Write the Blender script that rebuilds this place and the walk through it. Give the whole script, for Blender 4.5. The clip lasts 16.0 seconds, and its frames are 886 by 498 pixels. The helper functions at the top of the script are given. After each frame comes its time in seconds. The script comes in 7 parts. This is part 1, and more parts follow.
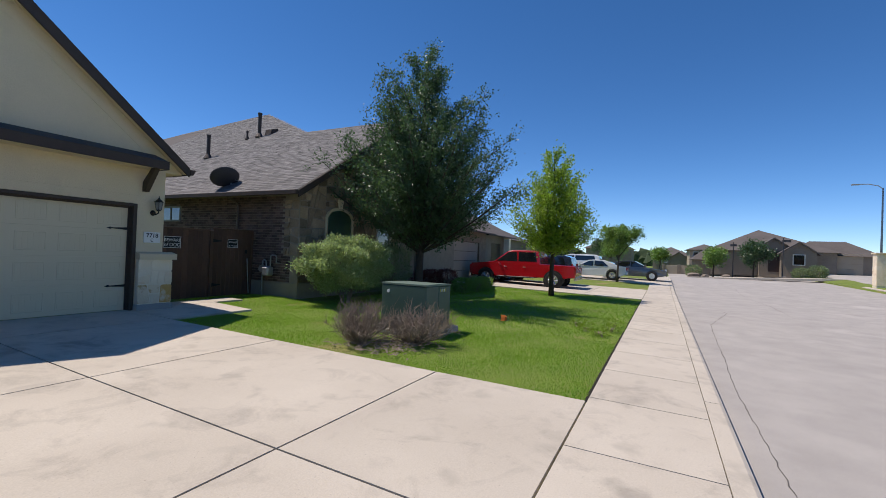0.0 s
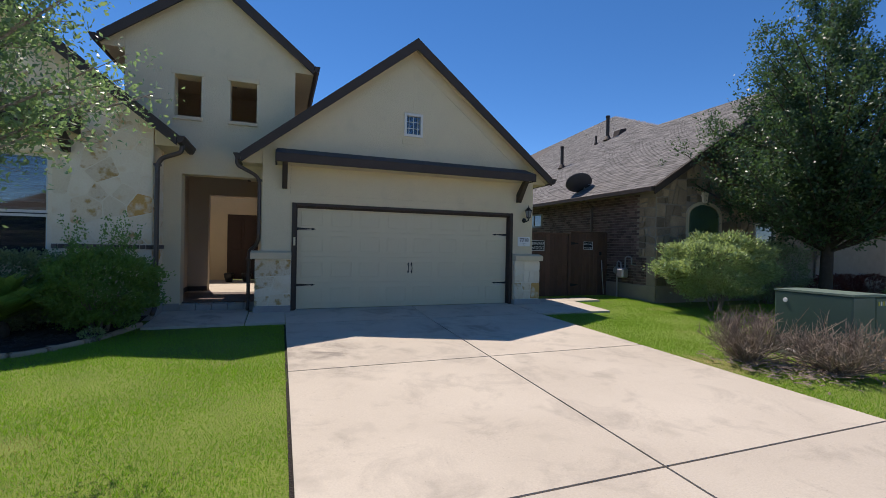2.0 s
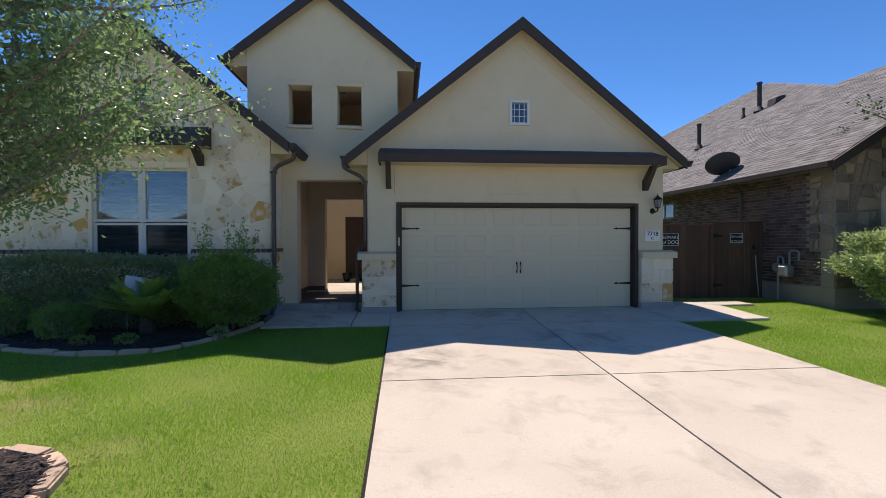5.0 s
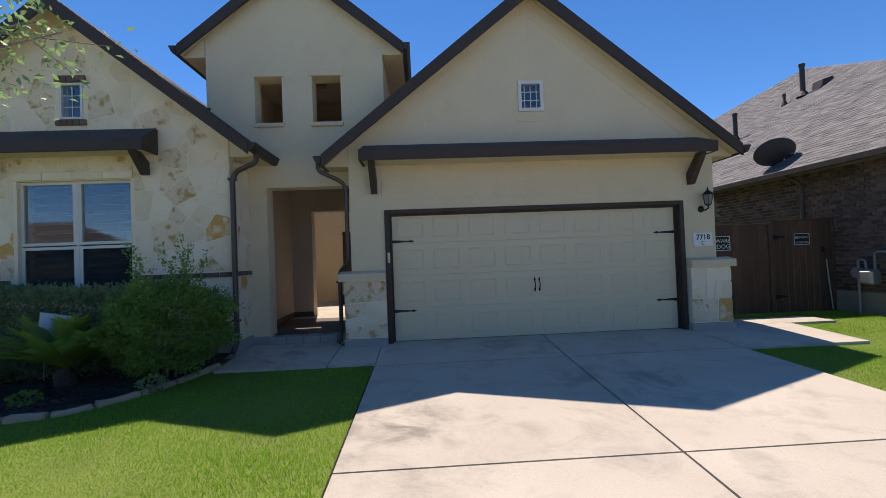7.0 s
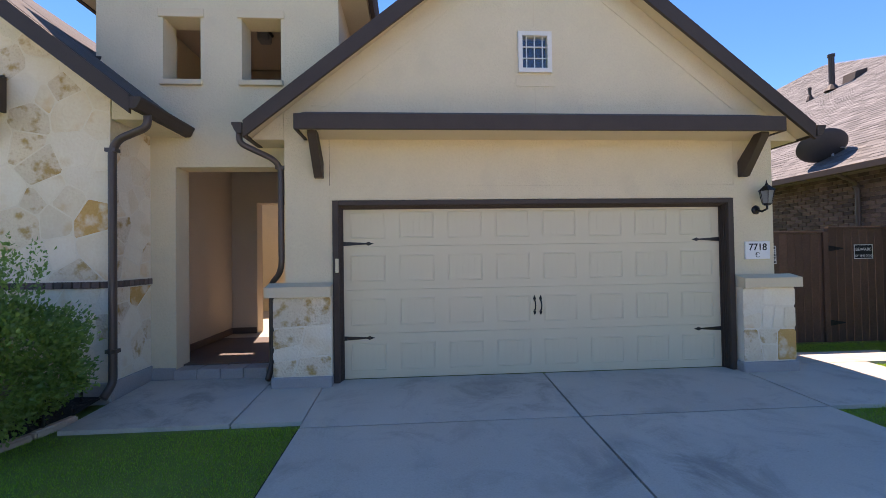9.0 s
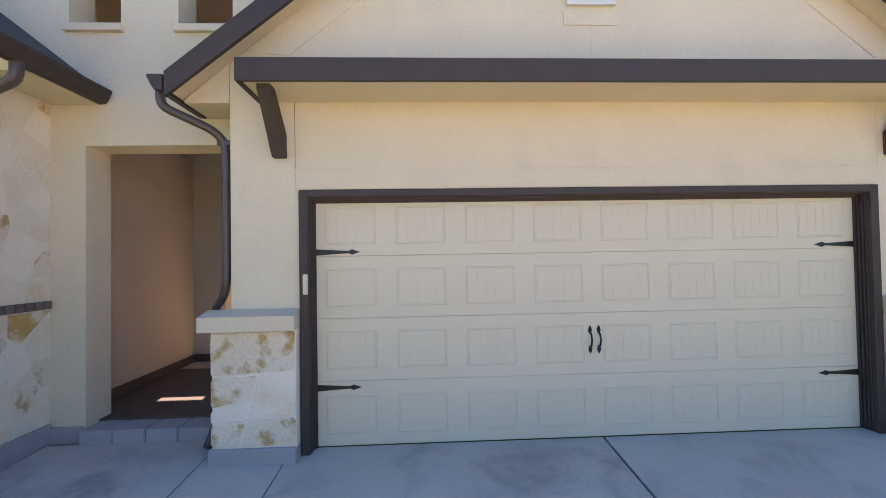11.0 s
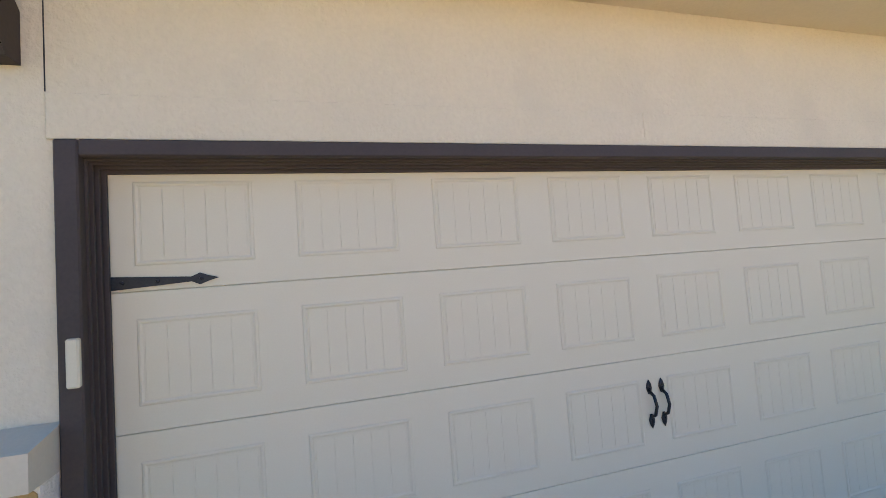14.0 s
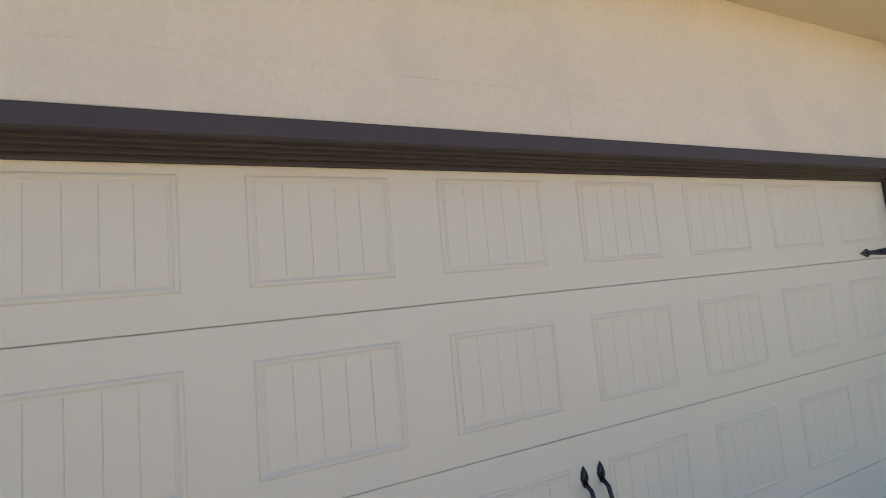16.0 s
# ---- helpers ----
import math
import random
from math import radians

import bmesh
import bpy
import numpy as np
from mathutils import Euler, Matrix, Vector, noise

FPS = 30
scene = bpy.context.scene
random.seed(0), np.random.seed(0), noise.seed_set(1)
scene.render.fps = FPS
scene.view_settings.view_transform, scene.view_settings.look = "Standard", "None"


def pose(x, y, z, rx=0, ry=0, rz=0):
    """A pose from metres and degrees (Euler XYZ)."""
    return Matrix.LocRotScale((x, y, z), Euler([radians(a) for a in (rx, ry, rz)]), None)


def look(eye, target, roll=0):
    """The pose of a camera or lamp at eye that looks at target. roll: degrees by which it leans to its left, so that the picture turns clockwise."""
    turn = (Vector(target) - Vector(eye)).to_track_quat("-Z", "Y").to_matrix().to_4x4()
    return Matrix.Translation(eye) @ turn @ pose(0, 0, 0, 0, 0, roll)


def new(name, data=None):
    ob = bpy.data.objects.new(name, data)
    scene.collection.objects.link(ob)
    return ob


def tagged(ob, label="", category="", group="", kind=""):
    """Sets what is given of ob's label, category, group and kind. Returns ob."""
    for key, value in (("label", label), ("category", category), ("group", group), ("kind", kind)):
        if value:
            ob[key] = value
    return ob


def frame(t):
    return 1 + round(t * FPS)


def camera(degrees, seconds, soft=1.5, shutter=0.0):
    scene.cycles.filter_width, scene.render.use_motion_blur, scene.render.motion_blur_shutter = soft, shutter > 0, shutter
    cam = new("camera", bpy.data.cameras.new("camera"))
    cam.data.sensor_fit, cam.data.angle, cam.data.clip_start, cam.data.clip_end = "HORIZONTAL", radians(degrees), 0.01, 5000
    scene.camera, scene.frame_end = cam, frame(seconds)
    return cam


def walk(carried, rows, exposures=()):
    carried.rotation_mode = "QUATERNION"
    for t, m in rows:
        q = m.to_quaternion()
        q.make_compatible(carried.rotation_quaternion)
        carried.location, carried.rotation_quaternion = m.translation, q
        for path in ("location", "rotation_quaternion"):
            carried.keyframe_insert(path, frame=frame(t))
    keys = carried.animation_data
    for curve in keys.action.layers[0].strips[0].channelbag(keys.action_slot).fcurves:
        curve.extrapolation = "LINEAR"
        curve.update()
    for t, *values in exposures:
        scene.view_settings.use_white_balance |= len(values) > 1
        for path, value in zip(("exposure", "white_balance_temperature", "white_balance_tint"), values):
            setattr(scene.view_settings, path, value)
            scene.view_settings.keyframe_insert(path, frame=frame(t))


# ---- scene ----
cam = camera(90.7, 16.0, soft=0.65)
EXPOSURE = [(0, 0.08, 6750, 16), (2, 0.20, 6900, 17), (3.5, 0.47, 6980, 20), (7, 0.44, 6980, 19), (8.0, 0.76, 7350, 25), (9.0, 1.34, 7650, 29), (12.5, 2.10, 8150, 32), (14, 1.90, 7950, 32), (14.6, 1.80, 8350, 32), (16, 1.74, 8100, 32)]
PATH = [
    (0, (-0.147, -9.783, 1.469), (1.64, -8.886, 1.492), 2.2),
    (0.5, (-0.128, -9.669, 1.452), (1.469, -8.465, 1.46), 1.9),
    (1, (-0.182, -9.58, 1.432), (1.245, -8.18, 1.441), 1.7),
    (1.5, (-0.198, -9.459, 1.39), (0.926, -7.805, 1.395), 1.5),
    (2, (-0.204, -9.46, 1.42), (0.491, -7.585, 1.41), 1.1),
    (2.5, (-0.221, -9.502, 1.455), (0.149, -7.537, 1.431), 1.1),
    (3, (-0.194, -9.522, 1.434), (0.056, -7.538, 1.406), 1.1),
    (3.5, (-0.158, -9.529, 1.435), (0.081, -7.543, 1.402), 1.2),
    (5.8, (0.359, -8.328, 1.453), (0.489, -6.332, 1.442), -1.1),
    (6, (0.41, -8.189, 1.432), (0.531, -6.193, 1.447), -1.2),
    (6.5, (0.517, -7.751, 1.444), (0.635, -5.755, 1.482), -1.0),
    (7, (0.594, -7.294, 1.464), (0.693, -5.297, 1.498), -2.2),
    (7.5, (0.671, -6.818, 1.514), (0.759, -4.82, 1.551), -3.1),
    (8, (0.793, -6.346, 1.555), (0.881, -4.348, 1.584), -1.5),
    (8.5, (0.869, -5.845, 1.551), (0.978, -3.848, 1.581), -1.2),
    (9, (0.973, -5.385, 1.565), (1.11, -3.39, 1.6), -0.9),
    (9.5, (1.022, -4.931, 1.576), (1.168, -2.937, 1.613), -1.0),
    (9.7, (1.06, -4.765, 1.591), (1.202, -2.77, 1.628), -0.9),
    (11.8, (0.958, -3.142, 1.71), (0.916, -1.143, 1.765), -1.8),
    (12, (0.909, -3.01, 1.719), (0.77, -1.016, 1.78), -1.9),
    (12.5, (0.828, -2.691, 1.728), (0.632, -0.702, 1.792), -2.2),
    (13, (0.828, -2.367, 1.702), (0.908, -0.371, 1.797), -2.1),
    (13.5, (0.851, -2.06, 1.722), (1.136, -0.083, 1.822), -2.6),
    (14, (0.883, -1.836, 1.691), (1.432, 0.084, 1.801), -4.2),
    (14.5, (0.953, -1.661, 1.734), (1.769, 0.163, 1.831), -6.0),
    (15, (1.191, -1.54, 1.758), (2.035, 0.27, 1.875), -5.8),
    (15.5, (1.328, -1.374, 1.747), (2.172, 0.436, 1.855), -5.4),
    (16, (1.436, -1.247, 1.756), (2.221, 0.584, 1.935), -5.1),
]
walk(cam, [(t, look(eye, target, roll)) for t, eye, target, roll in PATH], exposures=EXPOSURE)

# ---- light ----
SUN = Vector((-0.66, 3.15, 6.04)).normalized()
world = bpy.data.worlds.new("sky")
scene.world = world
world.use_nodes = True
wn = world.node_tree
sky = wn.nodes.new("ShaderNodeTexSky")
sky.sky_type, sky.sun_disc = "NISHITA", False
sky.sun_elevation, sky.sun_rotation = math.asin(SUN.z), math.atan2(SUN.x, SUN.y)
sky.altitude, sky.air_density, sky.dust_density, sky.ozone_density = 2600, 0.8, 0.0, 3.4
deep = wn.nodes.new("ShaderNodeHueSaturation")
deep.inputs["Saturation"].default_value = 1.24
wn.links.new(sky.outputs[0], deep.inputs["Color"])
wn.links.new(deep.outputs[0], wn.nodes["Background"].inputs[0])
wn.nodes["Background"].inputs[1].default_value = 0.15
lamp = bpy.data.lights.new("sun", "SUN")
lamp.energy, lamp.angle, lamp.color = 4.2, radians(0.5), (1.0, 0.94, 0.85)
new("sun", lamp).matrix_world = look(SUN * 60, (0, 0, 0))


# ---- materials ----
def material(name, base, dark=None, scale=3.0, fine=60.0, rough=0.8, metal=0.0, bump=0.3, depth=0.01, vary=0.0, contrast=0.5, stain=None, coat=0.0, island=False):
    """Two scales of noise between two colours, fine relief, and a shift of brightness from piece to piece."""
    m = bpy.data.materials.new(name)
    m.use_nodes = True
    t = m.node_tree
    N, L = t.nodes.new, t.links.new
    b = t.nodes["Principled BSDF"]
    dark = dark or tuple(c * 0.75 for c in base)
    co = N("ShaderNodeTexCoord").outputs["Object"]
    if vary:
        oi = N("ShaderNodeNewGeometry").outputs["Random Per Island"] if island else N("ShaderNodeObjectInfo").outputs["Random"]
        off = N("ShaderNodeVectorMath")
        off.operation = "ADD"
        sc = N("ShaderNodeMath")
        sc.operation = "MULTIPLY"
        sc.inputs[1].default_value = 37.0
        L(oi, sc.inputs[0])
        L(co, off.inputs[0])
        L(sc.outputs[0], off.inputs[1])
        co = off.outputs[0]
    big, small = N("ShaderNodeTexNoise"), N("ShaderNodeTexNoise")
    for n, s, d in ((big, scale, 4), (small, fine, 3)):
        n.inputs["Scale"].default_value, n.inputs["Detail"].default_value = s, d
        L(co, n.inputs["Vector"])
    mixf = N("ShaderNodeMix")
    mixf.inputs[0].default_value = 0.45
    L(big.outputs[0], mixf.inputs[2])
    L(small.outputs[0], mixf.inputs[3])
    ramp = N("ShaderNodeValToRGB")
    e = ramp.color_ramp.elements
    e[0].position, e[1].position = 0.5 - 0.25 * (1 - contrast) - 0.08, 0.5 + 0.25 * (1 - contrast) + 0.08
    e[0].color, e[1].color = (*dark, 1), (*base, 1)
    L(mixf.outputs[0], ramp.inputs[0])
    col = ramp.outputs[0]
    if stain:
        sn = N("ShaderNodeTexNoise")
        sn.inputs["Scale"].default_value, sn.inputs["Detail"].default_value = stain[1], 5
        L(co, sn.inputs["Vector"])
        sr = N("ShaderNodeValToRGB")
        sr.color_ramp.elements[0].position, sr.color_ramp.elements[1].position = stain[2], stain[2] + 0.16
        L(sn.outputs[0], sr.inputs[0])
        sm = N("ShaderNodeMix")
        sm.data_type = "RGBA"
        L(sr.outputs[0], sm.inputs[0])
        L(col, sm.inputs[6])
        sm.inputs[7].default_value = (*stain[0], 1)
        col = sm.outputs[2]
    if vary:
        hv = N("ShaderNodeHueSaturation")
        mr = N("ShaderNodeMapRange")
        mr.inputs[3].default_value, mr.inputs[4].default_value = 1 - vary, 1 + vary
        L(oi, mr.inputs[0])
        L(mr.outputs[0], hv.inputs["Value"])
        L(col, hv.inputs["Color"])
        col = hv.outputs[0]
    L(col, b.inputs["Base Color"])
    b.inputs["Roughness"].default_value, b.inputs["Metallic"].default_value = rough, metal
    b.inputs["Coat Weight"].default_value = coat
    if bump:
        bp = N("ShaderNodeBump")
        bp.inputs["Strength"].default_value, bp.inputs["Distance"].default_value = bump, depth
        L(small.outputs[0], bp.inputs["Height"])
        L(bp.outputs[0], b.inputs["Normal"])
    return m


def leaf_material(name, base, dark, through_=0.38):
    m = material(name, base, dark, scale=1.5, fine=20, rough=0.42, bump=0, vary=0.35, island=True)
    b = m.node_tree.nodes["Principled BSDF"]
    b.inputs["Subsurface Weight"].default_value = 0.0
    tr = m.node_tree.nodes.new("ShaderNodeBsdfTranslucent")
    tr.inputs[0].default_value = (base[0] * 1.6, base[1] * 1.6, base[2] * 0.9, 1)
    mx = m.node_tree.nodes.new("ShaderNodeMixShader")
    mx.inputs[0].default_value = through_
    out = m.node_tree.nodes["Material Output"]
    m.node_tree.links.new(b.outputs[0], mx.inputs[1])
    m.node_tree.links.new(tr.outputs[0], mx.inputs[2])
    m.node_tree.links.new(mx.outputs[0], out.inputs[0])
    return m


def glass_material(name, tint, rough=0.02):
    m = bpy.data.materials.new(name)
    m.use_nodes = True
    b = m.node_tree.nodes["Principled BSDF"]
    b.inputs["Base Color"].default_value = (*tint, 1)
    b.inputs["Transmission Weight"].default_value = 1.0
    b.inputs["Roughness"].default_value = rough
    b.inputs["IOR"].default_value = 1.8
    return m


STUCCO = material("stucco", (0.72, 0.615, 0.425), (0.65, 0.553, 0.38), scale=1.6, fine=48, rough=0.94, bump=0.7, depth=0.011, stain=((0.64, 0.55, 0.385), 2.2, 0.56))
# the same stucco, with the porch's dim light put into its colour
STUCCO_PORCH_SHADE = material("stucco_porch_shade", (0.52, 0.44, 0.345), (0.45, 0.38, 0.295), scale=1.1, fine=55, rough=0.92, bump=0.75, depth=0.010)
STUCCO_TRIM = material("stucco_trim", (0.70, 0.58, 0.395), (0.63, 0.52, 0.35), scale=1.5, fine=70, rough=0.9, bump=0.35, depth=0.004)
BROWN = material("brown_paint", (0.062, 0.042, 0.031), (0.042, 0.028, 0.021), scale=4, fine=80, rough=0.65, bump=0.15, depth=0.003)
PIPE_BROWN = material("brown_enamel", (0.088, 0.064, 0.053), (0.07, 0.05, 0.042), scale=5, fine=80, rough=0.4, bump=0.08, depth=0.002)
DOOR_PAINT = material("door_paint", (0.69, 0.60, 0.408), (0.65, 0.565, 0.382), scale=1.2, fine=140, rough=0.5, bump=0.12, depth=0.0015)
IRON = material("black_iron", (0.04, 0.04, 0.042), (0.02, 0.02, 0.021), scale=20, fine=150, rough=0.35, metal=0.7, bump=0.3, depth=0.002)
CONCRETE = material("concrete", (0.575, 0.52, 0.43), (0.455, 0.405, 0.33), scale=0.9, fine=70, rough=0.9, bump=0.45, depth=0.004, contrast=0.5, stain=((0.41, 0.37, 0.305), 2.2, 0.575), vary=0.05)


def weather(m, tone, marks):
    """Grey weathering: cloudy smears, small dark specks, and soft smudges at marks (x, y, radius)."""
    t = m.node_tree
    N, L = t.nodes.new, t.links.new
    b = t.nodes["Principled BSDF"]
    col = b.inputs["Base Color"].links[0].from_socket
    co = N("ShaderNodeTexCoord").outputs["Object"]
    smear = N("ShaderNodeTexNoise")
    smear.inputs["Scale"].default_value, smear.inputs["Detail"].default_value, smear.inputs["Roughness"].default_value = 1.7, 8, 0.68
    smear.inputs["Distortion"].default_value = 0.6
    speck = N("ShaderNodeTexNoise")
    speck.inputs["Scale"].default_value, speck.inputs["Detail"].default_value = 42, 2
    masks = []
    for n, lo, hi, k in ((smear, 0.52, 0.68, 0.62), (speck, 0.70, 0.76, 0.7)):
        L(co, n.inputs["Vector"])
        mr = N("ShaderNodeMapRange")
        mr.inputs[1].default_value, mr.inputs[2].default_value, mr.inputs[4].default_value = lo, hi, k
        L(n.outputs[0], mr.inputs[0])
        masks.append(mr.outputs[0])
    for x, y, rad in marks:
        far = N("ShaderNodeVectorMath")
        far.operation = "DISTANCE"
        flat = N("ShaderNodeVectorMath")
        flat.operation = "MULTIPLY"
        flat.inputs[1].default_value = (1, 1, 0)
        L(co, flat.inputs[0])
        L(flat.outputs[0], far.inputs[0])
        far.inputs[1].default_value = (x, y, 0)
        near = N("ShaderNodeMapRange")
        near.inputs[1].default_value, near.inputs[2].default_value, near.inputs[3].default_value, near.inputs[4].default_value = 0.0, rad, 1.0, 0.0
        L(far.outputs["Value"], near.inputs[0])
        mul = N("ShaderNodeMath")
        mul.operation = "MULTIPLY"
        grain = N("ShaderNodeMapRange")
        grain.inputs[1].default_value, grain.inputs[2].default_value, grain.inputs[4].default_value = 0.42, 0.6, 1.1
        L(smear.outputs[0], grain.inputs[0])
        L(near.outputs[0], mul.inputs[0])
        L(grain.outputs[0], mul.inputs[1])
        masks.append(mul.outputs[0])
    for k in masks:
        mx = N("ShaderNodeMix")
        mx.data_type = "RGBA"
        mx.blend_type = "MULTIPLY"
        L(k, mx.inputs[0])
        L(col, mx.inputs[6])
        mx.inputs[7].default_value = (*tone, 1)
        col = mx.outputs[2]
    L(col, b.inputs["Base Color"])


weather(CONCRETE, (0.66, 0.66, 0.67), ((0.45, -3.6, 1.1), (0.2, -3.2, 0.6), (-1.6, -0.55, 1.0), (2.9, -2.3, 0.9), (2.1, -0.5, 0.8)))
CONCRETE_GREY = material("concrete_grey", (0.40, 0.38, 0.35), (0.30, 0.285, 0.27), scale=2.5, fine=60, rough=0.9, bump=0.3, depth=0.004)
JOINT = material("joint", (0.035, 0.03, 0.027), scale=6, fine=60, rough=0.95)
ASPHALT = material("asphalt", (0.46, 0.43, 0.39), (0.30, 0.28, 0.255), scale=1.6, fine=110, rough=0.95, bump=0.35, depth=0.008, contrast=0.3, stain=((0.47, 0.44, 0.40), 0.4, 0.58))
TURF = material("turf", (0.19, 0.25, 0.035), (0.11, 0.16, 0.02), scale=1.3, fine=70, rough=0.9, bump=0.6, depth=0.03, stain=((0.30, 0.23, 0.10), 0.7, 0.60))
GRASS = leaf_material("grass", (0.225, 0.41, 0.04), (0.115, 0.255, 0.022))
DRY_GRASS = leaf_material("dry_grass", (0.48, 0.40, 0.17), (0.33, 0.25, 0.10), 0.2)
LIME = material("limestone", (0.88, 0.755, 0.565), (0.79, 0.64, 0.44), scale=3.5, fine=32, rough=0.92, bump=0.7, depth=0.018, vary=0.05, stain=((0.76, 0.53, 0.27), 3.0, 0.57))
LIME_PIT = material("limestone_pitted", (0.87, 0.74, 0.55), (0.78, 0.62, 0.42), scale=4, fine=40, rough=0.95, bump=0.9, depth=0.025, vary=0.06, stain=((0.56, 0.34, 0.125), 8.0, 0.515))
LIME_ORANGE = material("limestone_orange", (0.80, 0.47, 0.165), (0.66, 0.35, 0.10), scale=6, fine=45, rough=0.92, bump=0.8, depth=0.02, vary=0.10, stain=((0.87, 0.72, 0.51), 6.0, 0.51))
LIME_WHITE = material("limestone_white", (0.90, 0.79, 0.62), (0.83, 0.695, 0.51), scale=4, fine=36, rough=0.92, bump=0.6, depth=0.015, vary=0.04, stain=((0.78, 0.61, 0.38), 3.4, 0.61))
MORTAR = material("mortar", (0.89, 0.775, 0.60), (0.82, 0.695, 0.52), scale=5, fine=70, rough=0.95, bump=0.7, depth=0.012)
FIELDSTONE = material("fieldstone", (0.38, 0.285, 0.185), (0.20, 0.147, 0.098), scale=3.0, fine=30, rough=0.9, bump=0.7, depth=0.015, vary=0.5)
MORTAR_DARK = material("mortar_dark", (0.33, 0.28, 0.22), (0.25, 0.21, 0.165), scale=4, fine=60, rough=0.95)
BRICK = material("brick_brown", (0.165, 0.108, 0.09), (0.10, 0.066, 0.057), scale=4, fine=60, rough=0.9, bump=0.5, depth=0.006, vary=0.5)
BRICK_BITS = material("brick_brown_rows", (0.165, 0.108, 0.09), (0.10, 0.066, 0.057), scale=4, fine=60, rough=0.9, bump=0.5, depth=0.006, vary=0.5, island=True)
BAND = material("band_brick", (0.20, 0.135, 0.108), (0.13, 0.088, 0.072), scale=10, fine=70, rough=0.9, vary=0.4)
SHINGLE = material("shingle", (0.20, 0.192, 0.182), (0.115, 0.11, 0.104), scale=2, fine=90, rough=0.95, bump=0.5, depth=0.006, vary=0.32, island=True)
SHINGLE_DARK = material("shingle_charcoal", (0.10, 0.09, 0.085), (0.06, 0.055, 0.05), scale=2, fine=90, rough=0.95, bump=0.5, depth=0.006, vary=0.25, island=True)
FENCE = material("stained_cedar", (0.135, 0.072, 0.046), (0.080, 0.042, 0.028), scale=2.5, fine=35, rough=0.75, bump=0.3, depth=0.004, vary=0.25)
BARK = material("bark", (0.40, 0.35, 0.295), (0.17, 0.145, 0.12), scale=22, fine=70, rough=0.95, bump=1.0, depth=0.03, contrast=0.7)
BARK_DARK = material("bark_dark", (0.075, 0.058, 0.045), (0.04, 0.03, 0.024), scale=12, fine=60, rough=0.95, bump=0.9, depth=0.02)
MULCH = material("mulch", (0.035, 0.026, 0.022), (0.014, 0.011, 0.01), scale=8, fine=60, rough=0.95, bump=1.0, depth=0.04)
CHIP = material("mulch_chip", (0.075, 0.055, 0.047), (0.02, 0.015, 0.013), scale=8, fine=60, rough=0.9, vary=0.5, island=True)
EDGE_STONE = material("edging_stone", (0.60, 0.45, 0.33), (0.45, 0.33, 0.24), scale=5, fine=50, rough=0.95, bump=0.6, depth=0.01, vary=0.15)
WHITE_FRAME = material("white_vinyl", (0.72, 0.70, 0.65), (0.66, 0.64, 0.59), scale=3, fine=60, rough=0.5, bump=0.05)
BLIND = material("shutter_slat", (0.22, 0.23, 0.23), (0.185, 0.195, 0.195), scale=3, fine=30, rough=0.5, bump=0.0)
# near-black colour that stands for the shade of unlit rooms and a recess
DEEP_SHADE = material("deep_shade", (0.05, 0.048, 0.045), scale=3, fine=30, rough=0.9)
SCREEN = material("insect_mesh", (0.030, 0.034, 0.034), scale=5, fine=200, rough=0.9, bump=0.1)
mesh_mix, mesh_gap = SCREEN.node_tree.nodes.new("ShaderNodeMixShader"), SCREEN.node_tree.nodes.new("ShaderNodeBsdfTransparent")
mesh_mix.inputs[0].default_value = 0.5
SCREEN.node_tree.links.new(mesh_gap.outputs[0], mesh_mix.inputs[1])
SCREEN.node_tree.links.new(SCREEN.node_tree.nodes["Principled BSDF"].outputs[0], mesh_mix.inputs[2])
SCREEN.node_tree.links.new(mesh_mix.outputs[0], SCREEN.node_tree.nodes["Material Output"].inputs[0])
GLASS = glass_material("window_glass", (0.86, 0.93, 0.93))
GREEN_BOX = material("green_enamel", (0.055, 0.105, 0.085), (0.045, 0.088, 0.072), scale=2, fine=40, rough=0.45, bump=0.05)
PALE_GREEN = material("weathered_green_enamel", (0.16, 0.22, 0.175), (0.12, 0.17, 0.14), scale=3, fine=40, rough=0.5, bump=0.05)
# green of a pane's reflections, put into the colour of what lies behind
BLIND_REFLECTION = material("blind_reflection", (0.24, 0.42, 0.34), (0.19, 0.34, 0.27), scale=3, fine=40, rough=0.5, bump=0.05)
SIGN_WHITE = material("sign_white", (0.78, 0.78, 0.76), (0.7, 0.7, 0.68), scale=5, fine=60, rough=0.4, bump=0.05)
BLACK = material("black_paint", (0.012, 0.012, 0.013), scale=5, fine=50, rough=0.5, bump=0.05)
RED_PAINT = material("red_car_paint", (0.42, 0.006, 0.010), (0.38, 0.005, 0.009), scale=1, fine=30, rough=0.25, bump=0.0, coat=1.0)
WHITE_PAINT = material("white_car_paint", (0.75, 0.76, 0.77), (0.7, 0.71, 0.72), scale=1, fine=30, rough=0.25, bump=0.0, coat=1.0)
GREY_PAINT = material("grey_car_paint", (0.10, 0.105, 0.115), (0.085, 0.09, 0.1), scale=1, fine=30, rough=0.25, metal=0.5, bump=0.0, coat=1.0)
BLUE_PAINT = material("dark_blue_car_paint", (0.02, 0.028, 0.05), (0.015, 0.022, 0.04), scale=1, fine=30, rough=0.25, bump=0.0, coat=1.0)
CAR_GLASS = material("dark_car_glass", (0.012, 0.014, 0.016), scale=1, fine=10, rough=0.06, bump=0.0, coat=1.0)
TYRE = material("tyre_rubber", (0.016, 0.016, 0.016), scale=10, fine=80, rough=0.85)
CHROME = material("bright_metal", (0.62, 0.62, 0.63), (0.5, 0.5, 0.51), scale=4, fine=60, rough=0.25, metal=1.0, bump=0.0)
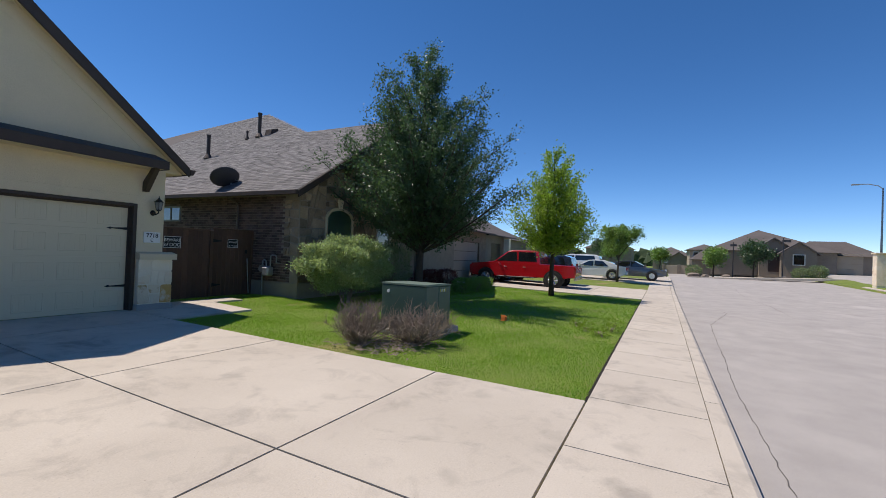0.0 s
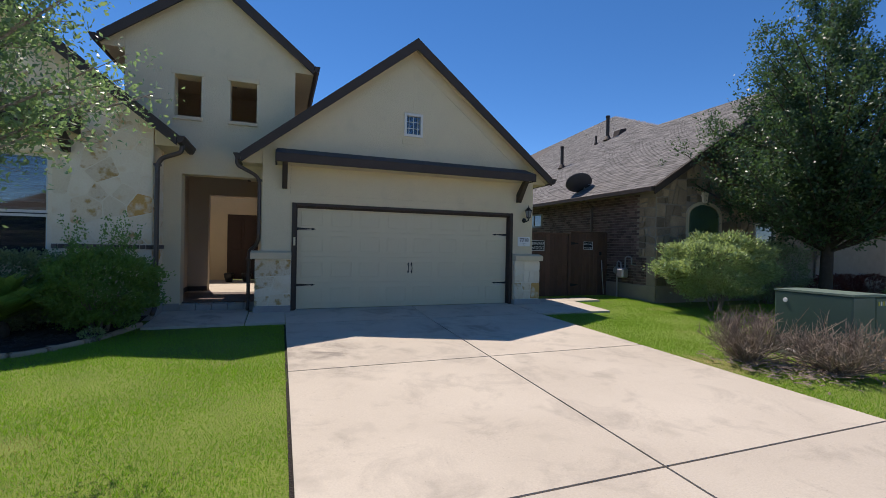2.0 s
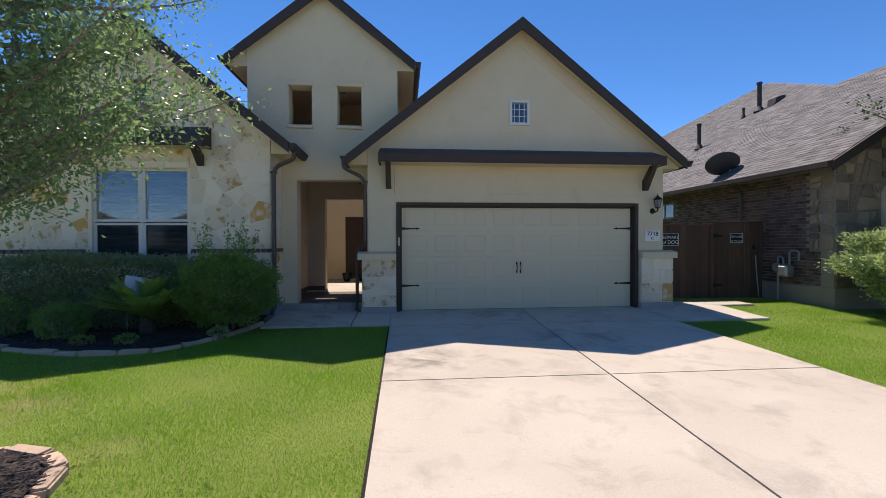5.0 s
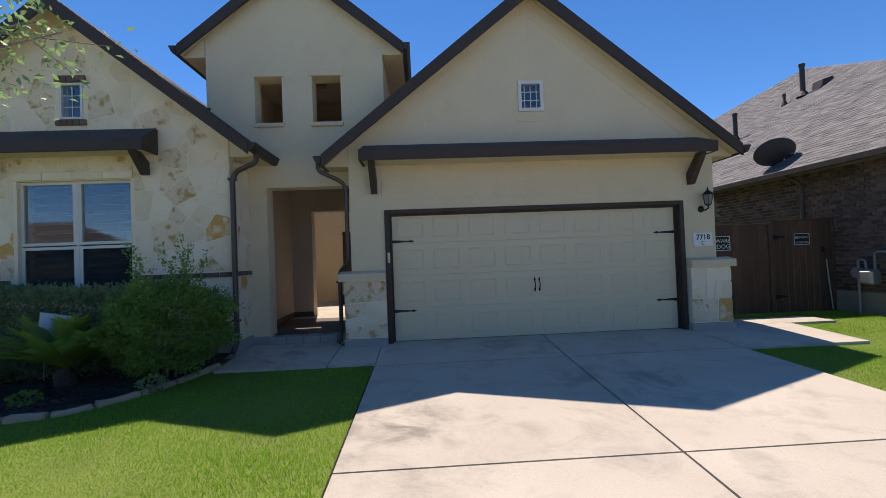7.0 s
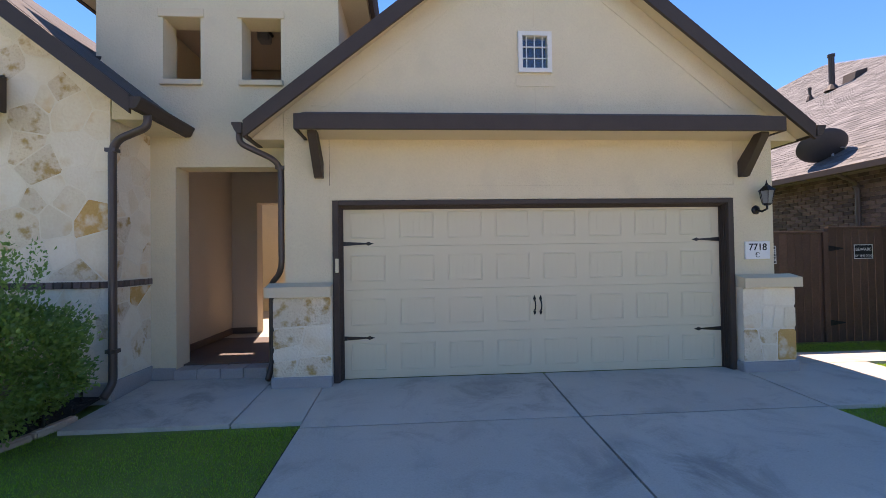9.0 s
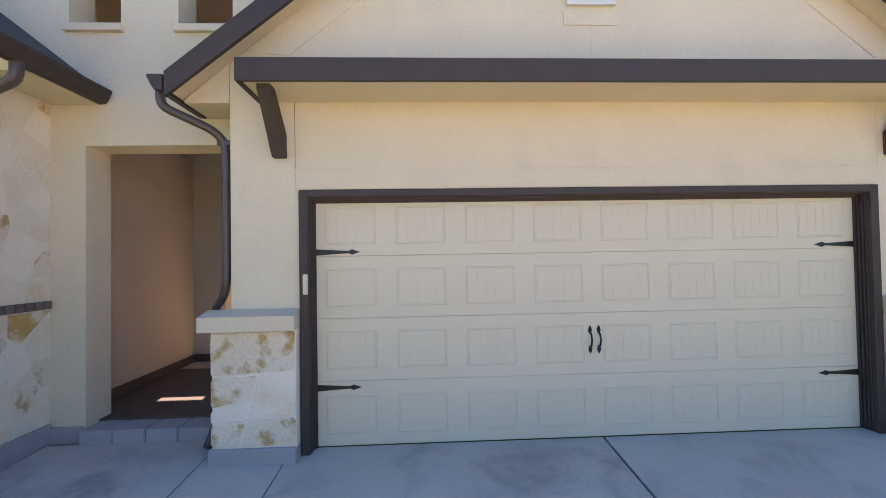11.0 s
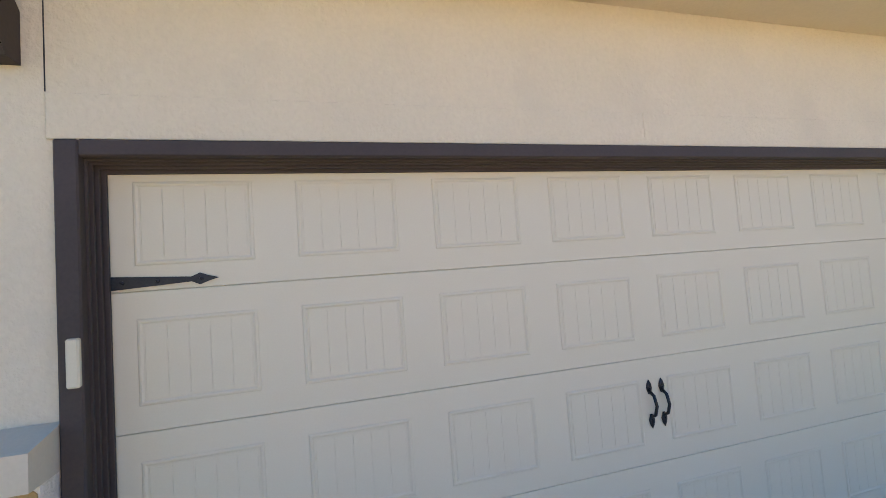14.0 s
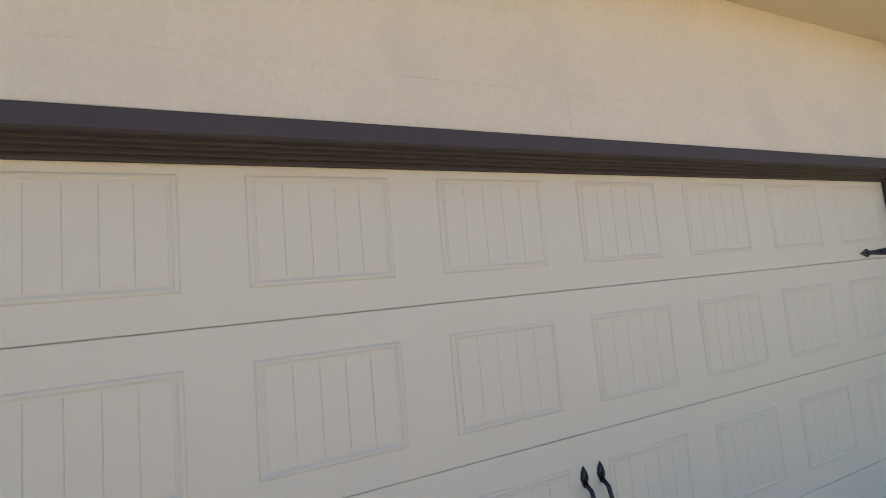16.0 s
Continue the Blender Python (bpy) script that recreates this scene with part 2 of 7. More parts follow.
GALV = material("galvanised_steel", (0.42, 0.43, 0.44), (0.33, 0.34, 0.35), scale=8, fine=80, rough=0.45, metal=0.6, bump=0.1)
DISH_GREY = material("matt_dark_grey", (0.055, 0.055, 0.06), scale=3, fine=40, rough=0.7, bump=0.05)
TAIL = material("red_lens", (0.35, 0.01, 0.01), scale=2, fine=20, rough=0.2, bump=0.0)
ORANGE = material("orange_plastic", (0.85, 0.20, 0.02), (0.8, 0.18, 0.02), scale=4, fine=30, rough=0.5, bump=0.05)
TERRACOTTA = material("brown_stain_floor", (0.10, 0.068, 0.052), (0.07, 0.048, 0.037), scale=2, fine=40, rough=0.6)
DOOR_WOOD = material("dark_door_wood", (0.05, 0.022, 0.014), (0.03, 0.014, 0.01), scale=5, fine=60, rough=0.5)
FAR_STONE = material("far_masonry", (0.27, 0.225, 0.175), (0.21, 0.17, 0.13), scale=1.2, fine=6, rough=0.9)
FAR_ROOF = material("far_shingle", (0.135, 0.118, 0.105), (0.085, 0.074, 0.066), scale=0.8, fine=9, rough=0.95)
FAR_TAN = material("far_tan", (0.42, 0.35, 0.26), (0.37, 0.31, 0.23), scale=0.8, fine=9, rough=0.9)
FAR_WOODS = material("far_woods", (0.055, 0.085, 0.035), (0.03, 0.05, 0.02), scale=0.3, fine=3, rough=0.95)
LEAF_OAK = leaf_material("oak_leaf", (0.205, 0.32, 0.19), (0.095, 0.165, 0.085), 0.4)
LEAF_ELM = leaf_material("elm_leaf", (0.07, 0.135, 0.068), (0.025, 0.055, 0.025), 0.3)
LEAF_LIME = leaf_material("young_leaf", (0.25, 0.38, 0.05), (0.13, 0.22, 0.025))
LEAF_HEDGE = leaf_material("hedge_leaf", (0.235, 0.30, 0.195), (0.11, 0.15, 0.09))
LEAF_PALE = leaf_material("pale_shrub_leaf", (0.36, 0.46, 0.27), (0.11, 0.19, 0.075), 0.3)
LEAF_BUSH = leaf_material("bush_leaf", (0.19, 0.315, 0.09), (0.085, 0.16, 0.042))
LEAF_SAGO = leaf_material("sago_leaf", (0.27, 0.37, 0.10), (0.07, 0.13, 0.02))
LEAF_RED = leaf_material("red_shrub_leaf", (0.13, 0.025, 0.022), (0.06, 0.015, 0.014))
TWIG = material("dry_twig", (0.33, 0.26, 0.195), (0.16, 0.125, 0.10), scale=8, fine=60, rough=0.9)


# ---- builders ----
def box(bm, x0, x1, y0, y1, z0, z1, bevel=0.0):
    vs = [bm.verts.new((x, y, z)) for z in (z0, z1) for y in (y0, y1) for x in (x0, x1)]
    fs = [bm.faces.new([vs[i] for i in f]) for f in ((0, 2, 3, 1), (4, 5, 7, 6), (0, 1, 5, 4), (2, 6, 7, 3), (0, 4, 6, 2), (1, 3, 7, 5))]
    if bevel:
        bmesh.ops.bevel(bm, geom=list({e for f in fs for e in f.edges}), offset=bevel, segments=1, affect="EDGES")


def place(axis, a, b, c):
    """A point from plane coordinates a, b and depth c; the axis is the one along the depth."""
    return (a, c, b) if axis == "y" else (c, a, b) if axis == "x" else (a, b, c)


def prism(bm, pts, axis, c0, c1):
    lo = [bm.verts.new(place(axis, a, b, c0)) for a, b in pts]
    hi = [bm.verts.new(place(axis, a, b, c1)) for a, b in pts]
    n = len(pts)
    bm.faces.new(lo)
    bm.faces.new(hi[::-1])
    for i in range(n):
        bm.faces.new((lo[i], hi[i], hi[(i + 1) % n], lo[(i + 1) % n]))


def tube(bm, pts, radii, sides=8, cap=True, squash=1.0):
    rings = []
    pts = [Vector(p) for p in pts]
    u = None
    for i, p in enumerate(pts):
        d = (pts[min(i + 1, len(pts) - 1)] - pts[max(i - 1, 0)]).normalized()
        u = u - d * u.dot(d) if u else d.cross(Vector((0, 0, 1)) if abs(d.z) < 0.95 else Vector((1, 0, 0)))
        u.normalize()
        v = d.cross(u)
        r = radii[i] if hasattr(radii, "__len__") else radii
        rings.append([bm.verts.new(p + u * (r * math.cos(a)) + v * (r * squash * math.sin(a))) for a in [2 * math.pi * k / sides for k in range(sides)]])
    for a, b in zip(rings, rings[1:]):
        for k in range(sides):
            bm.faces.new((a[k], a[(k + 1) % sides], b[(k + 1) % sides], b[k]))
    if cap:
        bm.faces.new(rings[0][::-1])
        bm.faces.new(rings[-1])


def lathe(bm, profile, centre, sides=20, axis="z"):
    """Rings of (radius, height) round an axis through centre."""
    rings = []
    for r, h in profile:
        ring = []
        for k in range(sides):
            a = 2 * math.pi * k / sides
            c, s = r * math.cos(a), r * math.sin(a)
            off = (c, s, h) if axis == "z" else (h, c, s) if axis == "x" else (s, h, c)
            ring.append(bm.verts.new(Vector(centre) + Vector(off)))
        rings.append(ring)
    for a, b in zip(rings, rings[1:]):
        for k in range(sides):
            bm.faces.new((a[k], a[(k + 1) % sides], b[(k + 1) % sides], b[k]))
    bm.faces.new(rings[0][::-1])
    bm.faces.new(rings[-1])


def finish(name, bm, mat, smooth=False):
    bmesh.ops.recalc_face_normals(bm, faces=bm.faces)
    me = bpy.data.meshes.new(name)
    bm.to_mesh(me)
    bm.free()
    me.materials.append(mat)
    if smooth:
        me.polygons.foreach_set("use_smooth", [True] * len(me.polygons))
    return me


def thing(name, at, label, category, group="", kind=""):
    ob = new(name)
    ob.location = at
    ob.empty_display_size = 0.2
    return tagged(ob, label, category, group, kind)


def part(name, bm, mat, parent, label="", smooth=False, mesh=None):
    ob = new(name, mesh or finish(name, bm, mat, smooth))
    ob.parent = parent
    if parent.type == "EMPTY":
        ob.matrix_parent_inverse = Matrix.Translation(-parent.location)
    return tagged(ob, label)


def solo(name, bm, mat, label, category, kind="", smooth=False, group=""):
    return tagged(new(name, finish(name, bm, mat, smooth)), label, category, group, kind)


def clip(poly, a, b, c):
    """The part of a convex polygon where a*x + b*y <= c."""
    out = []
    for i, p in enumerate(poly):
        q = poly[(i + 1) % len(poly)]
        dp, dq = a * p[0] + b * p[1] - c, a * q[0] + b * q[1] - c
        if dp <= 0:
            out.append(p)
        if (dp < 0 < dq) or (dq < 0 < dp):
            s = dp / (dp - dq)
            out.append((p[0] + (q[0] - p[0]) * s, p[1] + (q[1] - p[1]) * s))
    return out


def area(poly):
    return 0.5 * sum(p[0] * q[1] - q[0] * p[1] for p, q in zip(poly, poly[1:] + poly[:1])) if len(poly) > 2 else 0.0


def inset(poly, d):
    """A convex polygon, counter-clockwise, moved in by d."""
    out = poly
    for p, q in zip(poly, poly[1:] + poly[:1]):
        nx, ny = q[1] - p[1], p[0] - q[0]
        n = math.hypot(nx, ny)
        if n > 1e-6:
            out = clip(out, nx / n, ny / n, (nx * p[0] + ny * p[1]) / n - d)
        if len(out) < 3:
            return []
    return out


def pierced(bm, outline, holes, axis, c0, c1):
    """A wall of a convex outline with rectangular openings (a0, a1, b0, b1) through it."""
    cuts = sorted({h[k] for h in holes for k in (0, 1)})
    edges = [-1e3] + cuts + [1e3]
    for s0, s1 in zip(edges, edges[1:]):
        strip = clip(clip(outline, 1, 0, s1), -1, 0, -s0)
        if abs(area(strip)) < 1e-5:
            continue
        mid = [h for h in holes if h[0] <= (max(s0, -900) + min(s1, 900)) / 2 <= h[1] and s0 >= h[0] - 1e-6 and s1 <= h[1] + 1e-6]
        levels = [-1e3] + sorted(v for h in mid for v in (h[2], h[3])) + [1e3]
        for k in range(0, len(levels), 2):
            cell = clip(clip(strip, 0, 1, levels[k + 1]), 0, -1, -levels[k])
            if abs(area(cell)) > 1e-5:
                prism(bm, cell, axis, c0, c1)


def patches(outline, holes, size, rng):
    """Rubble: cells round scattered seeds, cut back where an opening is."""
    xs, ys = [p[0] for p in outline], [p[1] for p in outline]
    seeds = []
    tries = int(14 * (max(xs) - min(xs)) * (max(ys) - min(ys)) / size ** 2)
    for _ in range(tries):
        s = (rng.uniform(min(xs), max(xs)), rng.uniform(min(ys), max(ys)), rng.uniform(0.55, 1.15))
        if all(math.hypot(s[0] - q[0], 1.25 * (s[1] - q[1])) > size * 0.5 * (s[2] + q[2]) * 0.9 for q in seeds):
            seeds.append(s)
    cells = []
    for s in seeds:
        cell = outline
        for q in seeds:
            a, b = q[0] - s[0], q[1] - s[1]
            if q is s or math.hypot(a, b) > 3 * size:
                continue
            f = s[2] / (s[2] + q[2])
            cell = clip(cell, a, b, a * (s[0] + a * f) + b * (s[1] + b * f))
            if len(cell) < 3:
                break
        parts = [cell] if len(cell) > 2 else []
        for h in holes:
            rest = []
            for p in parts:
                for a, b, c in ((1, 0, h[0]), (-1, 0, -h[1]), (0, 1, h[2]), (0, -1, -h[3])):
                    keep = clip(p, a, b, c)
                    if len(keep) > 2 and area(keep) > 0.003:
                        rest.append(keep)
                    p = clip(p, -a, -b, -c)
                    if len(p) < 3:
                        break
            parts = rest
        cells += parts
    return cells


def stones(parent, outline, holes, axis, face, outward, size, mats, rng, joint=0.011, thick=0.016, slant=0.38, patchy=False):
    """Irregular stones laid over a wall: the face is cut up by slanting lines, and each piece gets a chamfered face."""
    if area(outline) < 0:
        outline = outline[::-1]
    pieces = [] if patchy else [outline]
    for h in holes if not patchy else ():
        rest = []
        for p in pieces:
            for a, b, c in ((1, 0, h[0]), (-1, 0, -h[1]), (0, 1, h[2]), (0, -1, -h[3])):
                keep = clip(p, a, b, c)
                if area(keep) > 1e-5:
                    rest.append(keep)
                p = clip(p, -a, -b, -c)
                if len(p) < 3:
                    break
        pieces = rest
    done = []
    while pieces:
        p = pieces.pop()
        xs, ys = [q[0] for q in p], [q[1] for q in p]
        w, h = max(xs) - min(xs), max(ys) - min(ys)
        limit = size * size * rng.choice((0.35, 0.7, 1.0, 1.0, 1.5))
        if area(p) < limit and max(w, h) < 2.6 * size:
            done.append(p)
            continue
        f = rng.uniform(0.36, 0.64)
        t = rng.uniform(-slant, slant)
        if w > h * rng.uniform(0.8, 1.2):
            a, b = math.cos(t), math.sin(t)
        else:
            a, b = math.sin(t), math.cos(t)
        c = a * (min(xs) + f * w if w > h else (min(xs) + max(xs)) / 2) + b * (min(ys) + f * h if h >= w else (min(ys) + max(ys)) / 2)
        one, two = clip(p, a, b, c), clip(p, -a, -b, -c)
        if min(area(one) if len(one) > 2 else 0, area(two) if len(two) > 2 else 0) < 0.12 * area(p):
            done.append(p) if area(p) < 2 * limit else pieces.append(p)
            continue
        pieces += [one, two]
    if patchy:
        done = patches(outline, holes, size, rng)
    for cell in done:
        lower = inset(cell, joint / 2)
        if len(lower) < 3 or area(lower) < 0.0012:
            continue
        # corners knocked off
        cx, cy = sum(p[0] for p in lower) / len(lower), sum(p[1] for p in lower) / len(lower)
        cut = []
        for k, p in enumerate(lower):
            q, r = lower[k - 1], lower[(k + 1) % len(lower)]
            lq, lr = math.dist(p, q), math.dist(p, r)
            c = min(0.03, 0.25 * lq, 0.25 * lr) * rng.uniform(0.2, 1.0) if patchy else min(0.03, 0.25 * lq, 0.25 * lr) * rng.uniform(0.3, 1.0)
            if c > 0.004:
                cut.append((p[0] + (q[0] - p[0]) * c / lq, p[1] + (q[1] - p[1]) * c / lq))
                cut.append((p[0] + (r[0] - p[0]) * c / lr, p[1] + (r[1] - p[1]) * c / lr))
            else:
                cut.append(p)
        d = thick * rng.uniform(0.75, 1.2) * outward
        bm = bmesh.new()
        rings = []
        for s_, e in ((0.0, 0.0), (0.0, 0.65), (0.010, 1.0)):
            ring = []
            for a, b in cut:
                l = max(math.dist((a, b), (cx, cy)), 1e-4)
                k = 1 - s_ / l
                ring.append(bm.verts.new(place(axis, cx + (a - cx) * k, cy + (b - cy) * k, face + d * e)))
            rings.append(ring)
        n = len(cut)
        for a, b in zip(rings, rings[1:]):
            for k in range(n):
                bm.faces.new((a[k], a[(k + 1) % n], b[(k + 1) % n], b[k]))
        bm.faces.new(rings[-1])
        part("stone", bm, rng.choices([m for m, w in mats], [w for m, w in mats])[0], parent)


# ---- trees and leaves ----
def leaf_mesh(name, pts, dirs, length, width, mat, rng):
    """Two-triangle leaves, bent along the middle, at pts."""
    n = len(pts)
    d = dirs / np.linalg.norm(dirs, axis=1, keepdims=True)
    r = rng.normal(size=(n, 3))
    side = np.cross(d, r)
    side /= np.linalg.norm(side, axis=1, keepdims=True) + 1e-9
    s = rng.uniform(0.6, 1.25, (n, 1))
    up = np.cross(side, d)
    base, tip = pts, pts + d * length * s
    mid = pts + d * length * s * 0.5 + up * length * 0.12
    v = np.concatenate([base, mid + side * width * s * 0.5, tip, mid - side * width * s * 0.5], 1).reshape(-1, 3)
    me = bpy.data.meshes.new(name)
    me.vertices.add(4 * n)
    me.vertices.foreach_set("co", v.ravel())
    me.loops.add(4 * n)
    me.loops.foreach_set("vertex_index", np.arange(4 * n))
    me.polygons.add(n)
    me.polygons.foreach_set("loop_start", np.arange(0, 4 * n, 4))
    me.polygons.foreach_set("loop_total", np.full(n, 4))
    me.update()
    me.materials.append(mat)
    return me


def tree(name, at, height, trunk_r, fork, crown, leaf, mats, seed, limbs=11, twigs=9, per=26, lean=(0, 0), label="", group="", upward=0.55, cone=0.0, plume=0.0, hug=1.1):
    """A tapered trunk, limbs that fork twice, and leaves along the twigs; plume draws the shoots along their limb, hug keeps leaves near the twig. crown: centre height and radii across and up."""
    rng = np.random.default_rng(seed)
    ob = thing(name, at, label, "tree", group)
    at = np.array(at, float)
    cz, rx, rz = crown
    bm = bmesh.new()
    top = at + (lean[0], lean[1], height * 0.86)
    trunk = [at + (lean[0] * s * s + 0.05 * math.sin(5 * s + seed), lean[1] * s * s + 0.05 * math.cos(4 * s), height * 0.86 * s) for s in np.linspace(0, 1, 9)]
    tube(bm, trunk, [trunk_r * (1.2 if s == 0 else 1) * (1 - 0.88 * s) for s in np.linspace(0, 1, 9)], 10)
    pts, dirs = [], []
    centre = at + (lean[0] * 0.6, lean[1] * 0.6, cz)
    twig_ends = []
    for i in range(limbs):
        s = fork / height + (0.80 - fork / height) * (i / max(1, limbs - 1)) ** 0.9
        k = min(7, int(s / 0.86 * 8))
        start = np.array(trunk[k]) + (np.array(trunk[k + 1]) - np.array(trunk[k])) * (s / 0.86 * 8 - k)
        az = i * 2.399 + rng.uniform(-0.4, 0.4)
        el = upward + 0.35 * s + rng.uniform(-0.2, 0.25)
        way = np.array((math.cos(az) * math.cos(el), math.sin(az) * math.cos(el), math.sin(el)))
        # the limb ends near the crown's outline
        rel = start - centre
        A = (way[0] ** 2 + way[1] ** 2) / rx ** 2 + way[2] ** 2 / rz ** 2
        B = (rel[0] * way[0] + rel[1] * way[1]) / rx ** 2 + rel[2] * way[2] / rz ** 2
        C = (rel[0] ** 2 + rel[1] ** 2) / rx ** 2 + rel[2] ** 2 / rz ** 2 - 1
        reach = (-B + math.sqrt(max(B * B - A * C, 0.05))) / A
        reach = max(0.5, reach) * rng.uniform(0.72, 1.12) * (1 + 0.3 * cone - cone * s)
        r0 = trunk_r * (1 - 0.88 * s / 0.86) * 0.62 + 0.008
        line = [start + way * reach * q + np.array((0, 0, -0.05 * reach * q * q)) for q in np.linspace(0, 1, 6)]
        tube(bm, line, [r0 * (1 - 0.8 * q) + 0.004 for q in np.linspace(0, 1, 6)], 6)
        for j in range(twigs):
            q = rng.uniform(0.22, 1.0)
            p0 = start + way * reach * q
            w2 = way * (0.7 + 0.3 * plume) + rng.normal(size=3) * (0.62 - 0.17 * plume) + np.array((0, 0, 0.12 + 0.25 * plume))
            w2 /= np.linalg.norm(w2)
            l2 = reach * rng.uniform(0.25, 0.5 - 0.08 * plume) * (1.15 - 0.5 * q)
            tube(bm, [p0, p0 + w2 * l2 * 0.5 + (0, 0, 0.02), p0 + w2 * l2], [0.3 * r0 + 0.003, 0.2 * r0 + 0.003, 0.003], 4, cap=False)
            for _ in range(6):
                p1 = p0 + w2 * l2 * rng.uniform(0.15, 1.0)
                w3 = w2 * (0.6 + 0.3 * plume) + rng.normal(size=3) * (0.6 - 0.1 * plume)
                w3 /= np.linalg.norm(w3)
                l3 = l2 * rng.uniform(0.35, 0.8 - 0.15 * plume)
                twig_ends.append((p1, p1 + w3 * l3))
    for p, q in twig_ends:
        m = int(per * rng.uniform(0.6, 1.4))
        f = rng.uniform(0.0, 1.05, (m, 1))
        c = p + (q - p) * f + rng.normal(size=(m, 3)) * leaf[0] * hug
        pts.append(c)
        dirs.append((q - p)[None] / np.linalg.norm(q - p) * 0.6 + rng.normal(size=(m, 3)))
    for p, q in twig_ends[::2]:
        tube(bm, [p, q], [0.004, 0.002], 3, cap=False)
    part("trunk", bm, mats[0], ob, smooth=True)
    pts, dirs = np.concatenate(pts), np.concatenate(dirs)
    part("crown", None, None, ob, mesh=leaf_mesh("crown", pts, dirs, leaf[0], leaf[1], mats[1], rng))
    return ob


def shade_tree(name, at, trunk_r, fork, outline, shoots, subs, per, leaf, mats, seed, label, steep=0.9, bare=0.3, reach=(), loose=0.8, lean=(0.0, 0.0)):
    """A tree whose crown is filled by many rising shoots. outline: (height, radius) pairs; reach: (angle, height, length) of longer limbs."""
    rng = np.random.default_rng(seed)
    ob = thing(name, at, label, "tree")
    at = np.array(at, float)
    hs, rs = [p[0] for p in outline], [p[1] for p in outline]
    top = hs[-1]
    bm = bmesh.new()

    def stem(z):
        return at + (lean[0] * z + 0.03 * math.sin(1.3 * z + seed) * min(z, 1.5), lean[1] * z + 0.03 * math.cos(1.1 * z) * min(z, 1.5), z)

    zs = np.linspace(0, top * 0.93, 12)
    tube(bm, [stem(z) - (0, 0, 0.03 if z == 0 else 0) for z in zs], [trunk_r * (1.25 if z == 0 else 1.0) * (1 - 0.9 * z / top) + 0.004 for z in zs], 10)
    goals = []
    vol = np.cumsum(np.maximum(np.interp(np.linspace(hs[0], top, 60), hs, rs), 0.15) ** 1.6)
    for k in range(shoots):
        z = float(np.interp((k + rng.uniform()) / shoots, vol / vol[-1], np.linspace(hs[0], top, 60)))
        az = k * 2.399 + rng.uniform(-0.5, 0.5)
        lobes = 1 + 0.22 * math.sin(3 * az + 1.7 * z + seed) + 0.10 * math.sin(5 * az - 2.3 * z)
        goals.append((az, z, float(np.interp(z, hs, rs)) * lobes * math.sqrt(rng.uniform(0.12, 1.0))))
    pts, dirs = [], []
    for az, z, rad in goals + list(reach):
        z0 = min(max(fork, z - steep * rad - 0.25), top * 0.9)
        a = stem(z0)
        b = at + (rad * math.cos(az), rad * math.sin(az), z)
        bend = a + (b - a) * 0.5 + np.array((math.cos(az), math.sin(az), -0.2)) * 0.12 * rad
        line = [a * (1 - q) ** 2 + 2 * bend * q * (1 - q) + b * q * q for q in np.linspace(0, 1, 7)]
        size = np.linalg.norm(b - a)
        r0 = min(trunk_r * 0.42, 0.006 + 0.010 * size) * (1 - 0.5 * z / top)
        tube(bm, line, [r0 * (1 - 0.85 * q) + 0.002 for q in np.linspace(0, 1, 7)], 5, cap=False)
        for j in range(subs):
            q = bare + (1 - bare) * (j + rng.uniform()) / subs
            k = min(5, int(q * 6))
            p = line[k] + (line[k + 1] - line[k]) * (q * 6 - k)
            along = line[k + 1] - line[k]
            along = along / (np.linalg.norm(along) + 1e-6)
            w = along * 0.75 + rng.normal(size=3) * 0.55 + (0, 0, 0.2)
            w = w / np.linalg.norm(w) * rng.uniform(0.18, 0.5) * (0.55 + 0.18 * size)
            if j % 2:
                tube(bm, [p, p + w], [0.004, 0.0018], 3, cap=False)
            m = int(per * rng.uniform(0.6, 1.4))
            f = rng.uniform(0.0, 1.08, (m, 1))
            pts.append(p + w * f + rng.normal(size=(m, 3)) * leaf[0] * loose)
            dirs.append(w[None] / np.linalg.norm(w) * 0.8 + rng.normal(size=(m, 3)))
    part("trunk", bm, mats[0], ob, smooth=True)
    part("crown", None, None, ob, mesh=leaf_mesh("crown", np.concatenate(pts), np.concatenate(dirs), leaf[0], leaf[1], mats[1], rng))
    return ob


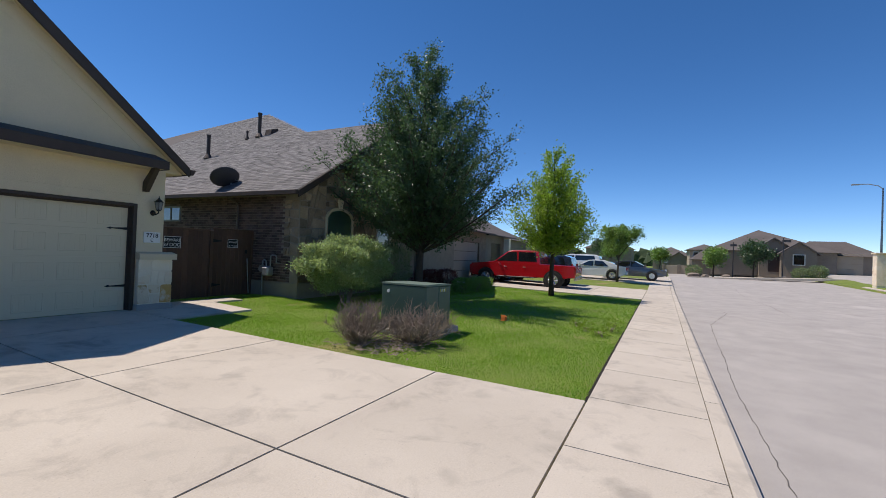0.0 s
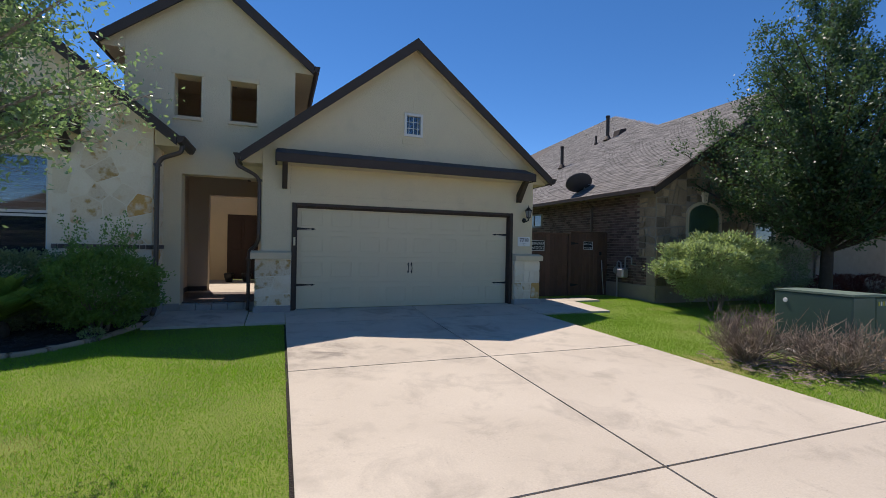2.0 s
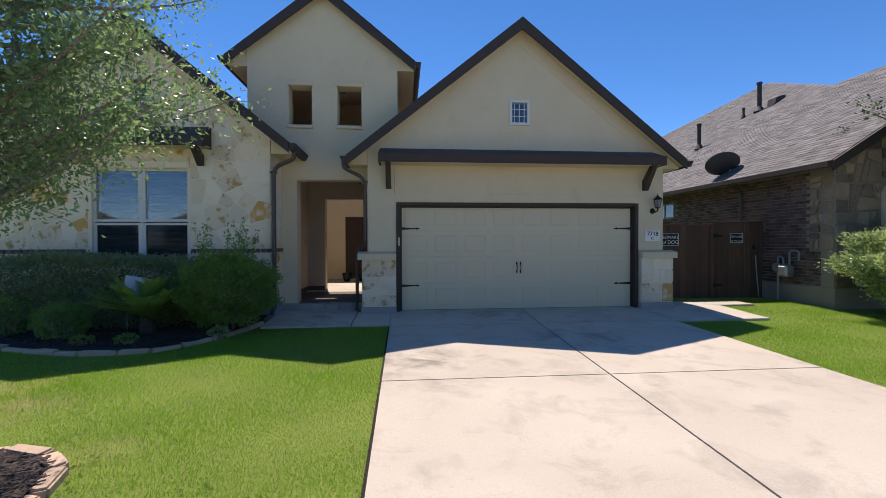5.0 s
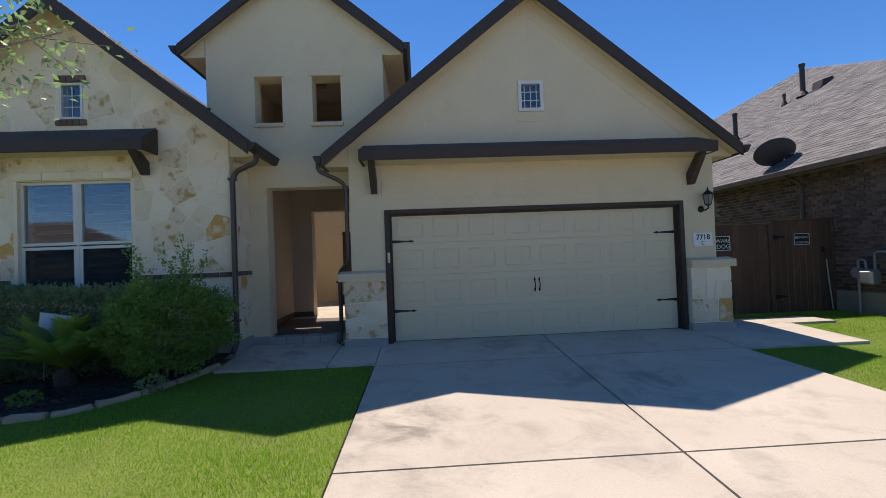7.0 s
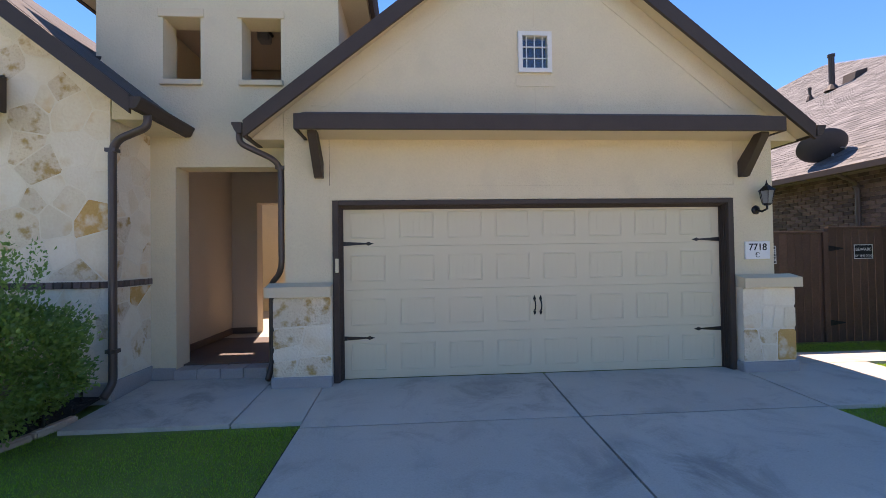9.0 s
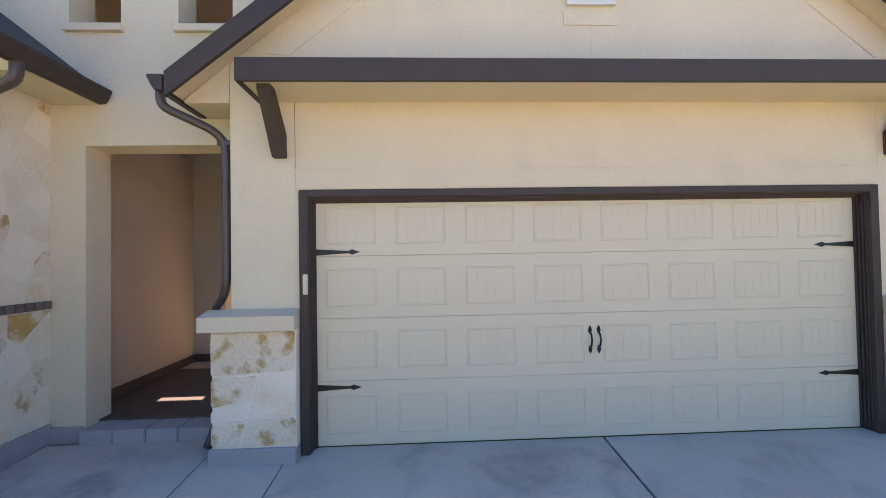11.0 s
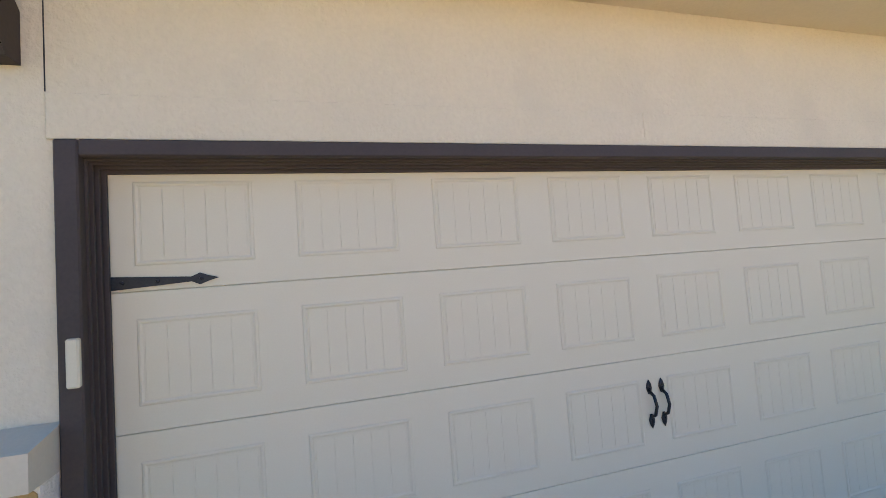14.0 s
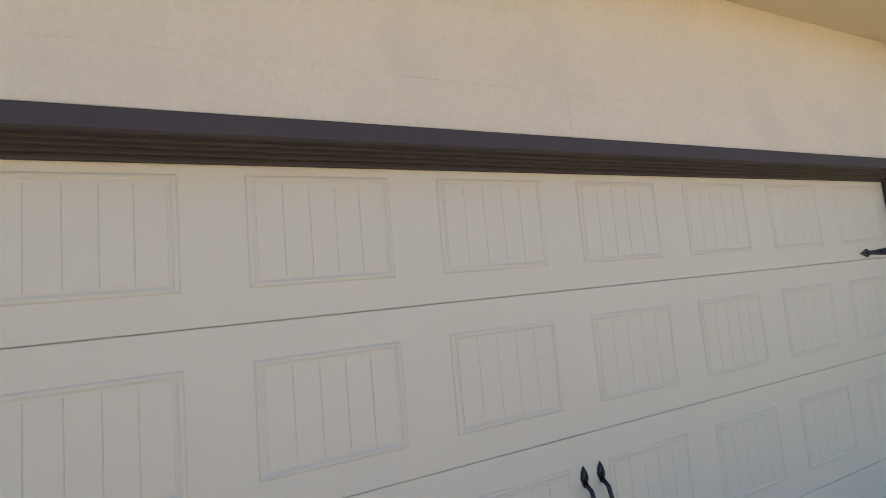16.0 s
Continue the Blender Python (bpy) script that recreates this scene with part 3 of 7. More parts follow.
def shrub(name, at, radii, leaf, n, mat, seed, label, squareness=2.0, stem=0.3, category="shrub", spikes=0, group="", ragged=1.0):
    """Stems and a mass of leaves within a rounded outline that bulges unevenly."""
    rng = np.random.default_rng(seed)
    ob = thing(name, at, label, category, group)
    at = np.array(at, float)
    bm = bmesh.new()
    rx, ry, rz = radii
    for k in range(9):
        a = rng.uniform(0, 6.28)
        e = at + (rx * 0.6 * math.cos(a), ry * 0.6 * math.sin(a), stem + rz * 1.1)
        tube(bm, [at + (0.1 * math.cos(a), 0.1 * math.sin(a), -0.02), (at + e) / 2, e], [0.02, 0.014, 0.004], 5)
    part("stems", bm, TWIG, ob)
    d = rng.normal(size=(n, 3))
    d /= np.linalg.norm(d, axis=1, keepdims=True)
    ext = (np.abs(d) ** squareness).sum(1) ** (-1 / squareness)
    lump = 1 + ragged * 0.10 * np.sin(d[:, 0] * 7 + seed) * np.sin(d[:, 1] * 6 + 1) + ragged * 0.08 * np.sin(d[:, 2] * 9 + d[:, 0] * 5) + 0.06 * rng.normal(size=n)
    rad = ext * lump * rng.uniform(0.55, 1.0, n) ** 0.35
    p = at + (0, 0, stem + rz) + d * rad[:, None] * np.array(radii)
    dirs = d + 0.7 * rng.normal(size=(n, 3)) + (0, 0, 0.4)
    if spikes:
        for k in range(spikes):
            a = rng.uniform(0, 6.28)
            b = at + (rx * 0.55 * math.cos(a), ry * 0.55 * math.sin(a), stem + 1.75 * rz)
            w = np.array((rng.uniform(-0.3, 0.3), rng.uniform(-0.3, 0.3), 1.0)) * rng.uniform(0.25, 0.8)
            f = rng.uniform(0, 1, (70, 1))
            p = np.concatenate([p, b + w * f + rng.normal(size=(70, 3)) * 0.025])
            dirs = np.concatenate([dirs, w + rng.normal(size=(70, 3)) * 0.5])
    part("foliage", None, None, ob, mesh=leaf_mesh("foliage", p, dirs, leaf[0], leaf[1], mat, rng))
    return ob


# ---- ground ----
PROFILE_Y = [-400, -60, -26, -23.45, -23.35, -10.6, -10.42, -10.415, -10.28, -9.06, -7.1, -4.1, -1.2, 0.0, 60, 400]
PROFILE_Z = [0.6, 0.4, 0.2, -0.15, -0.36, -0.33, -0.335, -0.20, -0.19, -0.165, -0.13, -0.07, -0.01, 0.05, 0.2, 1.0]


def rise(x, y):
    """The street climbs gently, beyond the junction only on the side away from the houses."""
    return 0.02 * min(max(x - 28.0, 0.0), 16.0) + 0.02 * min(max(x - 44.0, 0.0), 44.0) * min(max((-10.0 - y) / 17.0, 0.0), 1.0)


def gz(x, y):
    return float(np.interp(y, PROFILE_Y, PROFILE_Z)) + rise(x, y)


def sheet(bm, xs, ys, lift, fall=0.0):
    """A sheet that follows the ground, with a rim that goes down by fall."""
    grid = [[bm.verts.new((x, y, gz(x, y) + lift)) for x in xs] for y in ys]
    for j in range(len(ys) - 1):
        for i in range(len(xs) - 1):
            bm.faces.new((grid[j][i], grid[j][i + 1], grid[j + 1][i + 1], grid[j + 1][i]))
    if fall:
        rim = [grid[0][i] for i in range(len(xs))] + [grid[j][-1] for j in range(1, len(ys))] + [grid[-1][i] for i in range(len(xs) - 2, -1, -1)] + [grid[j][0] for j in range(len(ys) - 2, 0, -1)]
        low = [bm.verts.new((v.co.x, v.co.y, v.co.z - fall)) for v in rim]
        for k in range(len(rim)):
            bm.faces.new((rim[k], low[k], low[(k + 1) % len(rim)], rim[(k + 1) % len(rim)]))


XS = [-400, -60, -20, -9, -4, -0.12, 5.15, 9, 14, 20, 28, 36, 44, 52, 60, 74, 88, 150, 400]
YS = [-400, -60, -30, -26, -23.45, -23.35, -19, -15, -10.6, -10.42, -10.415, -10.28, -9.06, -7.1, -4.1, -1.2, 0.0, 3, 10, 60, 400]
bm = bmesh.new()
sheet(bm, XS, YS, -0.03)
solo("ground", bm, TURF, "green mown lawn over gently sloping ground", "ground", "structure")
bm = bmesh.new()
sheet(bm, [-400, -60, -20, 0, 10, 20, 28, 36, 44, 52, 60, 75], [-23.36, -19, -15, -10.6, -10.472], 0.0)
sheet(bm, [46, 60, 66], [-80, -40, -26, -23.4], 0.015)
solo("road", bm, ASPHALT, "sun-bleached grey asphalt residential street", "road", "structure")


def slab(parent, xs, ys, lift=0.012, name="slab"):
    bm = bmesh.new()
    sheet(bm, xs, ys, lift, 0.14)
    return part(name, bm, CONCRETE, parent)


soil = bmesh.new()
sheet(soil, [-0.13, -0.095], [-9.0, -7.1, -4.1, -1.2], -0.018)
sheet(soil, [5.125, 5.175], [-9.0, -7.1, -4.1, -1.25], -0.018)
sheet(soil, [5.175, 12, 20.5], [-9.07, -9.01], -0.018)
sheet(soil, [-9, -0.13], [-9.07, -9.01], -0.018)
solo("lawn_edge", soil, MULCH, "bare dark soil along the cut edge of the lawns", "soil", "structure")
# dark bed under the joints, then one slab for each panel of the driveway
G = 0.011
driveway = thing("driveway", (2.5, -5, gz(2.5, -5)), "pale stained concrete driveway in front of the garage", "driveway", kind="structure")
bm = bmesh.new()
sheet(bm, [-0.1, 5.13], [-9.0, -7.1, -4.1, -1.2, 0.0], -0.012)
part("joint_bed", bm, JOINT, driveway)


def middle(y):
    return 2.61 + 0.03 * y


for y0, y1 in ((-9.05, -7.1), (-7.1, -4.1), (-4.1, -1.23), (-1.23, 0.14)):
    for side_ in (0, 1):
        bm = bmesh.new()
        ya, yb = y0 + G, y1 - G
        quad = [(-0.1, ya), (middle(ya) - G, ya), (middle(yb) - G, yb), (-0.1, yb)] if side_ == 0 else [(middle(ya) + G, ya), (5.14 - G, ya), (5.14 - G, yb), (middle(yb) + G, yb)]
        hi = [bm.verts.new((x, y, gz(x, y) + 0.012)) for x, y in quad]
        lo = [bm.verts.new((x, y, gz(x, y) - 0.13)) for x, y in quad]
        bm.faces.new(hi)
        for k in range(4):
            bm.faces.new((hi[k], lo[k], lo[(k + 1) % 4], hi[(k + 1) % 4]))
        part("slab", bm, CONCRETE, driveway)
slab(driveway, [5.14 + G, 7.05], [-1.23 + G, 0.14])
slab(driveway, [5.9, 7.9], [0.15, 0.75])
pavement = thing("pavement", (10, -9.7, gz(10, -9.7)), "pale concrete sidewalk slabs along the kerb", "sidewalk", kind="structure")
bm = bmesh.new()
sheet(bm, [-30, 28, 46], [-10.27, -9.07], -0.012)
part("joint_bed", bm, JOINT, pavement)
for k in range(-14, 30):
    x0 = 0.74 + 1.52 * k
    slab(pavement, [x0 + 0.007, x0 + 1.513], [-10.275, -9.06])
kerb = thing("kerb", (10, -10.4, gz(10, -10.4)), "rounded pale concrete kerb with gutter beside the street", "kerb", kind="structure")
for k in range(-10, 16):
    x0 = 3.0 * k
    bm = bmesh.new()
    for xa, xb in ((x0 + 0.006, x0 + 2.994),):
        za, zb = gz(xa, -10.28), gz(xb, -10.28)
        prof = [(-10.285, 0.012), (-10.44, 0.008), (-10.48, -0.012), (-10.52, -0.12), (-10.53, -0.16), (-10.53, -0.3), (-10.285, -0.3)]
        lo = [bm.verts.new((xa, y, za + z)) for y, z in prof]
        hi = [bm.verts.new((xb, y, zb + z)) for y, z in prof]
        bm.faces.new(lo)
        bm.faces.new(hi[::-1])
        for i in range(7):
            bm.faces.new((lo[i], hi[i], hi[(i + 1) % 7], lo[(i + 1) % 7]))
    part("kerb_stone", bm, CONCRETE, kerb)
far_kerb = bmesh.new()
sheet(far_kerb, [-60, 28, 44], [-23.62, -23.44], 0.03, 0.3)
solo("kerb_far", far_kerb, CONCRETE, "pale concrete kerb across the street", "kerb", "structure")
walkway = thing("walkway", (-1.2, -0.4, 0.05), "grey concrete front walk with damp stains", "walkway", kind="structure")
slab(walkway, [-2.33, -0.78 - G], [-1.08, 0.37])
slab(walkway, [-0.78 + G, -0.1 - G], [-1.08, 0.0])
drive_b = thing("driveway_next_door", (23, -4, gz(23, -4)), "pale concrete driveway of the neighbouring house", "driveway", kind="structure")
for y0, y1 in ((-9.05, -6.6), (-6.6, -3.3), (-3.3, 0.4)):
    slab(drive_b, [20.6 + G, 27.9], [y0 + G, y1 - G])
drive_c = thing("driveway_further_on", (35, -4, gz(35, -4)), "pale concrete driveway further along the street", "driveway", kind="structure")
slab(drive_c, [33.5, 39.0], [-9.05, -4, 0.4])


# ---- the stucco house ----
SLOPE = 0.80


def gable_roof(name, ax, az, half, y0, y1, label, shingle=SHINGLE_DARK, slope=SLOPE, board=BROWN, left=None):
    """Two slopes that meet over ax at height az, with barge boards on the front and boards along the eaves."""
    roof = thing(name, (ax, y0, az), label, "roof", kind="structure")
    for side, reach in ((-1, left or half), (1, half)):
        z1 = az - slope * reach
        bm = bmesh.new()
        prism(bm, [(ax, az), (ax, az - 0.1), (ax + side * reach, z1 - 0.1), (ax + side * reach, z1)], "y", y0 + 0.03, y1)
        part("roof_slope", bm, shingle, roof)
        bm = bmesh.new()
        prism(bm, [(ax, az - 0.004), (ax, az - 0.25), (ax + side * (reach - 0.01), z1 - 0.20), (ax + side * (reach - 0.01), z1 - 0.004)], "y", y0 - 0.012, y0 + 0.028)
        part("barge_board", bm, board, roof)
        bm = bmesh.new()
        prism(bm, [(ax + side * (reach + d), z1 - h) for d, h in ((0.0, 0.03), (0.115, 0.03), (0.115, 0.055), (0.10, 0.075), (0.085, 0.115), (0.06, 0.15), (0.0, 0.155))], "y", y0 - 0.02, y1)
        part("gutter", bm, board, roof)
    return roof


def soffit(parent, ax, az, half, y0, y1, wall_half, wall_y, slope=SLOPE):
    """The painted boards under the overhang: along the rakes and, level, under the eaves."""
    for side in (-1, 1):
        bm = bmesh.new()
        z1 = az - 0.104 - slope * half
        prism(bm, [(ax, az - 0.104), (ax, az - 0.128), (ax + side * half, z1 - 0.024), (ax + side * half, z1)], "y", y0 + 0.03, y1)
        part("soffit", bm, STUCCO_TRIM, parent)
        bm = bmesh.new()
        xs = sorted((ax + side * wall_half, ax + side * (half - 0.02)))
        zr = az - 0.13 - slope * wall_half
        prism(bm, [(ax + side * wall_half, z1 - 0.05), (ax + side * (half - 0.02), z1 - 0.05), (ax + side * (half - 0.02), z1 - 0.03), (ax + side * wall_half, zr)], "y", wall_y - 0.003, y1)
        part("eave_box", bm, STUCCO, parent)


def pent_roof(name, x0, x1, wall_y, front_y, z_wall, z_front, label):
    roof = thing(name, ((x0 + x1) / 2, wall_y, z_front), label, "awning", "small roofs over openings")
    bm = bmesh.new()
    prism(bm, [(wall_y, z_wall), (front_y + 0.02, z_front + 0.02), (front_y + 0.02, z_front - 0.02), (wall_y, z_wall - 0.05)], "x", x0 + 0.02, x1 - 0.02)
    part("shingle_top", bm, SHINGLE_DARK, roof)
    bm = bmesh.new()
    box(bm, x0, x1, front_y - 0.02, front_y + 0.015, z_front - 0.165, z_front + 0.012, 0.006)
    part("front_board", bm, BROWN, roof)
    for xa in (x0, x1 - 0.035):
        bm = bmesh.new()
        prism(bm, [(wall_y, z_wall - 0.02), (front_y + 0.016, z_front), (front_y + 0.016, z_front - 0.16), (wall_y, z_front - 0.16)], "x", xa, xa + 0.035)
        part("end_board", bm, BROWN, roof)
    bm = bmesh.new()
    box(bm, x0 + 0.04, x1 - 0.04, front_y + 0.02, wall_y, z_front - 0.15, z_front - 0.13)
    part("underside", bm, STUCCO_TRIM, roof)
    return roof


def brace(parent, x, wall_y, front_y, z_low, z_high):
    bm = bmesh.new()
    prism(bm, [(wall_y - 0.002, z_low), (wall_y - 0.002, z_low + 0.2), (front_y + 0.10, z_high), (front_y - 0.02, z_high), (front_y - 0.02, z_high - 0.04), (wall_y - 0.08, z_low)], "x", x - 0.05, x + 0.05)
    part("brace", bm, BROWN, parent)


def downpipe(name, pts, label, r=0.045):
    ob = thing(name, pts[-1], label, "downpipe", "downpipes")
    bends = [Vector(p) for p in pts]
    run = [bends[0]]
    for a, b, c in zip(bends, bends[1:], bends[2:]):
        lead, trail = min(0.07, (b - a).length * 0.45), min(0.07, (c - b).length * 0.45)
        p, q = b + (a - b).normalized() * lead, b + (c - b).normalized() * trail
        run += [p * (1 - s) ** 2 + b * 2 * s * (1 - s) + q * s * s for s in (0.0, 0.25, 0.5, 0.75, 1.0)]
    run.append(bends[-1])
    bm = bmesh.new()
    tube(bm, run, r, 10, squash=0.78)
    part("pipe", bm, PIPE_BROWN, ob, smooth=True)
    for p in (pts[3], pts[-3]):
        bm = bmesh.new()
        box(bm, p[0] - 0.055, p[0] + 0.055, p[1] - 0.045, p[1] + 0.045, p[2] - 0.02, p[2] + 0.02)
        part("strap", bm, PIPE_BROWN, ob)
    return ob


# garage wing
AX, AZ = 2.545, 5.98
garage_wall = thing("wall_garage", (AX, 0.1, 0.05), "beige rendered gable wall round the garage door", "wall", kind="structure")
bm = bmesh.new()
outline = [(-0.57, 0.0), (5.68, 0.0), (5.68, AZ - 0.13 - SLOPE * 3.14), (AX, AZ - 0.13), (-0.57, AZ - 0.13 - SLOPE * 3.12)]
pierced(bm, outline, [(0.0, 5.12, -0.01, 2.268), (2.36, 2.73, 3.90, 4.36)], "y", 0.03, 0.28)
part("front_render", bm, STUCCO, garage_wall)
bm = bmesh.new()
box(bm, -0.57, -0.32, 0.28, 9.0, 0.0, 3.2)
box(bm, 5.43, 5.68, 0.28, 9.0, 0.0, 3.2)
box(bm, -0.32, 5.43, 8.8, 9.0, 0.0, 3.2)
part("side_render", bm, STUCCO, garage_wall)
# raised bands of render that frame the header and the gable, with a groove between
for x0, x1, z0, z1 in ((-0.03, 5.15, 2.272, 2.445), (2.30, 2.80, 3.70, 3.83)):
    bm = bmesh.new()
    box(bm, x0, x1, 0.018, 0.03, z0, z1, 0.004)
    part("render_band", bm, STUCCO, garage_wall)
for x0, x1, z0, z1 in ((-0.0335, -0.0305, 2.45, 3.2), (5.1505, 5.1535, 2.45, 3.2), (2.541, 2.549, 4.47, 5.8), (2.541, 2.549, 3.3, 3.70), (2.543, 2.547, 2.30, 2.445)):
    bm = bmesh.new()
    box(bm, x0, x1, 0.0265 if z1 > 2.46 else 0.0165, 0.03 if z1 > 2.46 else 0.018, z0, z1)
    part("control_joint", bm, JOINT if x0 < 0 else STUCCO_TRIM, garage_wall)
for side in (-1, 1):
    bm = bmesh.new()
    prism(bm, [(AX, AZ - 0.30), (AX, AZ - 0.46), (AX + side * 2.62, AZ - 0.46 - SLOPE * 2.62), (AX + side * 2.8, AZ - 0.30 - SLOPE * 2.8)], "y", 0.022, 0.03)
    part("rake_trim", bm, STUCCO, garage_wall)
roof_g = gable_roof("roof_garage", AX, AZ, 3.51, -0.24, 9.2, "brown-trimmed gable roof over the garage")
soffit(roof_g, AX, AZ, 3.51, -0.24, 9.0, 3.12, 0.03)
awning_g = pent_roof("garage_awning", -0.33, 5.46, 0.028, -0.45, 3.36, 3.17, "narrow brown pent roof over the garage door")
for x in (-0.15, 5.26):
    brace(awning_g, x, 0.028, -0.36, 2.54, 3.02)
for x0, x1, out in ((-0.69, -0.002, -1), (5.122, 5.84, 1)):
    pier = thing("stone_pier", ((x0 + x1) / 2, -0.05, 0.05), "cream limestone pier with a smooth cap beside the garage door", "pier", "piers beside the garage door", "structure")
    bm = bmesh.new()
    box(bm, x0 + 0.02, x1 - (0.02 if out > 0 else 0.004), -0.10, 0.4, 0.0, 1.12)
    part("core", bm, MORTAR, pier)
    bm = bmesh.new()
    box(bm, x0 - 0.012, x1 + (0.012 if out > 0 else 0.0), -0.135, 0.42, -0.02, 0.175, 0.012)
    part("base", bm, CONCRETE_GREY, pier)
    bm = bmesh.new()
    a, b = (x0 - 0.07, x1) if out < 0 else (x0, x1 + 0.05)
    box(bm, a, b, -0.165, 0.45, 1.115, 1.235)
    prism(bm, [(-0.165, 1.235), (0.028, 1.275), (0.028, 1.235)], "x", a, b)
    part("cap", bm, STUCCO_TRIM, pier)
    rng = random.Random(7 if out < 0 else 12)
    stones(pier, [(x0, 0.18), (x1, 0.18), (x1, 1.113), (x0, 1.113)], [], "y", -0.10, -1, 0.42, [(LIME_WHITE, 4), (LIME, 3), (LIME_PIT, 6), (LIME_ORANGE, 0.6)], rng, joint=0.02, thick=0.009, slant=0.26)
    stones(pier, [(-0.10, 0.18), (0.4, 0.18), (0.4, 1.113), (-0.10, 1.113)], [], "x", x0 + 0.02 if out < 0 else x1 - 0.02, out, 0.42, [(LIME_WHITE, 4), (LIME, 3), (LIME_PIT, 6), (LIME_ORANGE, 0.6)], rng, joint=0.02, thick=0.009, slant=0.26)

# garage door: a dark jamb and four sections with eight panels each
frame_g = thing("door_frame", (AX, 0.05, 0.05), "dark brown jamb round the garage door", "door frame", kind="structure")
bm = bmesh.new()
box(bm, 0.0, 0.075, -0.004, 0.20, 0.04, 2.268, 0.006)
part("jamb", bm, BROWN, frame_g)
bm = bmesh.new()
box(bm, 5.045, 5.12, -0.004, 0.20, 0.04, 2.268, 0.006)
part("jamb", bm, BROWN, frame_g)
bm = bmesh.new()
box(bm, 0.075, 5.045, -0.004, 0.20, 2.205, 2.268, 0.006)
part("head", bm, BROWN, frame_g)
for k, (d, w) in enumerate(((0.040, 0.008), (0.066, 0.015), (0.094, 0.024), (0.122, 0.036))):
    bm = bmesh.new()
    box(bm, 0.075, 0.075 + w, d, d + 0.014, 0.05, 2.205)
    box(bm, 5.045 - w, 5.045, d, d + 0.016, 0.05, 2.205)
    box(bm, 0.075 + w, 5.045 - w, d, d + 0.016, 2.205 - w, 2.205)
    part("weather_strip", bm, BROWN, frame_g)
garage_door = thing("garage_door", (AX, 0.16, 0.06), "beige panelled sectional garage door with black strap hinges", "garage door")
panel_mesh = None
ROWZ = [2.249, 1.706, 1.164, 0.621, 0.065]
for r in range(4):
    bm = bmesh.new()
    box(bm, 0.07, 5.05, 0.142, 0.19, ROWZ[r + 1] + 0.0008, ROWZ[r] - 0.0008, 0.003)
    section = part("section", bm, DOOR_PAINT, garage_door)
    for c in range(8):
        x0, z0 = 0.19 + 0.612 * c, ROWZ[r + 1] + 0.10
        if panel_mesh is None:
            bm = bmesh.new()
            W, H, B = 0.44, 0.335, 0.02
            ring = [(0.0, 0.0), (0.005, 0.0036), (0.012, 0.0045), (0.020, 0.0005)]
            loops = [[bm.verts.new((d, -h, d)), bm.verts.new((W - d, -h, d)), bm.verts.new((W - d, -h, H - d)), bm.verts.new((d, -h, H - d))] for d, h in ring]
            for a, b in zip(loops, loops[1:]):
                for k in range(4):
                    bm.faces.new((a[k], a[(k + 1) % 4], b[(k + 1) % 4], b[k]))
            for k in range(5):
                a, b = B + 0.006 + k * (W - 2 * B - 0.012) / 5, B + 0.006 + (k + 1) * (W - 2 * B - 0.012) / 5
                prism(bm, [(a + 0.0003, 0.0), (a + 0.0018, -0.0013), (b - 0.0018, -0.0013), (b - 0.0003, 0.0)], "z", B + 0.008, H - B - 0.008)
            panel_mesh = finish("panel", bm, DOOR_PAINT)
        p = part("panel", None, None, section, mesh=panel_mesh)
        p.location = (x0, 0.1415, z0)


def strap_hinge(x, z, way):
    bm = bmesh.new()
    y = 0.141
    prism(bm, [(x, z - 0.028), (x + way * 0.30, z - 0.010), (x + way * 0.33, z - 0.024), (x + way * 0.36, z - 0.012), (x + way * 0.40, z), (x + way * 0.36, z + 0.012), (x + way * 0.33, z + 0.024), (x + way * 0.30, z + 0.010), (x, z + 0.028)], "y", y - 0.008, y - 0.0005)
    for d in (0.06, 0.18, 0.335):
        lathe(bm, [(0.008, 0.0), (0.006, -0.005), (0.001, -0.007)], (x + way * d, y - 0.008, z), 8, "y")
    part("strap_hinge", bm, IRON, garage_door, "black spear-tipped strap hinge")


for z in (1.742, 0.567):
    strap_hinge(0.09, z, 1)
    strap_hinge(5.03, z, -1)
for x in (2.517, 2.596):
    bm = bmesh.new()
    zt, zb = 1.053, 0.80
    y = 0.1405
    for z, s in ((zt, 1), (zb, -1)):
        prism(bm, [(x - 0.006, z - s * 0.075), (x + 0.006, z - s * 0.075), (x + 0.017, z - s * 0.045), (x + 0.012, z - s * 0.022), (x, z), (x - 0.012, z - s * 0.022), (x - 0.017, z - s * 0.045)][::s], "y", y - 0.006, y)
        lathe(bm, [(0.006, 0.0), (0.005, -0.006), (0.001, -0.008)], (x, y - 0.006, z - s * 0.045), 8, "y")
    arc = [(x, y - 0.004, zt - 0.06), (x, y - 0.035, zt - 0.078), (x, y - 0.05, zt - 0.127), (x, y - 0.035, zb + 0.078), (x, y - 0.004, zb + 0.06)]
    tube(bm, arc, 0.0085, 8)
    part("pull_handle", bm, IRON, garage_door, "black wrought pull handle", smooth=True)
keypad = bmesh.new()
box(keypad, 0.034, 0.074, -0.03, -0.004, 1.39, 1.56, 0.006)
solo("door_keypad", keypad, DOOR_PAINT, "small pale wireless keypad on the door jamb", "keypad")

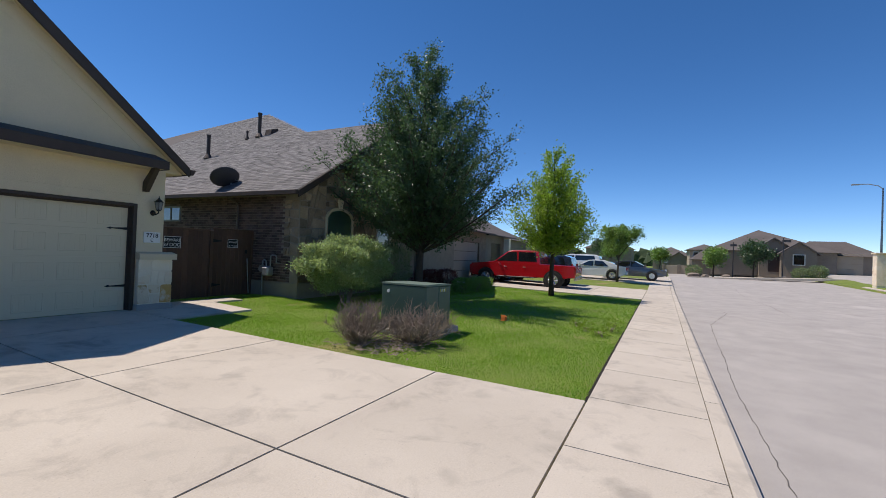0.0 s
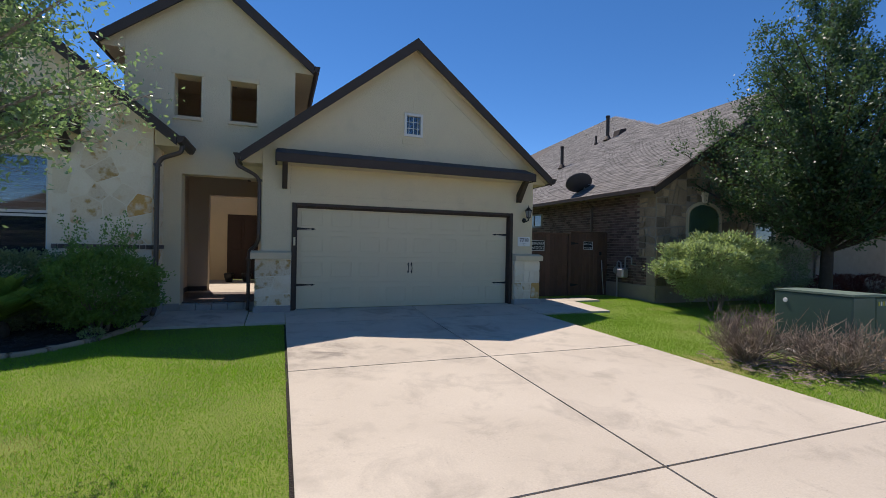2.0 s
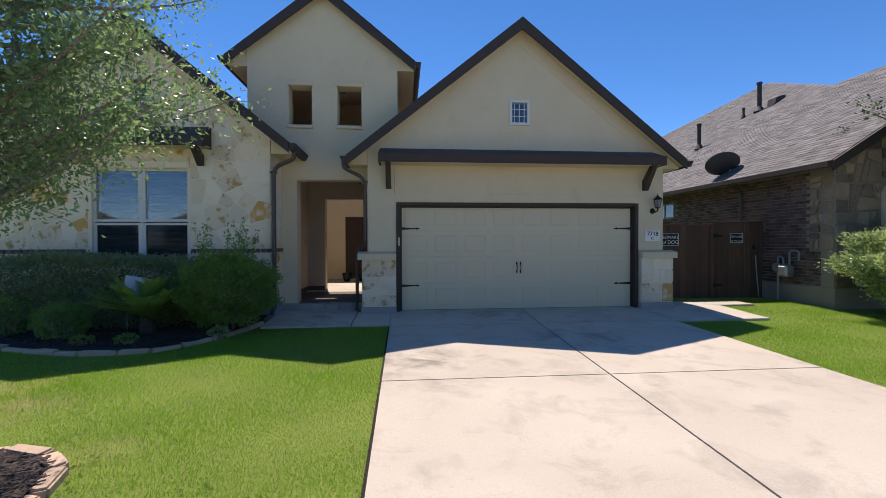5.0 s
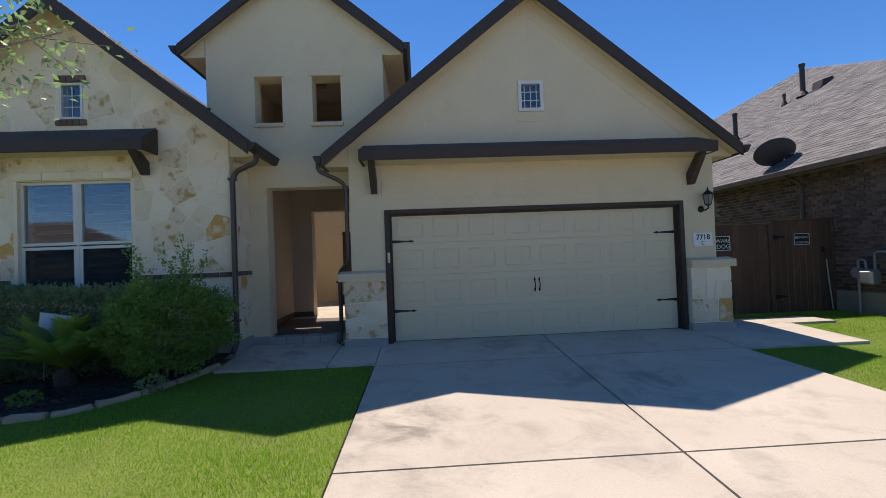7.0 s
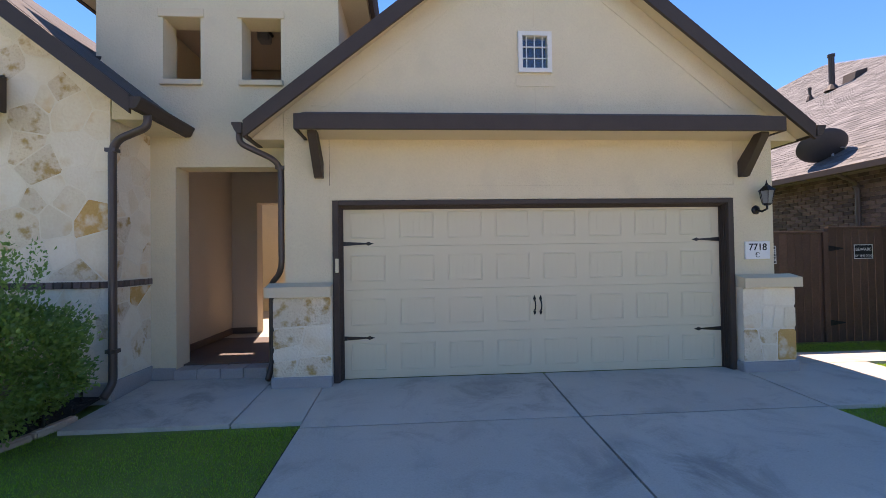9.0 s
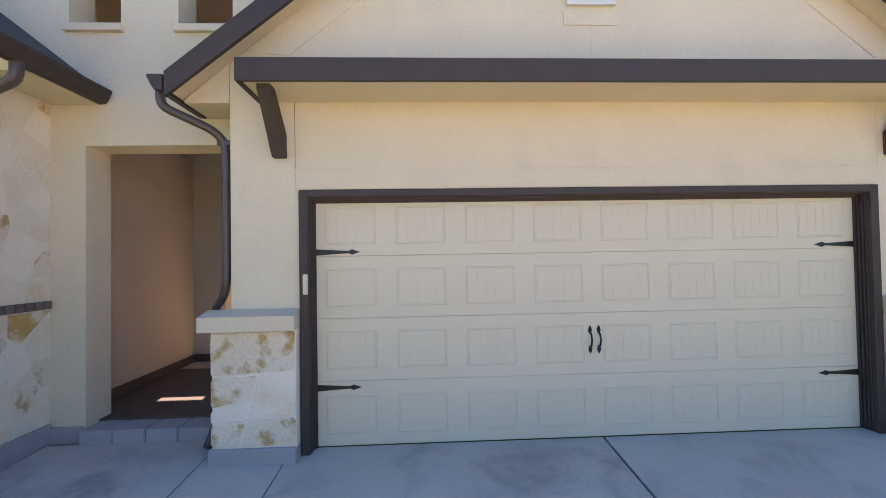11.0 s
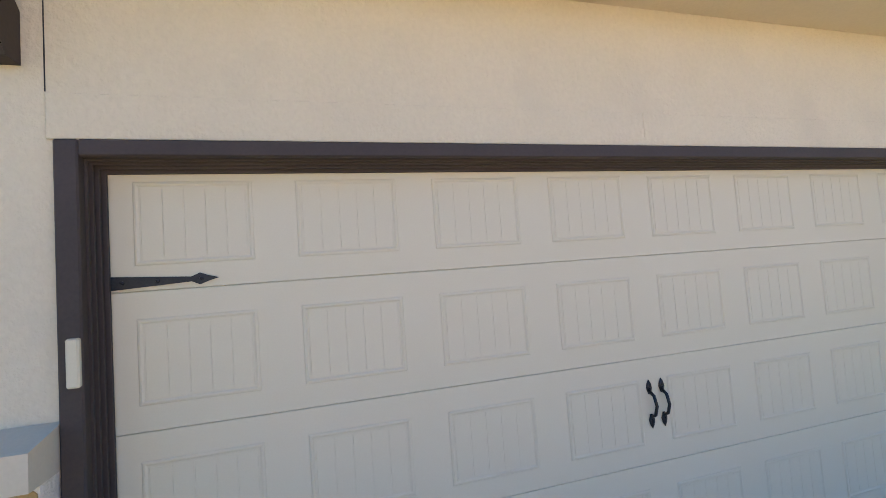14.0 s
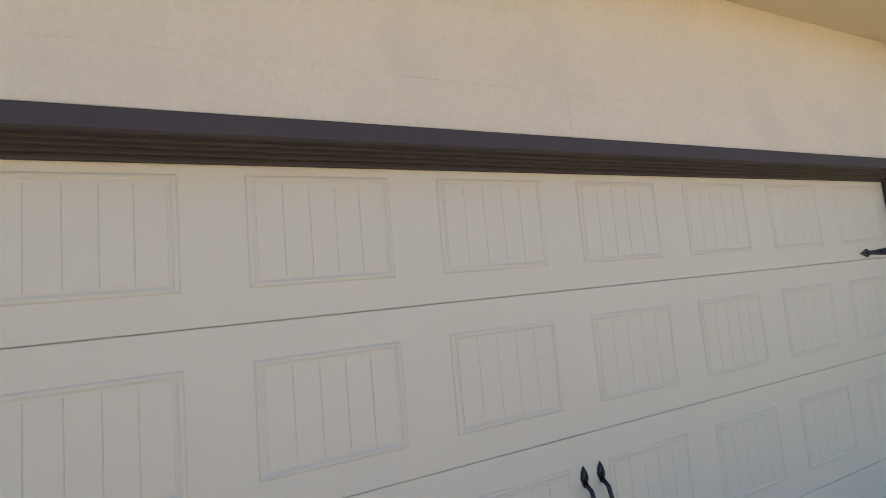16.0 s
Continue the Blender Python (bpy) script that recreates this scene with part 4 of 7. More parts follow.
# gable window over the garage
def grid_window(name, x0, x1, z0, z1, y, nx, nz, label, frame=0.045, trim=None):
    w = thing(name, ((x0 + x1) / 2, y, z0), label, "window", kind="structure")
    bm = bmesh.new()
    pierced(bm, [(x0 - frame, z0 - frame), (x1 + frame, z0 - frame), (x1 + frame, z1 + frame), (x0 - frame, z1 + frame)], [(x0 + 0.01, x1 - 0.01, z0 + 0.01, z1 - 0.01)], "y", y - 0.022, y + 0.05)
    part("window_frame", bm, WHITE_FRAME, w)
    bm = bmesh.new()
    box(bm, x0, x1, y + 0.02, y + 0.026, z0, z1)
    p = part("pane", bm, GLASS, w)
    p.visible_shadow = False
    for k in range(1, nx):
        bm = bmesh.new()
        x = x0 + (x1 - x0) * (0.2 if k == 1 and nx == 4 else 0.5 if k == 2 and nx == 4 else 0.8 if nx == 4 else k / nx)
        box(bm, x - 0.0055, x + 0.0055, y + 0.008, y + 0.02, z0, z1)
        part("glazing_bar", bm, WHITE_FRAME, w)
    for k in range(1, nz):
        bm = bmesh.new()
        z = z0 + (z1 - z0) * (k / nz)
        box(bm, x0, x1, y + 0.006, y + 0.018, z - 0.0055, z + 0.0055)
        part("glazing_bar", bm, WHITE_FRAME, w)
    # a dark sheet behind the pane paints the unlit room
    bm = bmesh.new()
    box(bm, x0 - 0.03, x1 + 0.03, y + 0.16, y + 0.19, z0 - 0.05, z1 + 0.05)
    part("shade_backing", bm, DEEP_SHADE, w)
    return w


grid_window("window_1", 2.375, 2.715, 3.915, 4.345, 0.01, 4, 3, "small white-framed grid window in the rendered gable")

# entry tower
TX, TZ = -1.51, 6.77
tower = thing("wall_entry", (TX, 0.5, 0.05), "beige rendered entry tower with two open windows", "wall", kind="structure")
bm = bmesh.new()
tout = [(-3.03, 0.0), (0.03, 0.0), (0.03, TZ - 0.13 - SLOPE * 1.54), (TX, TZ - 0.13), (-3.03, TZ - 0.13 - SLOPE * 1.52)]
pierced(bm, tout, [(-2.06, -0.62, -0.01, 2.77), (-2.21, -1.74, 3.89, 4.72), (-1.22, -0.72, 3.89, 4.72)], "y", 0.45, 0.78)
part("front_render", bm, STUCCO, tower)
bm = bmesh.new()
box(bm, -3.03, -2.72, 0.78, 4.6, 0.0, 5.3)
box(bm, -0.32, 0.03, 0.78, 4.6, 0.0, 5.3)
part("side_render", bm, STUCCO, tower)
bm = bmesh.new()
# the upper hole is out of view, sized to drop a sun streak inside
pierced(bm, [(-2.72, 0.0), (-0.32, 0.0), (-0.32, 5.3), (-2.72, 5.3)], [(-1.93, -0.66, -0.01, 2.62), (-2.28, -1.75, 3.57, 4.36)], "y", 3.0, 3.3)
part("inner_render", bm, STUCCO_PORCH_SHADE, tower)
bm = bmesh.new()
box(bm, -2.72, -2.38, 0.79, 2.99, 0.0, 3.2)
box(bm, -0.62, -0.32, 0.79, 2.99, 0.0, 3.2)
# passage walls and ceiling take the darkened stucco in place of real shade
part("passage_render", bm, STUCCO_PORCH_SHADE, tower)
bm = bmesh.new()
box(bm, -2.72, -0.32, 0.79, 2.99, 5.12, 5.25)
solo("ceiling", bm, STUCCO_PORCH_SHADE, "rendered ceiling of the entry porch", "ceiling", "structure")
for x0, x1 in ((-2.21, -1.74), (-1.22, -0.72)):
    bm = bmesh.new()
    box(bm, x0 - 0.055, x1 + 0.05, 0.425, 0.45, 4.72, 4.83, 0.006)
    part("lintel", bm, STUCCO_TRIM, tower)
    bm = bmesh.new()
    box(bm, x0 - 0.03, x1 + 0.03, 0.40, 0.62, 3.83, 3.90, 0.006)
    part("sill", bm, STUCCO_TRIM, tower)
bm = bmesh.new()
box(bm, -2.42, -2.07, 0.42, 0.46, 0.05, 0.2)
part("plinth", bm, CONCRETE_GREY, tower)
roof_t = gable_roof("roof_entry", TX, TZ, 1.92, 0.27, 3.9, "brown-trimmed gable roof over the entry tower")
soffit(roof_t, TX, TZ, 1.92, 0.27, 3.9, 1.53, 0.45)
porch_floor = bmesh.new()
box(porch_floor, -2.38, -0.62, 0.62, 2.55, 0.0, 0.20)
solo("porch_floor", porch_floor, TERRACOTTA, "dark brown stained porch floor", "floor", "structure")
skirt = bmesh.new()
box(skirt, -2.38, -2.362, 0.79, 2.99, 0.2, 0.31)
box(skirt, -2.362, -1.94, 2.975, 2.998, 0.2, 0.31)
solo("baseboard", skirt, TERRACOTTA, "dark brown painted band along the foot of the porch wall", "baseboard", "structure")
step = thing("porch_step", (-1.3, 0.5, 0.06), "low pale stone step up to the porch", "step", kind="structure")
for k in range(5):
    bm = bmesh.new()
    box(bm, -2.06 + 0.288 * k + 0.004, -2.06 + 0.288 * (k + 1) - 0.004, 0.36, 0.64, 0.02, 0.185, 0.01)
    part("step_stone", bm, CONCRETE_GREY, step)
court = thing("wall_courtyard", (-1.4, 6.6, 0.2), "beige rendered courtyard wall behind the porch", "wall", kind="structure")
bm = bmesh.new()
pierced(bm, [(-4.0, 0.0), (-0.32, 0.0), (-0.32, 3.2), (-4.0, 3.2)], [(-1.87, -0.93, -0.01, 2.36)], "y", 6.6, 6.8)
box(bm, -4.2, -4.0, 3.3, 6.8, 0.0, 3.2)
part("render", bm, STUCCO, court)
bm = bmesh.new()
box(bm, -4.0, -2.4, 3.35, 6.6, 0.0, 0.19)
box(bm, -2.395, -0.33, 2.56, 6.6, 0.0, 0.195)
part("paving", bm, CONCRETE, court)
front_door = thing("door_1", (-1.4, 6.64, 0.2), "dark stained panelled front door, closed", "door", kind="structure")
bm = bmesh.new()
box(bm, -1.87, -0.93, 6.63, 6.68, 0.2, 2.36)
leaf_d = part("door_leaf", bm, DOOR_WOOD, front_door)
for x0 in (-1.77, -1.36):
    for z0, z1 in ((0.35, 1.05), (1.2, 2.2)):
        bm = bmesh.new()
        box(bm, x0, x0 + 0.33, 6.612, 6.632, z0, z1, 0.008)
        part("door_panel", bm, DOOR_WOOD, leaf_d)
for x in (-1.70, -1.2):
    pot = bmesh.new()
    lathe(pot, [(0.09, 0.0), (0.13, 0.14), (0.15, 0.26), (0.13, 0.27)], (x, 5.6, 0.205), 14)
    solo("plant_pot", pot, BLACK, "dark glazed plant pot on the porch floor", "plant pot", smooth=True, group="pots on the porch")
lantern = thing("porch_ceiling_lamp", (-1.29, 1.56, 5.12), "small dark box lantern under the porch ceiling", "ceiling lamp")
bm = bmesh.new()
box(bm, -1.40, -1.18, 1.45, 1.67, 5.08, 5.118, 0.01)
part("mount", bm, IRON, lantern)
bm = bmesh.new()
box(bm, -1.38, -1.20, 1.47, 1.65, 4.95, 5.08, 0.02)
part("shade", bm, BLIND, lantern)

# stone wing
SX, SZ = -4.80, 5.60
stone_wall = thing("wall_stone", (SX, -0.2, 0.05), "cream and orange limestone gable wall", "wall", kind="structure")
sout = [(-7.2, 0.0), (-2.37, 0.0), (-2.37, SZ - 0.13 - SLOPE * 2.43), (SX, SZ - 0.13), (-7.2, SZ - 0.13 - SLOPE * 2.40)]
win = (-5.56, -3.87, 1.10, 2.85)
gwin = (-4.885, -4.545, 3.80, 4.36)
bm = bmesh.new()
pierced(bm, sout, [win, gwin], "y", -0.30, 0.0)
box(bm, -2.62, -2.37, 0.0, 0.449, 0.0, 3.55)
part("backing", bm, MORTAR, stone_wall)
bm = bmesh.new()
box(bm, -7.2, -2.345, -0.345, -0.30, 0.0, 0.24, 0.01)
box(bm, -2.37, -2.345, -0.30, 0.449, 0.0, 0.24, 0.01)
part("plinth", bm, CONCRETE_GREY, stone_wall)
rng = random.Random(21)
mix = [(LIME, 10), (LIME_WHITE, 8), (LIME_PIT, 7), (LIME_ORANGE, 1.5)]
rubble = {"joint": 0.018, "thick": 0.0035, "patchy": True}
band = 1.27
top = [(-7.2, band + 0.085), (-2.37, band + 0.085), (-2.37, sout[2][1]), (SX, sout[3][1]), (-7.2, sout[4][1])]
head = (win[0] - 0.05, win[1] + 0.05, win[2] - 0.01, win[3] + 0.13)
gh = (gwin[0] - 0.06, gwin[1] + 0.06, gwin[2] - 0.10, gwin[3] + 0.11)
stones(stone_wall, top, [head, gh], "y", -0.30, -1, 0.40, mix, rng, **rubble)
stones(stone_wall, [(-7.2, 0.24), (-2.37, 0.24), (-2.37, band), (-7.2, band)], [head], "y", -0.30, -1, 0.33, mix, rng, **rubble)
stones(stone_wall, [(-0.30, band + 0.085), (0.449, band + 0.085), (0.449, 3.5), (-0.30, 3.5)], [], "x", -2.37, 1, 0.30, mix, rng, **rubble)
stones(stone_wall, [(-0.30, 0.24), (0.449, 0.24), (0.449, band), (-0.30, band)], [], "x", -2.37, 1, 0.30, mix, rng, **rubble)
k = 0
x = -7.2
while x < -2.4:
    if not (head[0] - 0.1 < x < head[1]):
        bm = bmesh.new()
        box(bm, x, x + 0.078, -0.338, -0.30, band + 0.006, band + 0.079, 0.004)
        part("band_brick", bm, BAND, stone_wall)
    x += 0.097
for k in range(8):
    bm = bmesh.new()
    box(bm, -2.37, -2.335, -0.29 + 0.092 * k, -0.217 + 0.092 * k, band + 0.006, band + 0.079, 0.004)
    part("band_brick", bm, BAND, stone_wall)
for k in range(5):
    for z0, z1 in ((gwin[2] - 0.10, gwin[2] - 0.012), (gwin[3] + 0.012, gwin[3] + 0.11)):
        bm = bmesh.new()
        box(bm, gh[0] + 0.092 * k + 0.004, gh[0] + 0.092 * k + 0.086, -0.345, -0.30, z0, z1, 0.004)
        part("band_brick", bm, BAND, stone_wall)
for k in range(4):
    w4 = (head[1] - head[0]) / 4
    bm = bmesh.new()
    box(bm, head[0] + w4 * k + 0.004, head[0] + w4 * (k + 1) - 0.004, -0.335, -0.30, win[3] + 0.012, win[3] + 0.125, 0.006)
    part("lintel_stone", bm, LIME_WHITE, stone_wall)
roof_s = gable_roof("roof_stone_wing", SX, SZ, 2.87, -0.66, 0.44, "brown-trimmed gable roof over the stone wing")
soffit(roof_s, SX, SZ, 2.87, -0.66, 0.44, 2.45, -0.30)
gable_roof("roof_stone_wing_rear", SX, SZ, 1.72, 0.46, 6.0, "charcoal shingle roof behind the stone gable", left=2.87)
awning_s = pent_roof("window_awning", -6.12, -3.42, -0.335, -0.72, 3.62, 3.36, "brown-edged shingled pent roof over the window")
for x in (-5.9, -3.6):
    brace(awning_s, x, -0.335, -0.66, 2.89, 3.22)
window_2 = thing("window_2", (-4.7, -0.25, 1.1), "wide white-framed double window with inside shutters", "window", kind="structure")
for x0, x1 in ((win[0], -4.74), (-4.70, win[1])):
    for z0, z1 in ((1.86, win[3]), (win[2], 1.84)):
        bm = bmesh.new()
        pierced(bm, [(x0, z0), (x1, z0), (x1, z1), (x0, z1)], [(x0 + 0.045, x1 - 0.045, z0 + 0.045, z1 - 0.045)], "y", -0.235, -0.165)
        sash = part("sash", bm, WHITE_FRAME, window_2)
        bm = bmesh.new()
        box(bm, x0 + 0.04, x1 - 0.04, -0.205, -0.199, z0 + 0.04, z1 - 0.04)
        pane = part("pane", bm, GLASS, sash)
        pane.visible_shadow = False
        if z0 < 1.5:
            bm = bmesh.new()
            box(bm, x0 + 0.045, x1 - 0.045, -0.216, -0.2145, z0 + 0.045, z1 - 0.045)
            part("insect_screen", bm, SCREEN, sash, "dark insect screen")
        n = 7
        for k in range(n):
            z = z0 + 0.07 + (z1 - z0 - 0.12) * k / (n - 1)
            bm = bmesh.new()
            prism(bm, [(-0.145, z - 0.026), (-0.139, z - 0.032), (-0.070, z + 0.026), (-0.076, z + 0.032)], "x", x0 + 0.07, x1 - 0.07)
            part("slat", bm, BLIND, sash)
bm = bmesh.new()
box(bm, -4.74, -4.70, -0.24, -0.17, win[2], win[3])
part("mullion", bm, WHITE_FRAME, window_2)
# one wide dark sheet paints the unlit room behind both sashes
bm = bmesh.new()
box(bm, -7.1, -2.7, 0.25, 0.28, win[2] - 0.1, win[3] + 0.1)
part("shade_backing", bm, DEEP_SHADE, window_2)
grid_window("window_3", gwin[0] + 0.02, gwin[1] - 0.02, gwin[2] + 0.02, gwin[3] - 0.02, -0.30, 2, 3, "small grid window high in the stone gable", frame=0.02)
side = bmesh.new()
box(side, -14, -7.2, 0.6, 0.85, 0.0, 2.9)
solo("wall_west", side, STUCCO, "beige rendered wall beyond the stone wing", "wall", "structure")
house_back = bmesh.new()
box(house_back, -14, -4.25, 6.0, 6.3, 0, 3.2)
solo("wall_back", house_back, STUCCO, "beige rendered rear wall", "wall", "structure")
downpipe("downpipe", [(-1.02, -0.18, 3.06), (-1.02, -0.18, 2.92), (-0.70, 0.02, 2.78), (-0.625, 0.07, 2.68), (-0.625, 0.07, 1.50), (-0.67, 0.12, 1.38), (-0.81, 0.26, 1.26), (-0.815, 0.29, 1.1), (-0.815, 0.29, 0.25), (-0.815, 0.12, 0.10)], "brown downpipe bent round the pier cap")
downpipe("downpipe", [(-1.90, -0.42, 3.2), (-1.90, -0.42, 3.03), (-2.22, -0.40, 2.90), (-2.28, -0.40, 2.78), (-2.28, -0.40, 1.5), (-2.28, -0.40, 0.6), (-2.28, -0.40, 0.25), (-2.30, -0.52, 0.13)], "brown downpipe on the corner of the stone wall", 0.05)


# ---- the brick and stone house next door ----
NP = 0.63


def nz(x):
    return 3.12 + NP * (x - 8.9)


neighbour = thing("house", (9.3, -0.35, 0.0), "dark brick and brown fieldstone house with weathered grey shingles", "house")
bm = bmesh.new()
box(bm, 9.33, 9.6, -0.05, 16.0, 0.0, 3.15)
wall_side = part("wall", bm, MORTAR_DARK, neighbour)
bm = bmesh.new()
box(bm, 9.285, 9.33, -0.38, 16.0, -0.1, 0.45, 0.01)
box(bm, 9.33, 19.9, -0.385, -0.30, -0.1, 0.45, 0.01)
part("plinth", bm, MORTAR_DARK, neighbour)
bm = bmesh.new()
gout = [(9.3, 0.0), (19.9, 0.0), (19.9, nz(9.3) - 0.14), (14.6, nz(14.6) - 0.14), (9.3, nz(9.3) - 0.14)]
pierced(bm, gout, [(10.45, 11.65, 1.35, 2.62), (13.15, 14.0, 1.2, 2.25)], "y", -0.35, -0.05)
wall_front = part("wall", bm, MORTAR_DARK, neighbour)
rng = random.Random(5)
stones(wall_front, [(9.3, 0.46), (14.6, 0.46), (14.6, nz(14.6) - 0.5), (9.3, nz(9.3) - 0.35)], [(10.38, 11.72, 1.28, 2.80), (13.1, 14.05, 1.15, 2.3)], "y", -0.35, -1, 0.36, [(FIELDSTONE, 1)], rng, joint=0.035, thick=0.03)
stones(wall_side, [(-0.35, 1.25), (0.25, 1.25), (0.25, 2.9), (-0.35, 2.9)], [], "x", 9.32, -1, 0.30, [(FIELDSTONE, 1)], rng, joint=0.035, thick=0.03)
n_win = thing("window_4", (11.05, -0.4, 1.3), "arched window with green reflections in the stone gable", "window", kind="structure")
arch = [(10.45, 1.35), (11.65, 1.35), (11.65, 2.42)] + [(11.05 + 0.6 * math.cos(a), 2.42 + 0.33 * math.sin(a)) for a in np.linspace(0.2, math.pi - 0.2, 9)] + [(10.45, 2.42)]
outer = [(10.38, 1.28), (11.72, 1.28), (11.72, 2.44)] + [(11.05 + 0.67 * math.cos(a), 2.44 + 0.40 * math.sin(a)) for a in np.linspace(0.2, math.pi - 0.2, 9)] + [(10.38, 2.44)]
bm = bmesh.new()
lo = [[bm.verts.new((x, y, z)) for x, z in ring] for ring, y in ((outer, -0.34), (outer, -0.41), (arch, -0.41), (arch, -0.34))]
for a, b in zip(lo, lo[1:] + lo[:1]):
    for k in range(len(arch)):
        bm.faces.new((a[k], a[(k + 1) % len(arch)], b[(k + 1) % len(arch)], b[k]))
part("window_frame", bm, STUCCO_TRIM, n_win)
bm = bmesh.new()
prism(bm, arch, "y", -0.375, -0.368)
part("pane", bm, GLASS, n_win)
# blind and slats carry the pane's green reflections as their colour
bm = bmesh.new()
prism(bm, arch, "y", -0.352, -0.346)
part("blind", bm, BLIND_REFLECTION, n_win)
for k in range(1, 12):
    bm = bmesh.new()
    box(bm, 10.47, 11.63, -0.366, -0.354, 1.35 + 0.11 * k, 1.42 + 0.11 * k)
    part("slat", bm, BLIND_REFLECTION, n_win)
bm = bmesh.new()
prism(bm, [(10.96, 2.80), (11.08, 2.80), (11.14, 3.10), (10.92, 3.10)], "y", -0.44, -0.35)
part("keystone", bm, LIME_WHITE, neighbour)


def roof_face(bm, pts, thick=0.09):
    hi = [bm.verts.new(p) for p in pts]
    lo = [bm.verts.new((p[0], p[1], p[2] - thick)) for p in pts]
    bm.faces.new(hi)
    bm.faces.new(lo[::-1])
    for k in range(len(pts)):
        bm.faces.new((hi[k], lo[k], lo[(k + 1) % len(pts)], hi[(k + 1) % len(pts)]))


bm = bmesh.new()
pl = lambda x, y: (x, y, nz(x))
roof_face(bm, [pl(8.9, -0.65), pl(11.2, -0.65), pl(11.2, 28), pl(8.9, 28)])
roof_face(bm, [pl(11.2, -0.65), pl(14.6, -0.65), pl(14.6, 24), pl(11.2, 28)])
roof_face(bm, [pl(14.6, 4.8), pl(20.0, 13.5), pl(17.5, 19), pl(14.6, 24)])
roof_face(bm, [(14.6, -0.65, nz(14.6)), (20.3, -0.65, 3.12), (20.3, 10, 3.12), (14.6, 10, nz(14.6))])
roof_face(bm, [(14.6, 4.8, nz(14.6)), (26, 2.5, 4.2), (27, 13, 8.0), (20, 13.5, nz(20.0))])
roof_face(bm, [(20.0, 13.5, nz(20.0)), (27, 13, 8.0), (27, 22, 5.0), (17.5, 19, nz(17.5))])
roof_face(bm, [(19.6, -0.1, 2.9), (26.8, -0.1, 2.9), (26.8, 4.5, 5.2), (19.6, 4.5, 5.2)])
n_roof = part("roof", bm, FAR_ROOF, neighbour)
# shingle tabs over the slope that faces the driveway
shr = np.random.default_rng(3)
V, F = [], []
cosn = 1 / math.sqrt(1 + NP * NP)
course = 0.145
nx_, nz_ = -NP * cosn, cosn
for c in range(int((20.0 - 8.9) / cosn / course)):
    xa, xb = 8.88 + c * course * cosn, 8.88 + (c + 1.25) * course * cosn
    y_lo = -0.65 if xa < 14.6 else 4.8 + (xa - 14.6) * 1.61
    y_hi = 16.0 if xa < 17.5 else 19 - (xa - 17.5) * 2.2
    y = y_lo - shr.uniform(0, 0.2)
    while y < y_hi:
        w = shr.uniform(0.16, 0.34)
        y2 = min(y + w, y_hi)
        ya = max(y, y_lo)
        if y2 > ya + 0.02:
            t0 = shr.uniform(0.006, 0.014)
            b = len(V)
            for x, t in ((xa, t0), (xb, 0.004)):
                for yy in (ya + 0.002, y2 - 0.002):
                    V.append((x + nx_ * t, yy, nz(x) + nz_ * t))
            V.extend([(xa, ya + 0.002, nz(xa)), (xa, y2 - 0.002, nz(xa))])
            F.extend([(b, b + 2, b + 3, b + 1), (b, b + 1, b + 5, b + 4)])
        y += w
me = bpy.data.meshes.new("shingles")
me.from_pydata(V, [], F)
me.materials.append(SHINGLE)
tagged(part("shingles", None, None, n_roof, mesh=me), kind="stuff")
bm = bmesh.new()
box(bm, 8.80, 8.9, -0.66, 20.0, 2.98, 3.11, 0.01)
part("gutter", bm, BROWN, neighbour)
for a, b in ((pl(8.9, -0.67), pl(14.6, -0.67)), (pl(14.6, -0.67), (20.3, -0.67, 3.12))):
    bm = bmesh.new()
    prism(bm, [(a[0], a[2] - 0.01), (b[0], b[2] - 0.01), (b[0], b[2] - 0.22), (a[0], a[2] - 0.22)], "y", a[1] - 0.03, a[1] + 0.01)
    part("barge_board", bm, BROWN, neighbour)
bm = bmesh.new()
pierced(bm, [(19.9, 0.0), (26.5, 0.0), (26.5, 3.0), (19.9, 3.0)], [(20.6, 25.4, -0.01, 2.25)], "y", 0.5, 0.75)
box(bm, 19.9, 20.1, 0.75, 1.5, 0.0, 3.0)
box(bm, 26.3, 26.5, 0.75, 8.0, 0.0, 3.0)
part("wall", bm, FIELDSTONE, neighbour)
bm = bmesh.new()
for k in range(4):
    box(bm, 20.6, 25.4, 0.6, 0.66, 0.02 + 0.557 * k, 0.56 + 0.557 * k, 0.01)
part("garage_door", bm, FAR_TAN, neighbour)
n_win2 = thing("window_5", (13.6, -0.35, 1.2), "pale-framed window in the stone front", "window", kind="structure")
bm = bmesh.new()
pierced(bm, [(13.1, 1.15), (14.05, 1.15), (14.05, 2.3), (13.1, 2.3)], [(13.18, 13.97, 1.23, 2.22)], "y", -0.40, -0.32)
part("window_frame", bm, WHITE_FRAME, n_win2)
bm = bmesh.new()
box(bm, 13.15, 14.0, -0.36, -0.352, 1.2, 2.25)
part("pane", bm, CAR_GLASS, n_win2)
# flues, roof vent
for x, y, h, r in ((12.35, 8.25, 0.95, 0.075), (14.8, 8.0, 1.1, 0.085), (14.6, 8.6, 0.35, 0.045)):
    bm = bmesh.new()
    z = nz(x)
    lathe(bm, [(r * 2.6, -0.02), (r * 1.3, 0.16), (r, 0.18), (r, h), (r * 1.25, h), (r * 1.25, h + 0.08), (r * 0.6, h + 0.1)], (x, y, z), 12)
    part("flue", bm, BROWN, neighbour, smooth=False)
bm = bmesh.new()
prism(bm, [(15.0, nz(15.0)), (15.05, nz(15.0) + 0.28), (15.45, nz(15.45) + 0.12), (15.45, nz(15.45))], "y", 7.45, 7.85)
